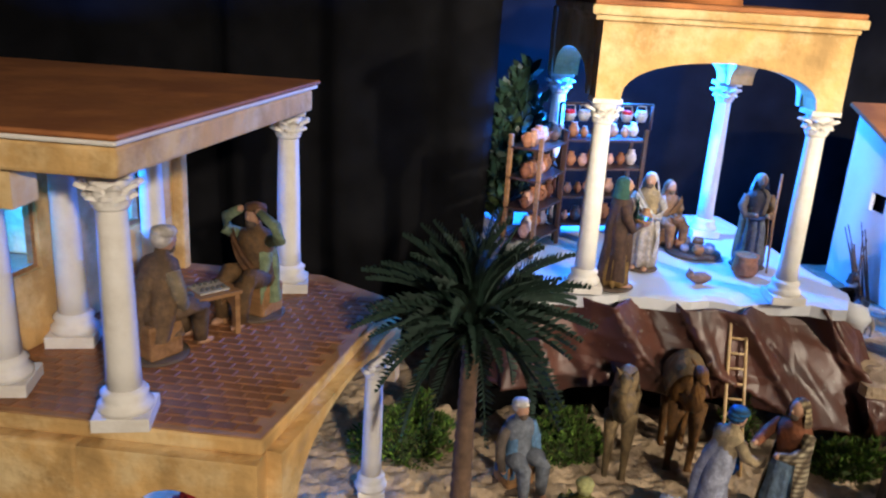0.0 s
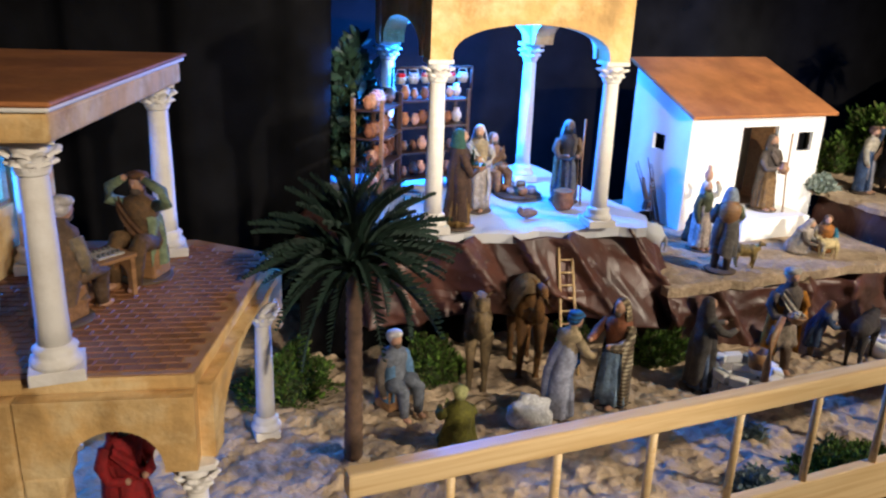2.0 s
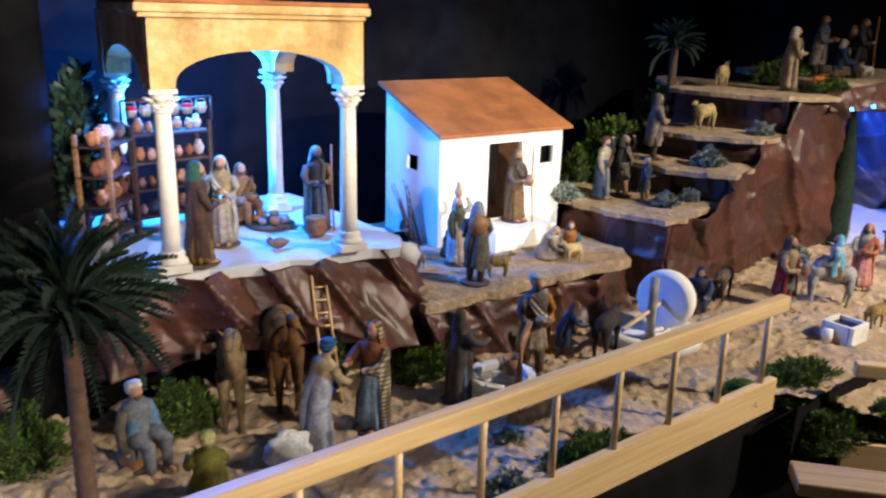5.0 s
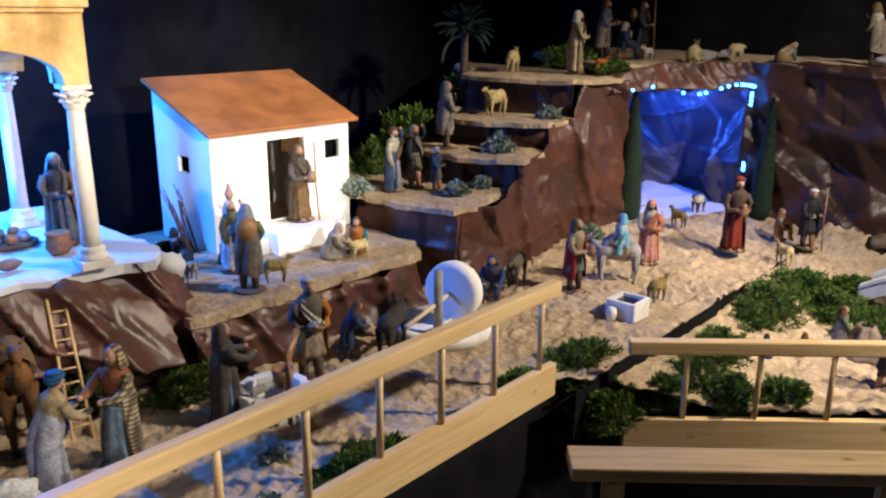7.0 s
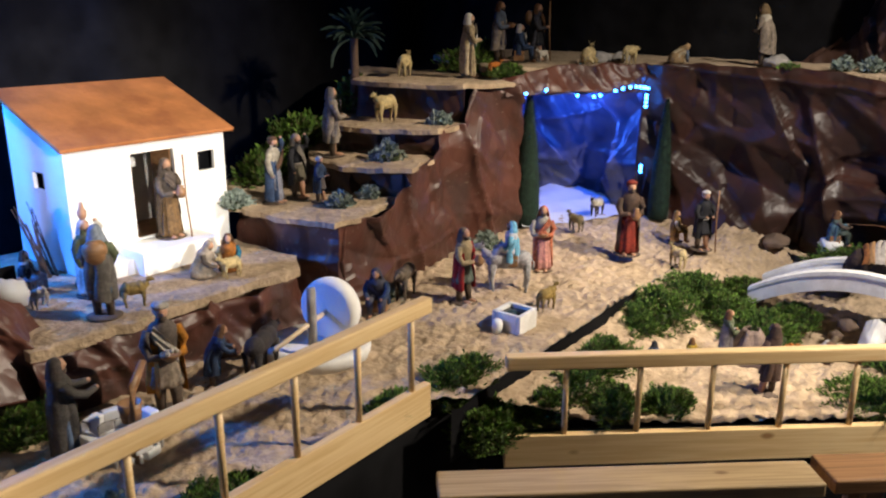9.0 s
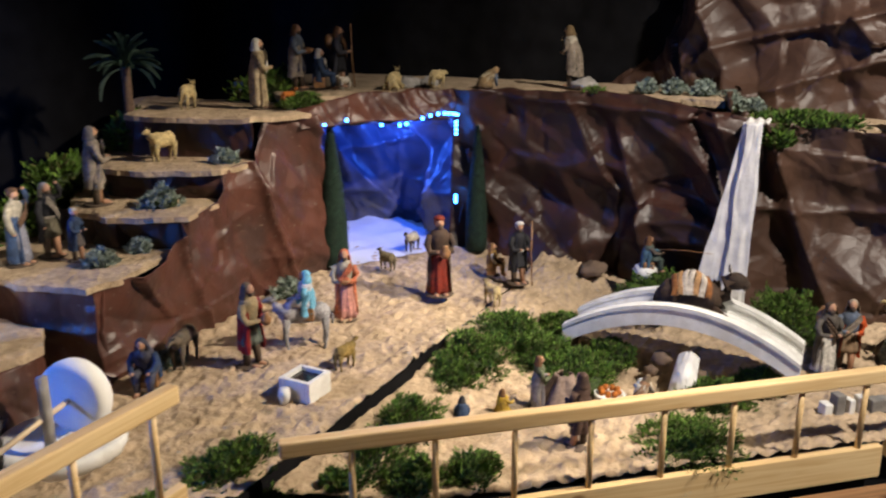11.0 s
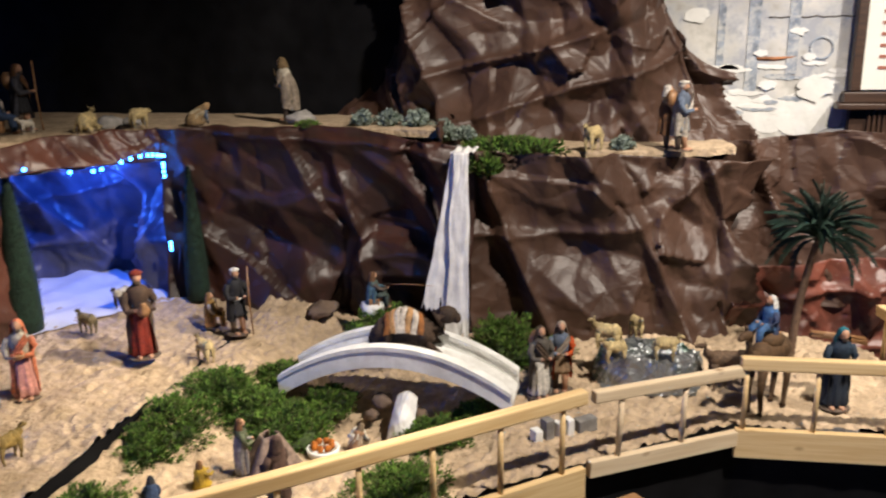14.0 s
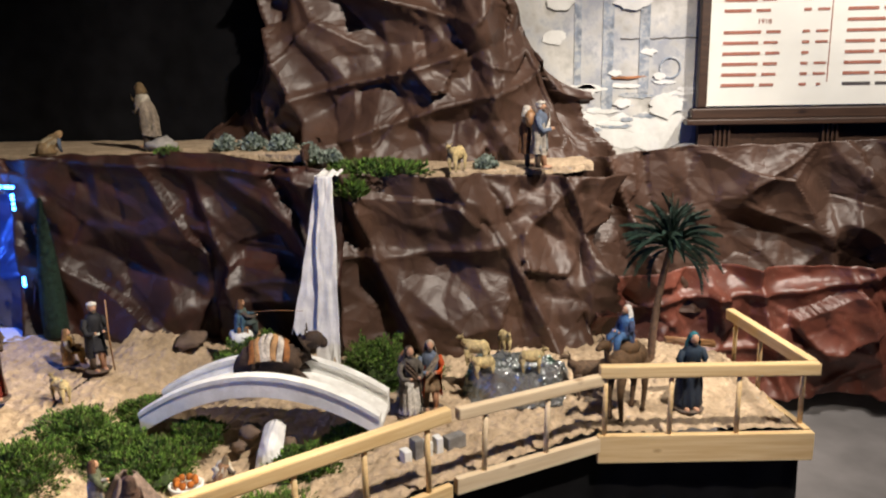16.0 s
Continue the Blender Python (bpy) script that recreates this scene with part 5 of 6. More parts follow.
def sage(x, y, z, r, label, seed, n=700):
    return tuft("grey_bush", (x, y, z), (r, r * 0.8, r * 0.75), [SAGE, SAGE, SAGE_DARK], n, 0.016, label, "bush", seed, 0.7, 0.5)


def palm(at, trunk_h, r, fronds, frond_len, label, seed=0, lean=(0.0, 0.0)):
    root = thing("palm_tree", at, label, "palm tree")
    b = Build()
    pts, rad = [], []
    for i in range(41):
        t = i / 40
        pts.append((lean[0] * t * t, lean[1] * t * t, trunk_h * t))
        rad.append(r * (1.25 - 0.35 * t) * (1.0 + 0.14 * (i % 2)))
    b.tube(pts, rad, 12)
    b.make("trunk", TRUNK, root)
    meshes = []
    for v in range(3):
        rnd = random.Random(seed * 7 + v)
        b = Build()
        droop = (0.1, 0.3, 0.7)[v]
        spine = [Vector((frond_len * t, 0, frond_len * (0.12 * math.sin(math.pi * t) - droop * 0.5 * t * t))) for t in [i / 12 for i in range(13)]]
        b.tube(spine, [0.0035 * (1 - 0.7 * i / 12) for i in range(13)], 5)
        for i in range(26):
            t = 0.12 + 0.88 * i / 25
            p = spine[min(11, int(t * 12))].lerp(spine[min(12, int(t * 12) + 1)], t * 12 - min(11, int(t * 12)))
            for s in (-1, 1):
                L = frond_len * 0.17 * math.sin(math.pi * (0.12 + 0.8 * t)) * rnd.uniform(0.85, 1.1)
                d = Vector((0.86, s * 0.48, 0.2 + rnd.uniform(-0.2, 0.15))).normalized()
                w = Vector((0.3, 0, 0.9)).normalized() * 0.0035
                b.add([p - w, p + w, p + d * L * 0.6 + w, p + d * L, p + d * L * 0.6 - w], [(0, 1, 2, 3, 4)], 0, False)
        meshes.append(b)
    rnd = random.Random(seed + 99)
    made = {}
    for i in range(fronds):
        t = i / fronds
        elev = lerp(84, -6, t ** 0.8) - (34 if i % 9 == 8 else 0) + rnd.uniform(-7, 7)
        v = 0 if elev > 40 else 1 if elev > 0 else 2
        if v not in made:
            o = meshes[v].make("frond", PALMLEAF, root)
            made[v] = o.data
        else:
            o = new("frond", made[v])
            o.parent = root
        o.location = (lean[0], lean[1], trunk_h)
        o.rotation_euler = (0, radians(-elev), radians(137.5 * i + rnd.uniform(-12, 12)))
        k = rnd.uniform(0.85, 1.08)
        o.scale = (k, k, k)
    return root


def cypress(at, h, r, label):
    rnd = random.Random(int(h * 1000))
    b = Build()
    prof = [(r * 0.95, 0.0), (r, 0.1 * h), (r * 0.95, 0.3 * h), (r * 0.7, 0.6 * h), (r * 0.35, 0.85 * h), (0.004, h)]
    b.lathe(prof, 16, 0)
    vs, fs = [], []
    for i in range(2600):
        t = rnd.random() ** 0.8
        rr = np.interp(t, [q[1] / h for q in prof], [q[0] for q in prof]) * rnd.uniform(0.9, 1.08)
        a = rnd.uniform(0, 2 * math.pi)
        d = Vector((math.cos(a), math.sin(a), 0))
        p = d * rr + Vector((0, 0, t * h))
        up = (d * 0.6 + Vector((rnd.uniform(-0.3, 0.3), rnd.uniform(-0.3, 0.3), rnd.uniform(0.2, 1)))).normalized()
        s = up.cross(d).normalized() * 0.0022
        c = len(vs)
        vs += [p - s, p + s, p + up * rnd.uniform(0.008, 0.016)]
        fs.append((c, c + 1, c + 2))
    b.add(vs, fs, 0, False)
    root = thing("cypress_tree", at, label, "tree")
    b.make("crown", CYPRESS, root)
    b = Build()
    b.tube([(0, 0, -0.02), (0, 0, 0.04)], 0.012, 8)
    b.make("trunk", TRUNK, root)
    return root


# palms and trees
palm((0.300, 1.415, 0.5), 0.475, 0.017, 96, 0.225, "tall artificial date palm with dark green fronds", 1)
palm((4.42, -1.415, 0.40), 0.52, 0.0135, 72, 0.205, "small artificial palm beside the paper cliff", 2, (-0.012, -0.06))
palm((3.345, 2.30, 1.08), 0.36, 0.018, 40, 0.15, "dim artificial palm behind the stepped hill", 3)
cypress((3.80, 1.60, 0.555), 0.65, 0.066, "tall dark green cypress beside the cave")
cypress((4.33, 1.13, 0.555), 0.60, 0.052, "dark green cypress beside the cave mouth")
for k, (x, y, z, r, h, sd) in enumerate(((0.60, 2.44, 1.12, 0.085, 0.22, 1), (0.565, 2.42, 0.98, 0.085, 0.2, 2))):
    root = thing("shrub", (x, y, z - 0.45), "leafy blue-green artificial shrub behind the pavilion", "shrub")
    b = Build()
    b.tube([(0, 0, 0), (0.01, 0, 0.3), (0, 0.01, 0.45 + h * 0.6)], [0.012, 0.01, 0.004], 8)
    b.make("trunk", TRUNK, root)
    t = tuft("crown", (0, 0, 0.45), (r, r, h), [SHRUB, SHRUB, PALMLEAF], 700, 0.045, "", "", sd, 0.75, 0.5)
    t.parent = root

# moss and bushes, near row
moss(0.22, 1.76, 0.5, 0.13, 0.10, 0.12, "dark green moss below the pavilion", 1)
moss(0.62, 1.72, 0.5, 0.10, 0.07, 0.11, "dark green moss beside the camel", 2)
moss(1.32, 1.60, 0.5, 0.13, 0.05, 0.09, "dark green moss at the terrace foot", 3)
moss(1.08, 1.72, 0.52, 0.05, 0.05, 0.13, "fern-like moss beside the ladder", 4, 700)
moss(1.40, 0.99, 0.49, 0.16, 0.07, 0.05, "low moss along the fence", 5)
sage(1.13, 0.99, 0.49, 0.06, "grey-green lichen along the fence", 6)
sage(1.28, 1.16, 0.5, 0.035, "small grey lichen by the well", 7, 400)
moss(2.30, 0.93, 0.47, 0.17, 0.11, 0.075, "green moss at the fence end", 8)
moss(2.02, 0.96, 0.49, 0.12, 0.06, 0.04, "low green moss behind the fence", 9)
moss(2.25, 0.80, 0.36, 0.13, 0.11, 0.12, "green moss at the corner of the lower table", 10)
moss(2.60, 0.70, 0.38, 0.19, 0.10, 0.09, "low mixed moss on the lower sand", 11)
moss(2.45, 0.70, 0.38, 0.10, 0.08, 0.08, "ragged moss behind the lower fence", 61, 4000)
moss(2.60, 0.55, 0.38, 0.11, 0.09, 0.07, "ragged moss behind the lower fence", 62, 4000)
moss(2.74, 0.42, 0.38, 0.10, 0.08, 0.05, "thin moss behind the lower fence", 63, 3000)
moss(2.82, 0.70, 0.40, 0.20, 0.11, 0.085, "low green moss below the step", 12)
moss(3.36, 0.70, 0.41, 0.21, 0.15, 0.115, "green moss bank beside the sand", 13, 11000)
moss(3.18, 0.72, 0.41, 0.12, 0.09, 0.08, "ragged moss at the step end", 33, 5000)
moss(3.52, 0.52, 0.41, 0.16, 0.13, 0.10, "green moss joining the banks", 34, 7000)
moss(3.66, 0.28, 0.40, 0.13, 0.11, 0.07, "low moss at the stream", 35, 5000)
moss(4.22, -0.44, 0.40, 0.13, 0.12, 0.10, "green moss at the cliff foot", 36, 5000)
moss(3.58, 0.66, 0.43, 0.18, 0.15, 0.12, "green moss bank beside the bridge", 14, 10000)
moss(3.47, 0.36, 0.38, 0.19, 0.15, 0.09, "green moss bank by the stream", 15, 10000)
moss(3.78, 0.50, 0.44, 0.10, 0.09, 0.06, "green moss at the bridge end", 16)
moss(4.20, 0.22, 0.46, 0.21, 0.15, 0.13, "green moss mound under the fisherman", 17, 9000)
moss(4.22, -0.28, 0.42, 0.18, 0.16, 0.16, "bright green moss mound beside the waterfall", 18, 11000)
moss(3.55, -0.13, 0.36, 0.12, 0.13, 0.07, "moss below the bridge", 19)
moss(3.22, -0.10, 0.37, 0.20, 0.17, 0.035, "low moss along the lower fence", 20)
moss(3.72, -0.25, 0.37, 0.10, 0.09, 0.06, "dark moss under the bridge arch", 21)
moss(4.53, -0.26, 1.222, 0.13, 0.24, 0.045, "bright green moss along the waterfall ledge", 22, 2400, 0.024)
moss(4.41, -0.17, 1.14, 0.045, 0.06, 0.07, "moss hanging over the cliff edge", 23, 700, 0.028)
moss(4.47, 0.62, 1.318, 0.05, 0.05, 0.03, "small moss tuft on the cliff top", 24, 400)
moss(3.98, 2.05, 1.27, 0.22, 0.15, 0.12, "dim green bush on the hill top", 25, 1600, 0.026)
moss(3.78, 1.72, 1.27, 0.13, 0.08, 0.05, "low moss at the ledge edge", 26)
moss(3.42, 2.35, 1.09, 0.16, 0.12, 0.15, "dark green bush behind the ledges", 27, 1500, 0.028)
moss(3.05, 2.38, 0.95, 0.18, 0.12, 0.16, "dark olive bush behind the ledges", 28, 1500, 0.028)
moss(2.78, 2.34, 0.84, 0.13, 0.10, 0.14, "dark olive bush beside the house", 29, 1200, 0.028)
sage(2.42, 2.08, 0.84, 0.07, "grey-green bush beside the house", 30)
sage(2.66, 1.76, 0.84, 0.06, "grey-green bush on the lowest ledge", 31)
sage(2.85, 1.78, 0.84, 0.055, "dark sage bush on the lowest ledge", 32)
sage(2.99, 1.80, 0.97, 0.09, "silvery bush on the middle ledge", 33)
sage(3.30, 1.76, 1.09, 0.065, "silvery bush on the upper ledge", 34)
sage(3.42, 1.58, 0.53, 0.085, "grey-green round bush at the cliff foot", 35)
sage(2.72, 1.55, 0.5, 0.06, "grey bush at the hill foot", 36)
for k, (y, r) in enumerate(((0.42, 0.065), (0.30, 0.075), (0.17, 0.075), (0.06, 0.085), (-0.05, 0.06))):
    sage(4.62 + 0.03 * (k % 2), y, 1.318 if y > 0.06 else 1.26, r, "pale silvery lichen bush under the paper rock", 40 + k)
sage(4.66, -0.72, 1.222, 0.06, "sage tuft beside the ram", 47)

# ---------------------------------------------------------------- figures, near row
F = figurine
F((0.465, 1.60, 0.502), 20, 0.30, (0.14, 0.15, 0.17), (0.13, 0.19, 0.27), (0.55, 0.53, 0.5), "seated figurine in blue-grey coat by the palm", "seat", arms="down", seed=1, hat=0.004)
F((0.545, 1.36, 0.502), 175, 0.265, OLIVE, OLIVE, (0.3, 0.3, 0.18), "crouching figurine in olive cloak seen from behind", "kneel", arms="out", seed=2, hat=0.006)
F((0.855, 1.42, 0.502), 100, 0.30, (0.36, 0.38, 0.44), (0.30, 0.31, 0.36), (0.05, 0.13, 0.26), "grey-shirted figurine in blue turban bending forward", lean=14, arms="out", seed=3, hat=0.01, pattern='stripe')
F((1.03, 1.425, 0.502), -70, 0.315, (0.36, 0.45, 0.54), (0.46, 0.42, 0.33), (0.44, 0.38, 0.27), "tall figurine in pale checked shawl", arms="out", seed=4, pattern='check')
b = Build()
b.ball((0, 0, 0.035), (0.06, 0.05, 0.045), 0, n=14, rough=0.5, seed=3)
ob = b.make("sack", cloth((0.6, 0.6, 0.6)), at=pose(0.765, 1.40, 0.502))
tagged(ob, "crumpled white sack on the sand", "sack")
beast((0.735, 1.66, 0.5), -115, 0.235, (0.17, 0.13, 0.085), "standing brown woolly camel under the pavilion", "camel_figurine", legs=0.5, body=(0.26, 0.11, 0.14), neck=0.36, head=(0.10, 0.05, 0.05), hump=0.12, fluff=0.15)
beast((0.90, 1.69, 0.5), -105, 0.25, (0.15, 0.085, 0.045), "loaded brown camel behind the ladder", "camel_figurine", legs=0.5, body=(0.26, 0.13, 0.15), neck=0.34, head=(0.10, 0.05, 0.05), hump=0.12, blanket=(0.15, 0.11, 0.07))
# ladder
lad = thing("ladder", look((1.01, 1.60, 0.502), (1.045, 1.745, 0.845)) @ pose(0, 0, 0, 0, 180, 0), "thin wooden ladder leaning on the rock face", "ladder")
Ll = (Vector((1.045, 1.745, 0.845)) - Vector((1.01, 1.60, 0.502))).length
for s in (-1, 1):
    b = Build()
    b.tube([(s * 0.024, 0, 0), (s * 0.02, 0, Ll)], 0.0042, 7)
    b.make("stile", PINE, lad)
for i in range(9):
    b = Build()
    zz = Ll * (0.1 + 0.1 * i)
    b.tube([(-0.024, 0, zz), (0.024, 0, zz)], 0.003, 6)
    b.make("rung", PINE, lad)
# well
well = thing("well", (1.43, 1.36, 0.5), "pale stone well with a crooked wooden post", "well")
random.seed(8)
for rz in range(3):
    for k in range(10):
        a = 2 * math.pi * (k + 0.5 * (rz % 2)) / 10
        b = Build()
        b.box((0, 0, 0), (0.05, 0.028, 0.026), bevel=0.005)
        o = b.make("stone", WHITESTONE if (k + rz) % 3 else STONE, well)
        o.location, o.rotation_euler = (0.085 * math.cos(a), 0.085 * math.sin(a), 0.014 + 0.027 * rz), (random.uniform(-0.05, 0.05), random.uniform(-0.05, 0.05), a + math.pi / 2)
b = Build()
b.tube([(-0.02, -0.09, 0.0), (-0.015, -0.085, 0.13), (0.0, -0.075, 0.2), (0.05, -0.05, 0.245)], [0.011, 0.01, 0.012, 0.009], 8)
b.make("post", BROWNWOOD, well)
b = Build()
b.lathe([(0.024, 0), (0.03, 0.05), (0.027, 0.05), (0.02, 0.005)], 14, at=pose(0.02, -0.02, 0.085))
b.make("bucket", BROWNWOOD, well, "small wooden bucket")
F((1.32, 1.42, 0.502), 80, 0.285, (0.13, 0.16, 0.22), (0.07, 0.065, 0.06), (0.07, 0.06, 0.055), "dark-hooded figurine at the well", arms="out", seed=5)
F((1.62, 1.43, 0.502), -20, 0.335, (0.28, 0.24, 0.2), GOLD, (0.5, 0.47, 0.42), "white-haired figurine in golden mantle", arms="front", load="basket", seed=6, hat=0.003)
beast((1.93, 1.40, 0.5), 25, 0.15, (0.035, 0.03, 0.03), "dark donkey harnessed to the millstone", "donkey_figurine", headdown=0.5)
F((1.80, 1.47, 0.502), 60, 0.20, BLUE, NAVY, BROWN, "small blue-clad figurine driving the mill donkey", lean=20, arms="out", seed=7)
# oil mill
mill = thing("millstone", (2.16, 1.39, 0.5), "white round millstone standing on a round trough", "millstone")
b = Build()
b.lathe([(0.165, 0), (0.17, 0.03), (0.165, 0.045), (0.13, 0.04), (0.1, 0.03)], 36)
b.make("trough", WHITESTONE, mill)
b = Build()
b.lathe([(0.0, -0.03), (0.085, -0.03), (0.1, -0.024), (0.104, 0.0), (0.1, 0.024), (0.085, 0.03), (0.0, 0.03)], 40, at=pose(0.06, 0.0, 0.142, 90, 0, -78))
b.make("wheel", PLASTER, mill)
b = Build()
b.tube([(-0.06, -0.035, 0.03), (-0.06, -0.035, 0.25)], 0.015, 12)
b.make("post", STONE, mill)
b = Build()
b.tube([(-0.25, -0.07, 0.12), (0.08, 0.005, 0.142)], 0.008, 8)
b.make("axle", PINE_PALE, mill)
for k in range(8):
    b = Build()
    b.ball((-0.06 + 0.02 * (k % 4), -0.06 + 0.03 * (k // 4), 0.05), (0.016, 0.013, 0.012), 0, n=8, rough=0.4, seed=k)
    b.make("mash_lump", WHITESTONE, mill)
F((2.56, 1.48, 0.502), -60, 0.26, (0.08, 0.08, 0.1), NAVY, (0.05, 0.05, 0.07), "crouching dark-blue figurine beside the mill", "seat", lean=22, arms="out", seed=8)
beast((2.74, 1.50, 0.5), 200, 0.13, (0.12, 0.10, 0.08), "grey-brown grazing donkey at the hill foot", "donkey_figurine", headdown=0.45)
sheep((2.50, 1.33, 0.502), 30, "small white lamb lying on sand", WHITE, 0.045)

# terrace figures
F((1.635, 1.735, TERZ + 0.003), 150, 0.285, (0.1, 0.13, 0.17), (0.13, 0.12, 0.11), (0.22, 0.24, 0.27), "figurine in blue-grey tunic carrying a pack", load="sack", seed=9)
F((1.71, 1.93, TERZ + 0.003), 10, 0.25, (0.5, 0.44, 0.4), WHITE, (0.5, 0.45, 0.42), "pale figurine with a jug on its head", arms="up", load="headjar", seed=10)
sheep((1.74, 1.74, TERZ + 0.003), -30, "tan goat standing on the terrace", (0.26, 0.2, 0.11), 0.075)
F((1.60, 2.10, TERZ + 0.003), 40, 0.19, (0.3, 0.3, 0.3), BLACKC, DKBROWN, "small dark seated figurine with lambs", "seat", seed=11)
sheep((1.51, 2.02, TERZ + 0.003), 170, "grey-cream sheep beside the house", (0.34, 0.3, 0.26), 0.085)
sheep((1.555, 1.95, TERZ + 0.003), 200, "grey lamb beside the house", (0.36, 0.33, 0.3), 0.06)
F((2.03, 1.80, TERZ + 0.003), 30, 0.21, (0.36, 0.32, 0.28), (0.3, 0.3, 0.3), (0.3, 0.26, 0.22), "kneeling figurine in grey shawl", "kneel", lean=20, arms="out", seed=12)
F((2.14, 1.79, TERZ + 0.003), -40, 0.22, (0.25, 0.12, 0.06), (0.06, 0.14, 0.2), BROWN, "kneeling figurine in teal vest", "kneel", lean=16, arms="out", seed=13)
sheep((2.09, 1.72, TERZ + 0.003), 170, "cream sheep being tended on the terrace", CREAM, 0.07)
F((2.105, 2.06, TERZ + 0.082), 5, 0.29, (0.16, 0.11, 0.07), (0.09, 0.07, 0.055), (0.12, 0.10, 0.09), "brown-cloaked figurine standing in the doorway", staff=True, load="jar", seed=14)
twigs = thing("brushwood", (1.725, 2.21, TERZ), "bundle of dark twigs leaning on the house", "brushwood")
for k in range(14):
    b = Build()
    b.tube([(0.02 * math.sin(k * 2), 0.02 * math.cos(k * 3), 0), (-0.03 + 0.03 * math.sin(k), 0.05 + 0.02 * math.cos(k * 1.7), 0.17 + 0.09 * ((k * 37) % 10) / 10)], [0.004, 0.0015], 5)
    b.make("twig", TRUNK, twigs)
F((1.745, 2.02, TERZ + 0.003), 60, 0.16, DKBROWN, BROWN, BLACKC, "small dark crouching figurine beside the house steps", "kneel", arms="out", seed=15)
b = Build()
b.ball((0, 0, 0.02), (0.07, 0.05, 0.04), 0, n=14, rough=0.4, seed=7)
tagged(b.make("cloth_fold", CLOTHWHITE, at=pose(1.43, 1.86, TERZ + 0.08, 0, 25, 60)), "white sheet bunched at the pavilion edge", "cloth")

# pavilion figures
PZ = PAVZ + 0.006
F((0.755, 1.885, PZ), 85, 0.295, (0.2, 0.14, 0.08), DKBROWN, (0.03, 0.07, 0.06), "stout figurine in dark brown robe and green scarf", arms="front", load="basket", seed=16)
F((0.885, 2.03, PZ), -30, 0.275, (0.36, 0.33, 0.3), (0.4, 0.38, 0.36), (0.5, 0.5, 0.48), "bearded figurine in pale shawl", arms="front", load="jar", seed=17)
F((1.04, 2.24, PZ), 10, 0.27, (0.2, 0.13, 0.09), (0.24, 0.16, 0.1), (0.13, 0.08, 0.05), "seated brown figurine with a basket", "seat", arms="front", load="basket", seed=18)
F((1.215, 2.05, PZ), -10, 0.275, (0.13, 0.14, 0.16), (0.22, 0.15, 0.10), (0.42, 0.42, 0.44), "figurine in pale hood and brown mantle", staff=True, seed=19)
b = Build()
b.lathe([(0.025, 0), (0.036, 0.015), (0.03, 0.05), (0.034, 0.06), (0.024, 0.055)], 16)
tagged(b.make("pot", cloth((0.3, 0.16, 0.1)), at=pose(1.165, 1.97, PZ)), "clay pot on the pavilion floor", "pot")
b = Build()
b.ball((0, 0, 0.016), (0.032, 0.018, 0.016), 0, n=12, rough=0.2)
b.ball((-0.03, 0, 0.025), (0.012, 0.011, 0.011), 0, n=8)
for s in (-1, 1):
    b.tube([(-0.03, s * 0.006, 0.032), (-0.03, s * 0.008, 0.042)], [0.004, 0.001], 5)
tagged(b.make("cat_figurine", cloth((0.22, 0.16, 0.14)), at=pose(1.005, 1.905, PZ)), "small grey-brown cat lying on the floor", "cat figurine")
b = Build()
b.lathe([(0.08, 0), (0.082, 0.006), (0.07, 0.012)], 24)
tagged(b.make("round_mat", BASE, at=pose(1.10, 2.16, PZ)), "dark round mat with bowls on it", "mat")
random.seed(21)
for k in range(7):
    b = Build()
    r = random.uniform(0.012, 0.02)
    b.lathe([(r * 0.5, 0), (r, r * 0.7), (r * 0.8, r * 1.5), (r * 0.6, r * 1.4), (r * 0.4, r * 0.3)], 14)
    tagged(b.make("bowl", cloth(((0.3, 0.3, 0.32), (0.28, 0.16, 0.1))[k % 2]), at=pose(1.10 + 0.045 * math.cos(k * 0.9), 2.15 + 0.045 * math.sin(k * 0.9), PZ + 0.012)), "little metal or clay bowl", "bowl", "bowls on the mat")
# shelves with pots
for nm, (x0, y0, yaw, L, levels) in (("a", (0.59, 2.09, 52, 0.18, 4)), ("b", (0.70, 2.26, 5, 0.26, 4))):
    rack = thing("shelf_rack", (x0, y0, PZ, 0, 0, yaw), "wooden market rack full of pottery", "rack")
    for x in (0, L):
        for y in (0, 0.09):
            b = Build()
            b.box((x, y, 0.17), (0.012, 0.012, 0.34), bevel=0.002)
            b.make("post", BROWNWOOD if nm == "a" and x == 0 else DARKWOOD, rack)
    for k in range(levels):
        b = Build()
        b.box((L / 2, 0.045, 0.05 + 0.085 * k), (L + 0.012, 0.1, 0.006))
        b.make("shelf", DARKWOOD, rack)
    random.seed(len(nm) + int(L * 100))
    for k in range(levels):
        for i in range(8):
            r = random.uniform(0.011, 0.018)
            b = Build()
            b.lathe([(r * 0.5, 0), (r, r * 0.9), (r * 0.95, r * 1.6), (r * 0.5, r * 2.3), (r * 0.62, r * 2.6)], 12)
            if i % 2 == 0:
                b.tube([(r * 0.5, 0, r * 2.3), (r * 1.5, 0, r * 2.0), (r * 0.95, 0, r * 1.1)], r * 0.13, 5)
            col = ((0.36, 0.2, 0.14), (0.5, 0.34, 0.28), (0.6, 0.55, 0.54), (0.2, 0.1, 0.07), (0.5, 0.34, 0.3))[random.randrange(5)]
            p = pose(x0, y0, PZ, 0, 0, yaw) @ Vector((L * (0.05 + 0.128 * i), 0.045 + random.uniform(-0.015, 0.015), 0.0535 + 0.085 * k))
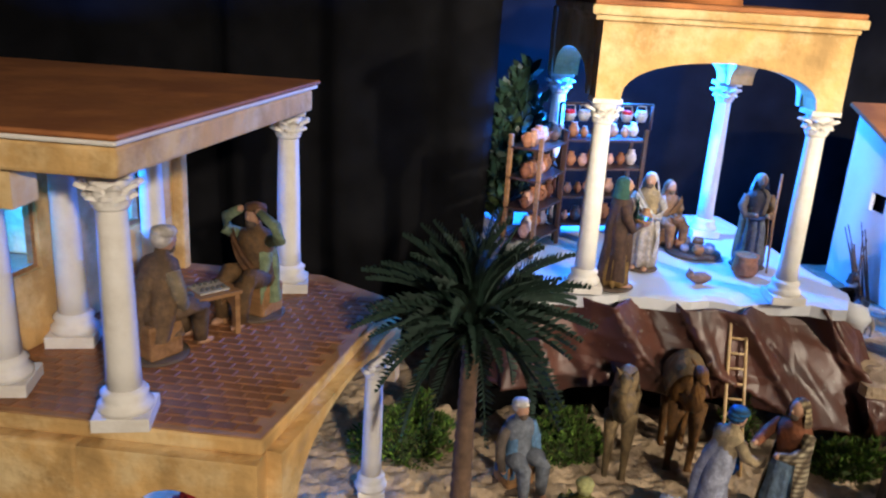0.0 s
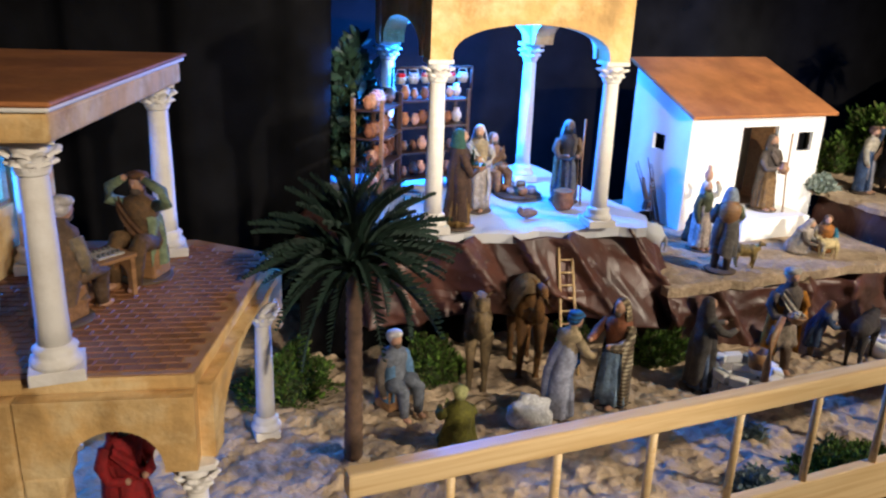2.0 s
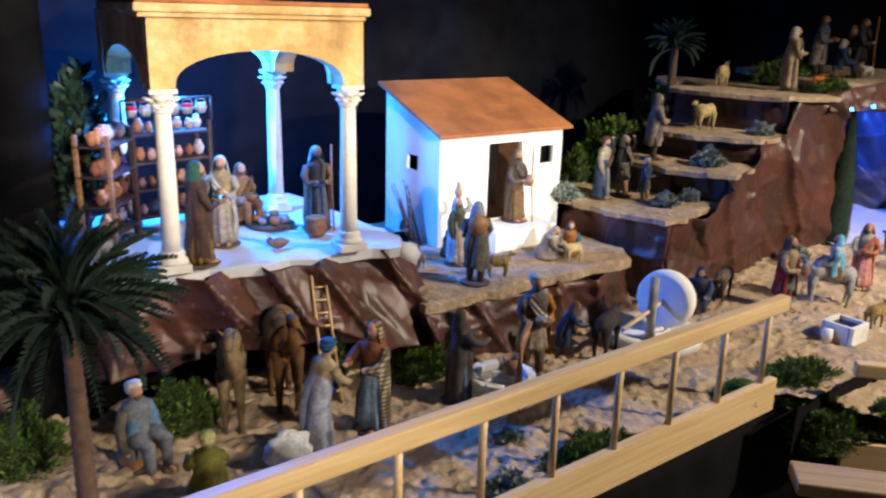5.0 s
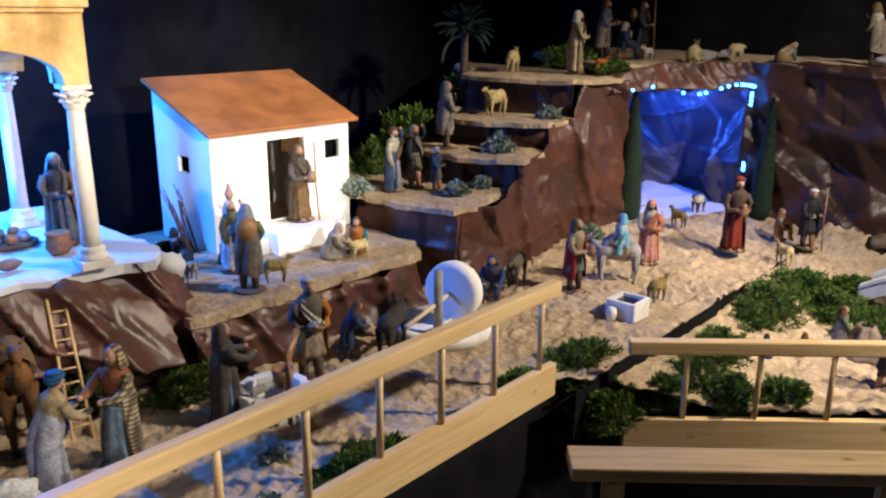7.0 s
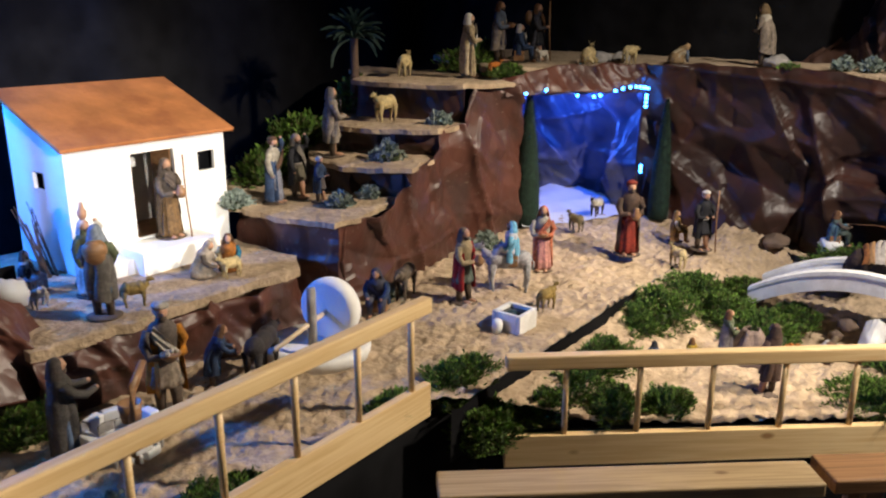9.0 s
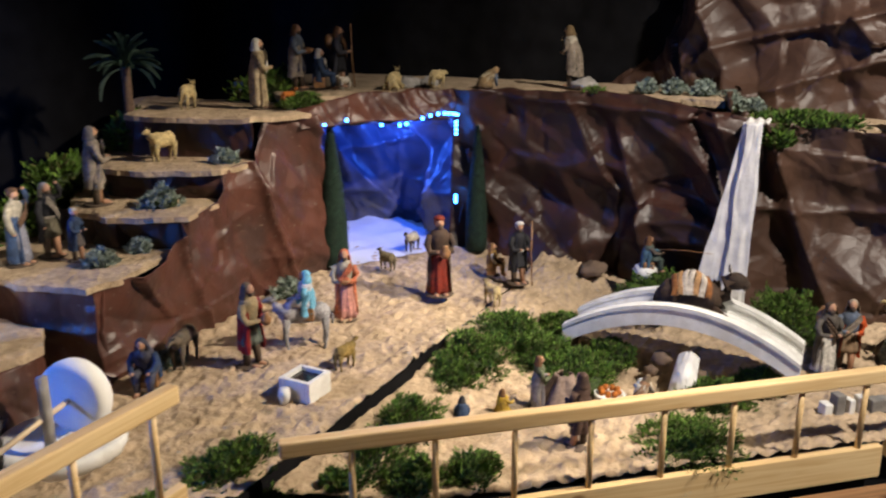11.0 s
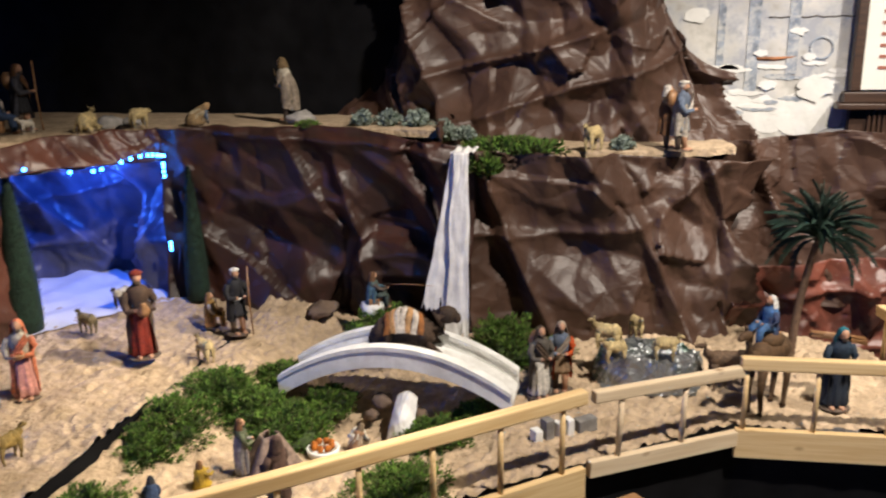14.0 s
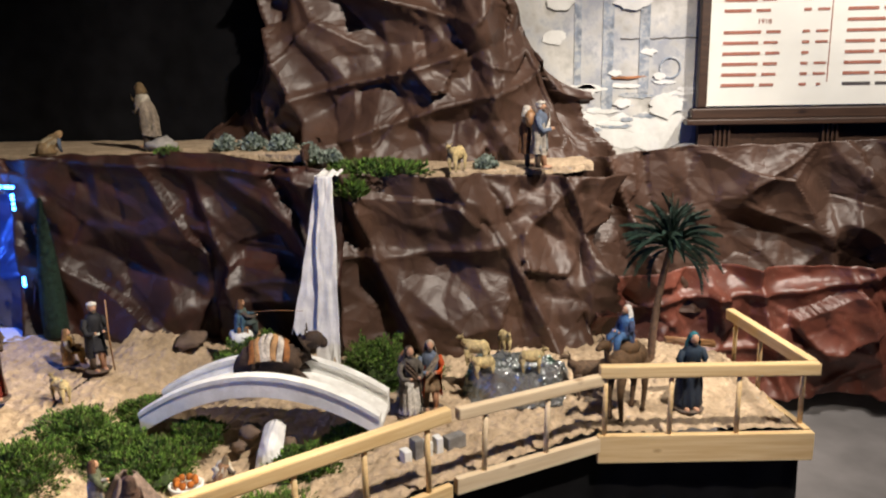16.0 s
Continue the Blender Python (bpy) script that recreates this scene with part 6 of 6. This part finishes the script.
            tagged(b.make("pot", cloth(col), at=pose(*p, 0, 0, random.uniform(0, 360))), "small clay pot or jug on the rack", "pot", "pots on the racks")
random.seed(4)
for k in range(6):
    p = pose(0.70, 2.26, PZ, 0, 0, 5) @ Vector((0.02 + 0.045 * k, 0.02, 0.36))
    b = Build()
    b.lathe([(0.012, 0), (0.02, 0.02), (0.018, 0.022)], 12)
    b.tube([(-0.018, 0, 0.02), (-0.012, 0, 0.045), (0.012, 0, 0.045), (0.018, 0, 0.02)], 0.002, 5)
    for q in range(6):
        b.ball((0.01 * math.cos(q), 0.01 * math.sin(q), 0.025), 0.008, 1, n=6)
    tagged(b.make("basket", [cloth((0.5, 0.45, 0.38)), cloth(((0.5, 0.04, 0.06), (0.5, 0.45, 0.4))[k % 2])], at=pose(*p)), "little basket with flowers hung on the rack", "basket", "baskets on the rack")
b = Build()
b.tube([(-0.01, 0.02, 0.41), (0.28, 0.02, 0.41)], 0.004, 6, at=pose(0.70, 2.26, PZ, 0, 0, 5))
b.tube([(-0.01, 0.02, 0.335), (-0.01, 0.02, 0.41)], 0.004, 6, at=pose(0.70, 2.26, PZ, 0, 0, 5))
b.tube([(0.28, 0.02, 0.335), (0.28, 0.02, 0.41)], 0.004, 6, at=pose(0.70, 2.26, PZ, 0, 0, 5))
tagged(b.make("hanging_bar", DARKWOOD), "dark bar that carries the baskets", "bar")

# balcony figures and table
BZT = BZ + 0.0
p = plan(0.325, 0.235)
F((p.x, p.y, BZT), 135, 0.32, (0.12, 0.085, 0.06), (0.13, 0.09, 0.06), (0.6, 0.56, 0.5), "seated figurine in brown coat and white cap", "seat", lean=10, seed=30, hat=0.004)
p = plan(0.25, 0.46)
F((p.x, p.y, BZT), -35, 0.315, (0.10, 0.065, 0.04), (0.17, 0.20, 0.14), (0.09, 0.05, 0.03), "seated figurine clutching its head with both arms", "seat", arms="head", seed=31, hat=0.003)
p = plan(0.285, 0.345)
tb = thing("table", (p.x, p.y, BZT, 0, 0, 35), "small brown wooden gaming table", "table")
b = Build()
b.box((0, 0, 0.085), (0.10, 0.075, 0.008), bevel=0.002)
b.make("tabletop", BROWNWOOD, tb)
for s in (-1, 1):
    b = Build()
    arch_panel(b, 0.07, 0.03, 0.06, 0.08, 0.01, 0.014, 0.014, pose(s * 0.04, -0.035, 0, 0, 0, 90), z_foot=0.0)
    b.make("leg", BROWNWOOD, tb)
b = Build()
b.box((0, 0, 0.0925), (0.06, 0.05, 0.004))
for k in range(10):
    b.ball((-0.022 + 0.011 * (k % 5), -0.015 + 0.03 * (k // 5), 0.097), 0.004, 1, n=6)
tagged(b.make("game_board", [cloth((0.45, 0.43, 0.4)), cloth((0.1, 0.1, 0.1))], at=pose(p.x, p.y, BZT, 0, 0, 35)), "pale game board with little pieces", "game board")
p = plan(0.20, 0.14)
F((p.x, p.y, 0.502), 20, 0.30, RED_, (0.2, 0.03, 0.02), RED_, "red-robed figurine under the arches", seed=32)

# ---------------------------------------------------------------- holy family group and cave
F((2.84, 1.295, 0.502), 0, 0.30, (0.1, 0.11, 0.1), RED_, (0.12, 0.10, 0.08), "bearded figurine in red mantle", arms="front", load="jar", seed=40)
beast((3.05, 1.225, 0.502), 130, 0.165, (0.38, 0.37, 0.38), "pale grey donkey carrying a rider", "donkey_figurine")
F((3.055, 1.22, 0.605), -150, 0.25, (0.55, 0.55, 0.58), LTBLUE, LTBLUE, "seated figurine in white dress and light blue veil", "seat", base=False, seed=41)
F((3.33, 1.235, 0.515), -60, 0.285, (0.5, 0.3, 0.27), PINK, PINK, "figurine in pink cloak", load="basket", seed=42)
wb = thing("stone_basin", (2.735, 1.0, 0.503), "small white square stone basin", "basin")
for k, (x, y, sx, sy) in enumerate(((0, -0.05, 0.115, 0.015), (0, 0.05, 0.115, 0.015), (-0.05, 0, 0.015, 0.083), (0.05, 0, 0.015, 0.083))):
    b = Build()
    b.box((x, y, 0.035), (sx, sy, 0.07), bevel=0.003)
    b.make("side", WHITESTONE, wb)
b = Build()
b.box((0, 0, 0.055), (0.085, 0.085, 0.004))
b.make("water", material("dark_water", (0.012, 0.012, 0.014), 0.12, 0.1, 5, 0.0), wb)
sheep((2.96, 1.0, 0.502), -10, "tan goat beside the stone basin", (0.25, 0.19, 0.10), 0.085)
b = Build()
b.lathe([(0.016, 0), (0.02, 0.03), (0.016, 0.05), (0.0, 0.05)], 12)
tagged(b.make("bucket", WHITESTONE, at=pose(2.655, 1.02, 0.503)), "small white bucket beside the basin", "bucket")
F((3.67, 1.0, 0.548), -50, 0.335, (0.16, 0.04, 0.03), (0.06, 0.04, 0.03), (0.15, 0.04, 0.03), "figurine in dark red robe and turban", arms="front", load="jar", seed=43, hat=0.012)
F((4.02, 0.79, 0.525), -40, 0.28, BLACKC, BLACKC, (0.6, 0.58, 0.55), "black-cloaked figurine with white turban and staff", staff=True, seed=44, hat=0.006)
F((4.06, 0.93, 0.53), 20, 0.20, (0.25, 0.17, 0.09), (0.16, 0.11, 0.07), (0.2, 0.13, 0.08), "small brown seated figurine with baskets", "seat", load="basket", seed=45)
sheep((3.76, 0.80, 0.505), 60, "cream dog sitting at the moss edge", CREAM, 0.085)
sheep((3.80, 1.32, 0.57), 75, "tan sheep before the cave", (0.2, 0.17, 0.12), 0.08)
sheep((4.10, 1.36, 0.58), 175, "white sheep with dark face in the cave", (0.55, 0.52, 0.46), 0.085, dark=(0.05, 0.04, 0.04))
random.seed(12)
LED_BULB = Build()
LED_BULB.ball((0, 0, 0), 0.0085, 0, n=10)
lights = thing("light_string", (0, 0, 0), "string of glowing blue LED lights round the cave", "light string")
first = None
spots = [(3.70 + 0.62 * t, 1.585 - 0.36 * t, 1.195 + 0.02 * math.sin(9 * t)) for t in (0.0, 0.03, 0.18, 0.42, 0.55, 0.60, 0.72, 0.78, 0.84, 0.89, 0.92, 0.95, 0.97, 0.99)] + [(4.315, 1.235, z) for z in (1.17, 1.155, 1.135, 1.115, 0.80, 0.785, 0.815)]
for q in spots:
    if first is None:
        first = LED_BULB.make("bulb", LED, lights)
        o = first
    else:
        o = new("bulb", first.data)
        o.parent = lights
    o.location = q
b = Build()
b.tube(spots[:14], 0.0015, 5)
b.make("wire", INK, lights)

# ---------------------------------------------------------------- bridge, stream, right-hand side
bridge = thing("bridge", (3.76, 0.04, 0.44), "white arched toy bridge with two parapets", "bridge")


def arch_strip(x0, x1, z_lo, z_hi, half, rise, name, n=26):
    b = Build()
    prof = [(half * (2 * i / n - 1)) for i in range(n + 1)]
    f = lambda y: rise * (1 - (y / half) ** 2)
    vs = []
    for y in prof:
        vs += [(x0, y, f(y) + z_lo), (x1, y, f(y) + z_lo), (x1, y, f(y) + z_hi), (x0, y, f(y) + z_hi)]
    fs = []
    for i in range(n):
        k = 4 * i
        for a in range(4):
            c = (a + 1) % 4
            fs.append((k + a, k + c, k + 4 + c, k + 4 + a))
    fs += [(0, 1, 2, 3)[::-1], tuple(4 * n + q for q in range(4))]
    b.add(vs, fs, 0, False)
    return b.make(name, WHITESTONE, bridge)


arch_strip(-0.115, -0.085, 0.0, 0.062, 0.42, 0.14, "parapet")
arch_strip(-0.122, -0.078, 0.063, 0.078, 0.42, 0.14, "coping")
arch_strip(-0.0845, 0.0845, 0.012, 0.03, 0.42, 0.14, "deck")
arch_strip(0.085, 0.115, 0.0, 0.062, 0.42, 0.14, "parapet")
arch_strip(0.078, 0.122, 0.063, 0.078, 0.42, 0.14, "coping")
beast((3.77, 0.02, 0.60), -80, 0.115, (0.045, 0.03, 0.022), "brown camel lying on the bridge with striped blanket", "camel_figurine", body=(0.32, 0.15, 0.15), neck=0.2, head=(0.12, 0.085, 0.095), hump=0.09, fluff=0.3, lying=True, blanket=(0.30, 0.2, 0.13), striped=True)
# waterfall of gauze
fall = thing("waterfall", (4.36, -0.07, 0.56), "white gauze hung as a waterfall", "waterfall")
for y0, y1, w0, w1, zb, off, ph in ((0.0, 0.09, 0.05, 0.11, 0.03, -0.010, 0.0), (-0.022, -0.01, 0.06, 0.1, -0.08, -0.035, 4.0)):
    b = Build()

    def strip(u, v):
        fold = 0.001 * math.sin(u * 9 + ph + 5 * noise.noise(Vector((u * 2, v * 3, ph)))) + 0.006 * noise.noise(Vector((u * 2.5, v * 10, ph))) + 0.0012 * noise.noise(Vector((u * 22, v * 40, ph)))
        ragged = 0.05 * noise.noise(Vector((u * 6, ph, 1))) * smooth(0.8, 1, v)
        return (off - 0.05 - 0.05 * v - fold, lerp(y0, y1, v ** 1.2) + (u - 0.5) * lerp(w0, w1, v) + 0.010 * noise.noise(Vector((v * 4, ph, u))), lerp(0.685, zb, v) + ragged)
    b.sheet(strip, 40, 60)
    o = b.make("gauze_strip", GAUZE, fall)
    o.modifiers.new("thickness", "SOLIDIFY").thickness = 0.002
b = Build()
b.sheet(lambda u, v: (0.05 - 0.13 * v, -0.03 + (u - 0.5) * 0.085, 0.69 + 0.006 * math.sin(u * 15) - 0.008 * v), 14, 6)
b.make("gauze_top", GAUZE, fall)
b = Build()
b.sheet(lambda u, v: (3.68 - 0.13 * v - 0.035 * math.sin(math.pi * u) * math.sin(math.pi * v) - 0.008 * noise.noise(Vector((u * 5, v * 5, 3))), -0.01 + (u - 0.5) * (0.075 + 0.02 * v), 0.465 - 0.115 * v ** 1.3 + 0.02 * math.sin(math.pi * u) + 0.006 * noise.noise(Vector((u * 6, v * 4, 7)))), 28, 22)
o = b.make("small_waterfall", GAUZE)
o.modifiers.new("thickness", "SOLIDIFY").thickness = 0.002
tagged(o, "white gauze stream falling below the bridge", "waterfall")
for k, (x, y, r) in enumerate(((3.70, 0.09, 0.035), (3.69, -0.05, 0.03), (3.66, 0.12, 0.025))):
    b = Build()
    b.ball((0, 0, 0), (r, r, r * 0.8), 0, n=14, rough=0.5, seed=k)
    tagged(b.make("stone", SAND_DARK, at=pose(x, y, 0.39 + 0.04 * (k < 1))), "rough brown stone beside the stream", "stone")
F((4.25, 0.28, 0.585), 30, 0.215, (0.09, 0.11, 0.1), (0.1, 0.15, 0.19), BROWN, "seated fisherman figurine with a rod", "seat", arms="out", seed=50)
b = Build()
b.tube([(4.25, 0.24, 0.69), (4.21, 0.12, 0.71), (4.17, 0.0, 0.72)], [0.0025, 0.002, 0.001], 5)
tagged(b.make("fishing_rod", BROWNWOOD), "thin wooden fishing rod over the moss", "rod")
b = Build()
b.ball((0, 0, 0.02), (0.06, 0.05, 0.035), 0, n=14, rough=0.5, seed=9)
tagged(b.make("rock", WHITESTONE, at=pose(4.26, 0.29, 0.56)), "pale rock under the seated fisherman", "rock")
F((3.42, 0.10, 0.378), 60, 0.15, (0.2, 0.13, 0.09), (0.3, 0.25, 0.2), (0.14, 0.11, 0.08), "kneeling figurine washing by the stream", "kneel", lean=25, arms="out", seed=51)
b = Build()
b.lathe([(0.05, 0), (0.055, 0.02), (0.05, 0.025), (0.045, 0.01)], 20)
for k in range(8):
    b.ball((0.03 * math.cos(k * 0.8), 0.03 * math.sin(k * 0.8), 0.03), (0.014, 0.012, 0.012), 1, n=7)
tagged(b.make("basin", [WHITESTONE, cloth((0.3, 0.13, 0.06))], at=pose(3.385, 0.20, 0.378)), "white basin heaped with brown goods", "basin")
b = Build()
b.ball((0, 0, 0.03), (0.035, 0.03, 0.04), 0, n=14, rough=0.6, seed=13)
tagged(b.make("sack", cloth((0.58, 0.55, 0.48)), at=pose(3.44, 0.10, 0.378)), "white bundle of washing", "sack")
b = Build()
b.sheet(lambda u, v: (0.09 * (1 - 0.7 * v) * math.cos(lerp(0.4, 5.9, u)) * (1 + 0.12 * math.sin(u * 30)), 0.09 * (1 - 0.7 * v) * math.sin(lerp(0.4, 5.9, u)) * (1 + 0.12 * math.sin(u * 30)), 0.12 * v), 40, 8)
o = b.make("cloth_tent", cloth((0.2, 0.16, 0.14)), at=pose(3.27, 0.33, 0.375))
o.modifiers.new("thickness", "SOLIDIFY").thickness = 0.003
tagged(o, "small brown cloth tent on the sand", "tent")
F((3.22, 0.40, 0.378), 30, 0.19, (0.2, 0.17, 0.14), GREY, BROWN, "small grey figurine beside the tent", seed=52)
F((3.0, 0.58, 0.378), 120, 0.14, NAVY, NAVY, BLACKC, "small navy figurine lying on the sand", "kneel", lean=20, seed=53)
F((3.12, 0.49, 0.378), 60, 0.14, (0.33, 0.24, 0.09), (0.3, 0.22, 0.09), (0.12, 0.07, 0.04), "small tan figurine kneeling on the sand", "kneel", arms="out", seed=54)
F((3.03, 0.20, 0.378), 160, 0.25, (0.05, 0.035, 0.03), DKBROWN, DKBROWN, "dark brown figurine behind the fence", seed=55)
F((3.94, -0.45, 0.385), -60, 0.28, (0.6, 0.58, 0.55), (0.1, 0.09, 0.08), (0.12, 0.09, 0.07), "figurine in white breeches and orange shawl", arms="front", load="sack", seed=56, pattern='stripe')
F((4.0, -0.52, 0.387), -80, 0.28, (0.2, 0.15, 0.11), (0.42, 0.12, 0.04), (0.3, 0.26, 0.22), "figurine in checked shawl with orange sash", seed=57)
FOIL = paper("painted_foil", (0.32, 0.33, 0.34), (0.03, 0.07, 0.05), 0.3, 0.5, 26.0, (0.5, 0.5, 0.5))
FOIL.node_tree.nodes["Principled BSDF"].inputs["Metallic"].default_value = 0.6
b = Build()


def foil(u, v):
    a = 2 * math.pi * u
    d = Vector((math.cos(a), math.sin(a), 0))
    rim = 1 + 0.3 * creased(d.x * 2.2, d.y * 2.2, 4.4) + 0.12 * creased(d.x * 6, d.y * 6 + v * 5, 2.1)
    k = lerp(1.0, 0.86, v / 0.7) if v < 0.7 else 0.86 * (1 - v) / 0.3
    p = Vector((0.145 * k * rim * d.x, 0.20 * k * rim * d.y, 0))
    top = 0.115 + 0.05 * creased(p.x * 11, p.y * 11, 6.2) + 0.03 * creased(p.x * 28, p.y * 28, 1.2)
    return (p.x, p.y, top * min(1.0, v / 0.7))


b.sheet(foil, 96, 30, smooth=False)
tagged(b.make("foil_rock", FOIL, at=pose(4.16, -0.84, 0.385)), "flat rock of crumpled painted foil", "rock")
for x, y, z, yw, lb, sz in ((4.12, -0.69, 0.52, 80, "cream sheep with raised head on the rock", 0.10), (4.28, -0.80, 0.52, 200, "cream sheep grazing behind the rock", 0.08), (4.06, -0.72, 0.49, 110, "cream lamb at the rock edge", 0.085), (4.06, -0.90, 0.515, -85, "cream sheep standing across the rock", 0.085)):
    sheep((x, y, z), yw, lb, CREAM, sz)
beast((4.12, -1.14, 0.39), 100, 0.15, (0.10, 0.07, 0.05), "small dark woolly donkey behind the rider", "donkey_figurine", fluff=0.15)
beast((3.98, -1.25, 0.385), 138, 0.26, (0.085, 0.055, 0.035), "brown camel ridden by a blue-clad figure", "camel_figurine", legs=0.52, body=(0.3, 0.12, 0.14), neck=0.3, head=(0.11, 0.05, 0.05), hump=0.1)
F((4.0, -1.245, 0.62), -150, 0.245, BLUE, (0.05, 0.06, 0.1), (0.58, 0.57, 0.55), "figurine in blue tunic and white headcloth riding", "seat", base=False, seed=60)
F((4.04, -1.49, 0.385), -80, 0.315, (0.015, 0.02, 0.03), (0.02, 0.03, 0.045), TEAL, "dark-dressed figurine carrying a bundle of sticks", load="sticks", lean=8, seed=61)
random.seed(17)
GREYSTONE = material("cut_grey_stone", (0.2, 0.19, 0.18), 0.85, 0.3, 25, 0.6, 60)
for k, (w, h) in enumerate(((0.03, 0.045), (0.034, 0.075), (0.022, 0.055), (0.026, 0.06), (0.075, 0.05))):
    b = Build()
    b.box((0, 0, h / 2), (w, 0.04, h), bevel=0.005)
    x, y = 3.60 + 0.024 * k + 0.012 * (k == 4), -0.47 - 0.034 * k - 0.02 * (k == 4)
    tagged(b.make("stone_block", GREYSTONE if k in (1, 4) else WHITESTONE, at=pose(x, y, 0.374, 0, 0, -55 + random.uniform(-8, 8))), "small cut stone block on the sand", "stone block", "stone blocks by the stream")

# ---------------------------------------------------------------- hill figures
F((2.545, 2.0, 0.843), 20, 0.265, (0.22, 0.22, 0.25), (0.05, 0.07, 0.12), (0.08, 0.05, 0.035), "waving figurine in navy waistcoat and grey trousers", arms="up", seed=70, hat=0.002)
F((2.66, 1.99, 0.843), 10, 0.265, (0.1, 0.09, 0.07), BLACKC, (0.22, 0.2, 0.18), "dark figurine shading its eyes", arms="up", seed=71)
F((2.665, 1.87, 0.843), 10, 0.185, (0.08, 0.07, 0.07), NAVY, (0.5, 0.48, 0.46), "small figurine in white headscarf", seed=72, hat=0.002)
F((2.905, 2.03, 0.973), 60, 0.295, (0.24, 0.21, 0.18), (0.27, 0.24, 0.21), (0.14, 0.13, 0.13), "standing figurine in long pale grey robe", arms="front", seed=73)
sheep((3.22, 2.0, 1.093), 170, "cream sheep on the middle ledge", CREAM, 0.11)
sheep((3.50, 2.12, 1.263), 20, "cream sheep on the high ledge", CREAM, 0.10)
F((3.66, 1.86, 1.263), 40, 0.30, (0.36, 0.3, 0.22), (0.4, 0.34, 0.26), (0.6, 0.58, 0.54), "shepherd figurine in pale fleece and white hood", arms="front", seed=74)
beast((3.70, 1.74, 1.263), -20, 0.075, (0.33, 0.14, 0.05), "reddish-brown dog standing on the ledge", "dog_figurine", legs=0.45, body=(0.28, 0.1, 0.11), neck=0.18, head=(0.09, 0.05, 0.05))
F((4.02, 1.92, 1.318), 10, 0.30, (0.05, 0.05, 0.07), (0.34, 0.3, 0.26), BROWN, "shepherd figurine in pale fleece vest", arms="front", load="basket", seed=75)
F((4.07, 1.83, 1.318), 30, 0.25, NAVY, NAVY, (0.5, 0.48, 0.46), "seated dark figurine with pale shawl", "seat", seed=76)
F((4.19, 1.80, 1.318), 10, 0.29, BLACKC, (0.05, 0.05, 0.06), BROWN, "dark shepherd figurine with pack", load="sack", staff=True, seed=77)
sheep((4.08, 1.70, 1.318), 160, "white lamb near the shepherds", (0.5, 0.47, 0.42), 0.06)
sheep((4.22, 1.52, 1.318), 15, "cream sheep lying on the cliff top", CREAM, 0.075, lying=True)
sheep((4.36, 1.36, 1.318), -20, "cream sheep grazing on the cliff top", CREAM, 0.085, headdown=0.5)
for k, (x, y, r) in enumerate(((4.42, 1.55, 0.06), (4.5, 1.48, 0.05))):
    b = Build()
    b.ball((0, 0, 0), (r * 1.2, r, r * 0.6), 0, n=16, rough=0.5, seed=k + 4)
    tagged(b.make("rock", STONE, at=pose(x, y, 1.33)), "rough brown rock on the cliff top", "rock")
F((4.50, 1.17, 1.318), 70, 0.21, (0.2, 0.15, 0.1), (0.3, 0.26, 0.2), (0.3, 0.22, 0.15), "figurine bent low over the sand", "kneel", lean=55, arms="out", seed=78)
F((4.72, 0.80, 1.32), 170, 0.30, (0.11, 0.10, 0.08), (0.22, 0.19, 0.16), (0.11, 0.08, 0.05), "stooping shepherd figurine in grey fleece", lean=12, arms="front", seed=79)
b = Build()
b.ball((0, 0, 0.01), (0.09, 0.06, 0.035), 0, n=16, rough=0.5, seed=31)
tagged(b.make("rock", STONE, at=pose(4.66, 0.72, 1.325)), "low brown rock by the shepherd", "rock")
sheep((4.57, -0.60, 1.222), 150, "cream ram with curled horns above the cliff", CREAM, 0.10)
F((4.63, -0.955, 1.22), -20, 0.29, (0.2, 0.2, 0.2), (0.36, 0.33, 0.29), (0.55, 0.52, 0.48), "figurine in pale vest and white cap", arms="front", load="sack", seed=80, hat=0.004)
F((4.70, -0.90, 1.22), 20, 0.27, (0.1, 0.09, 0.08), BROWN, (0.55, 0.52, 0.48), "dark-coated figurine behind the ram", seed=81)
b = Build()
b.ball((0, 0, 0.0), (0.09, 0.06, 0.03), 0, n=14, rough=0.5, seed=35)
tagged(b.make("rock", SAND_DARK, at=pose(4.36, 0.55, 0.53)), "flat dark rock at the cliff foot", "rock")
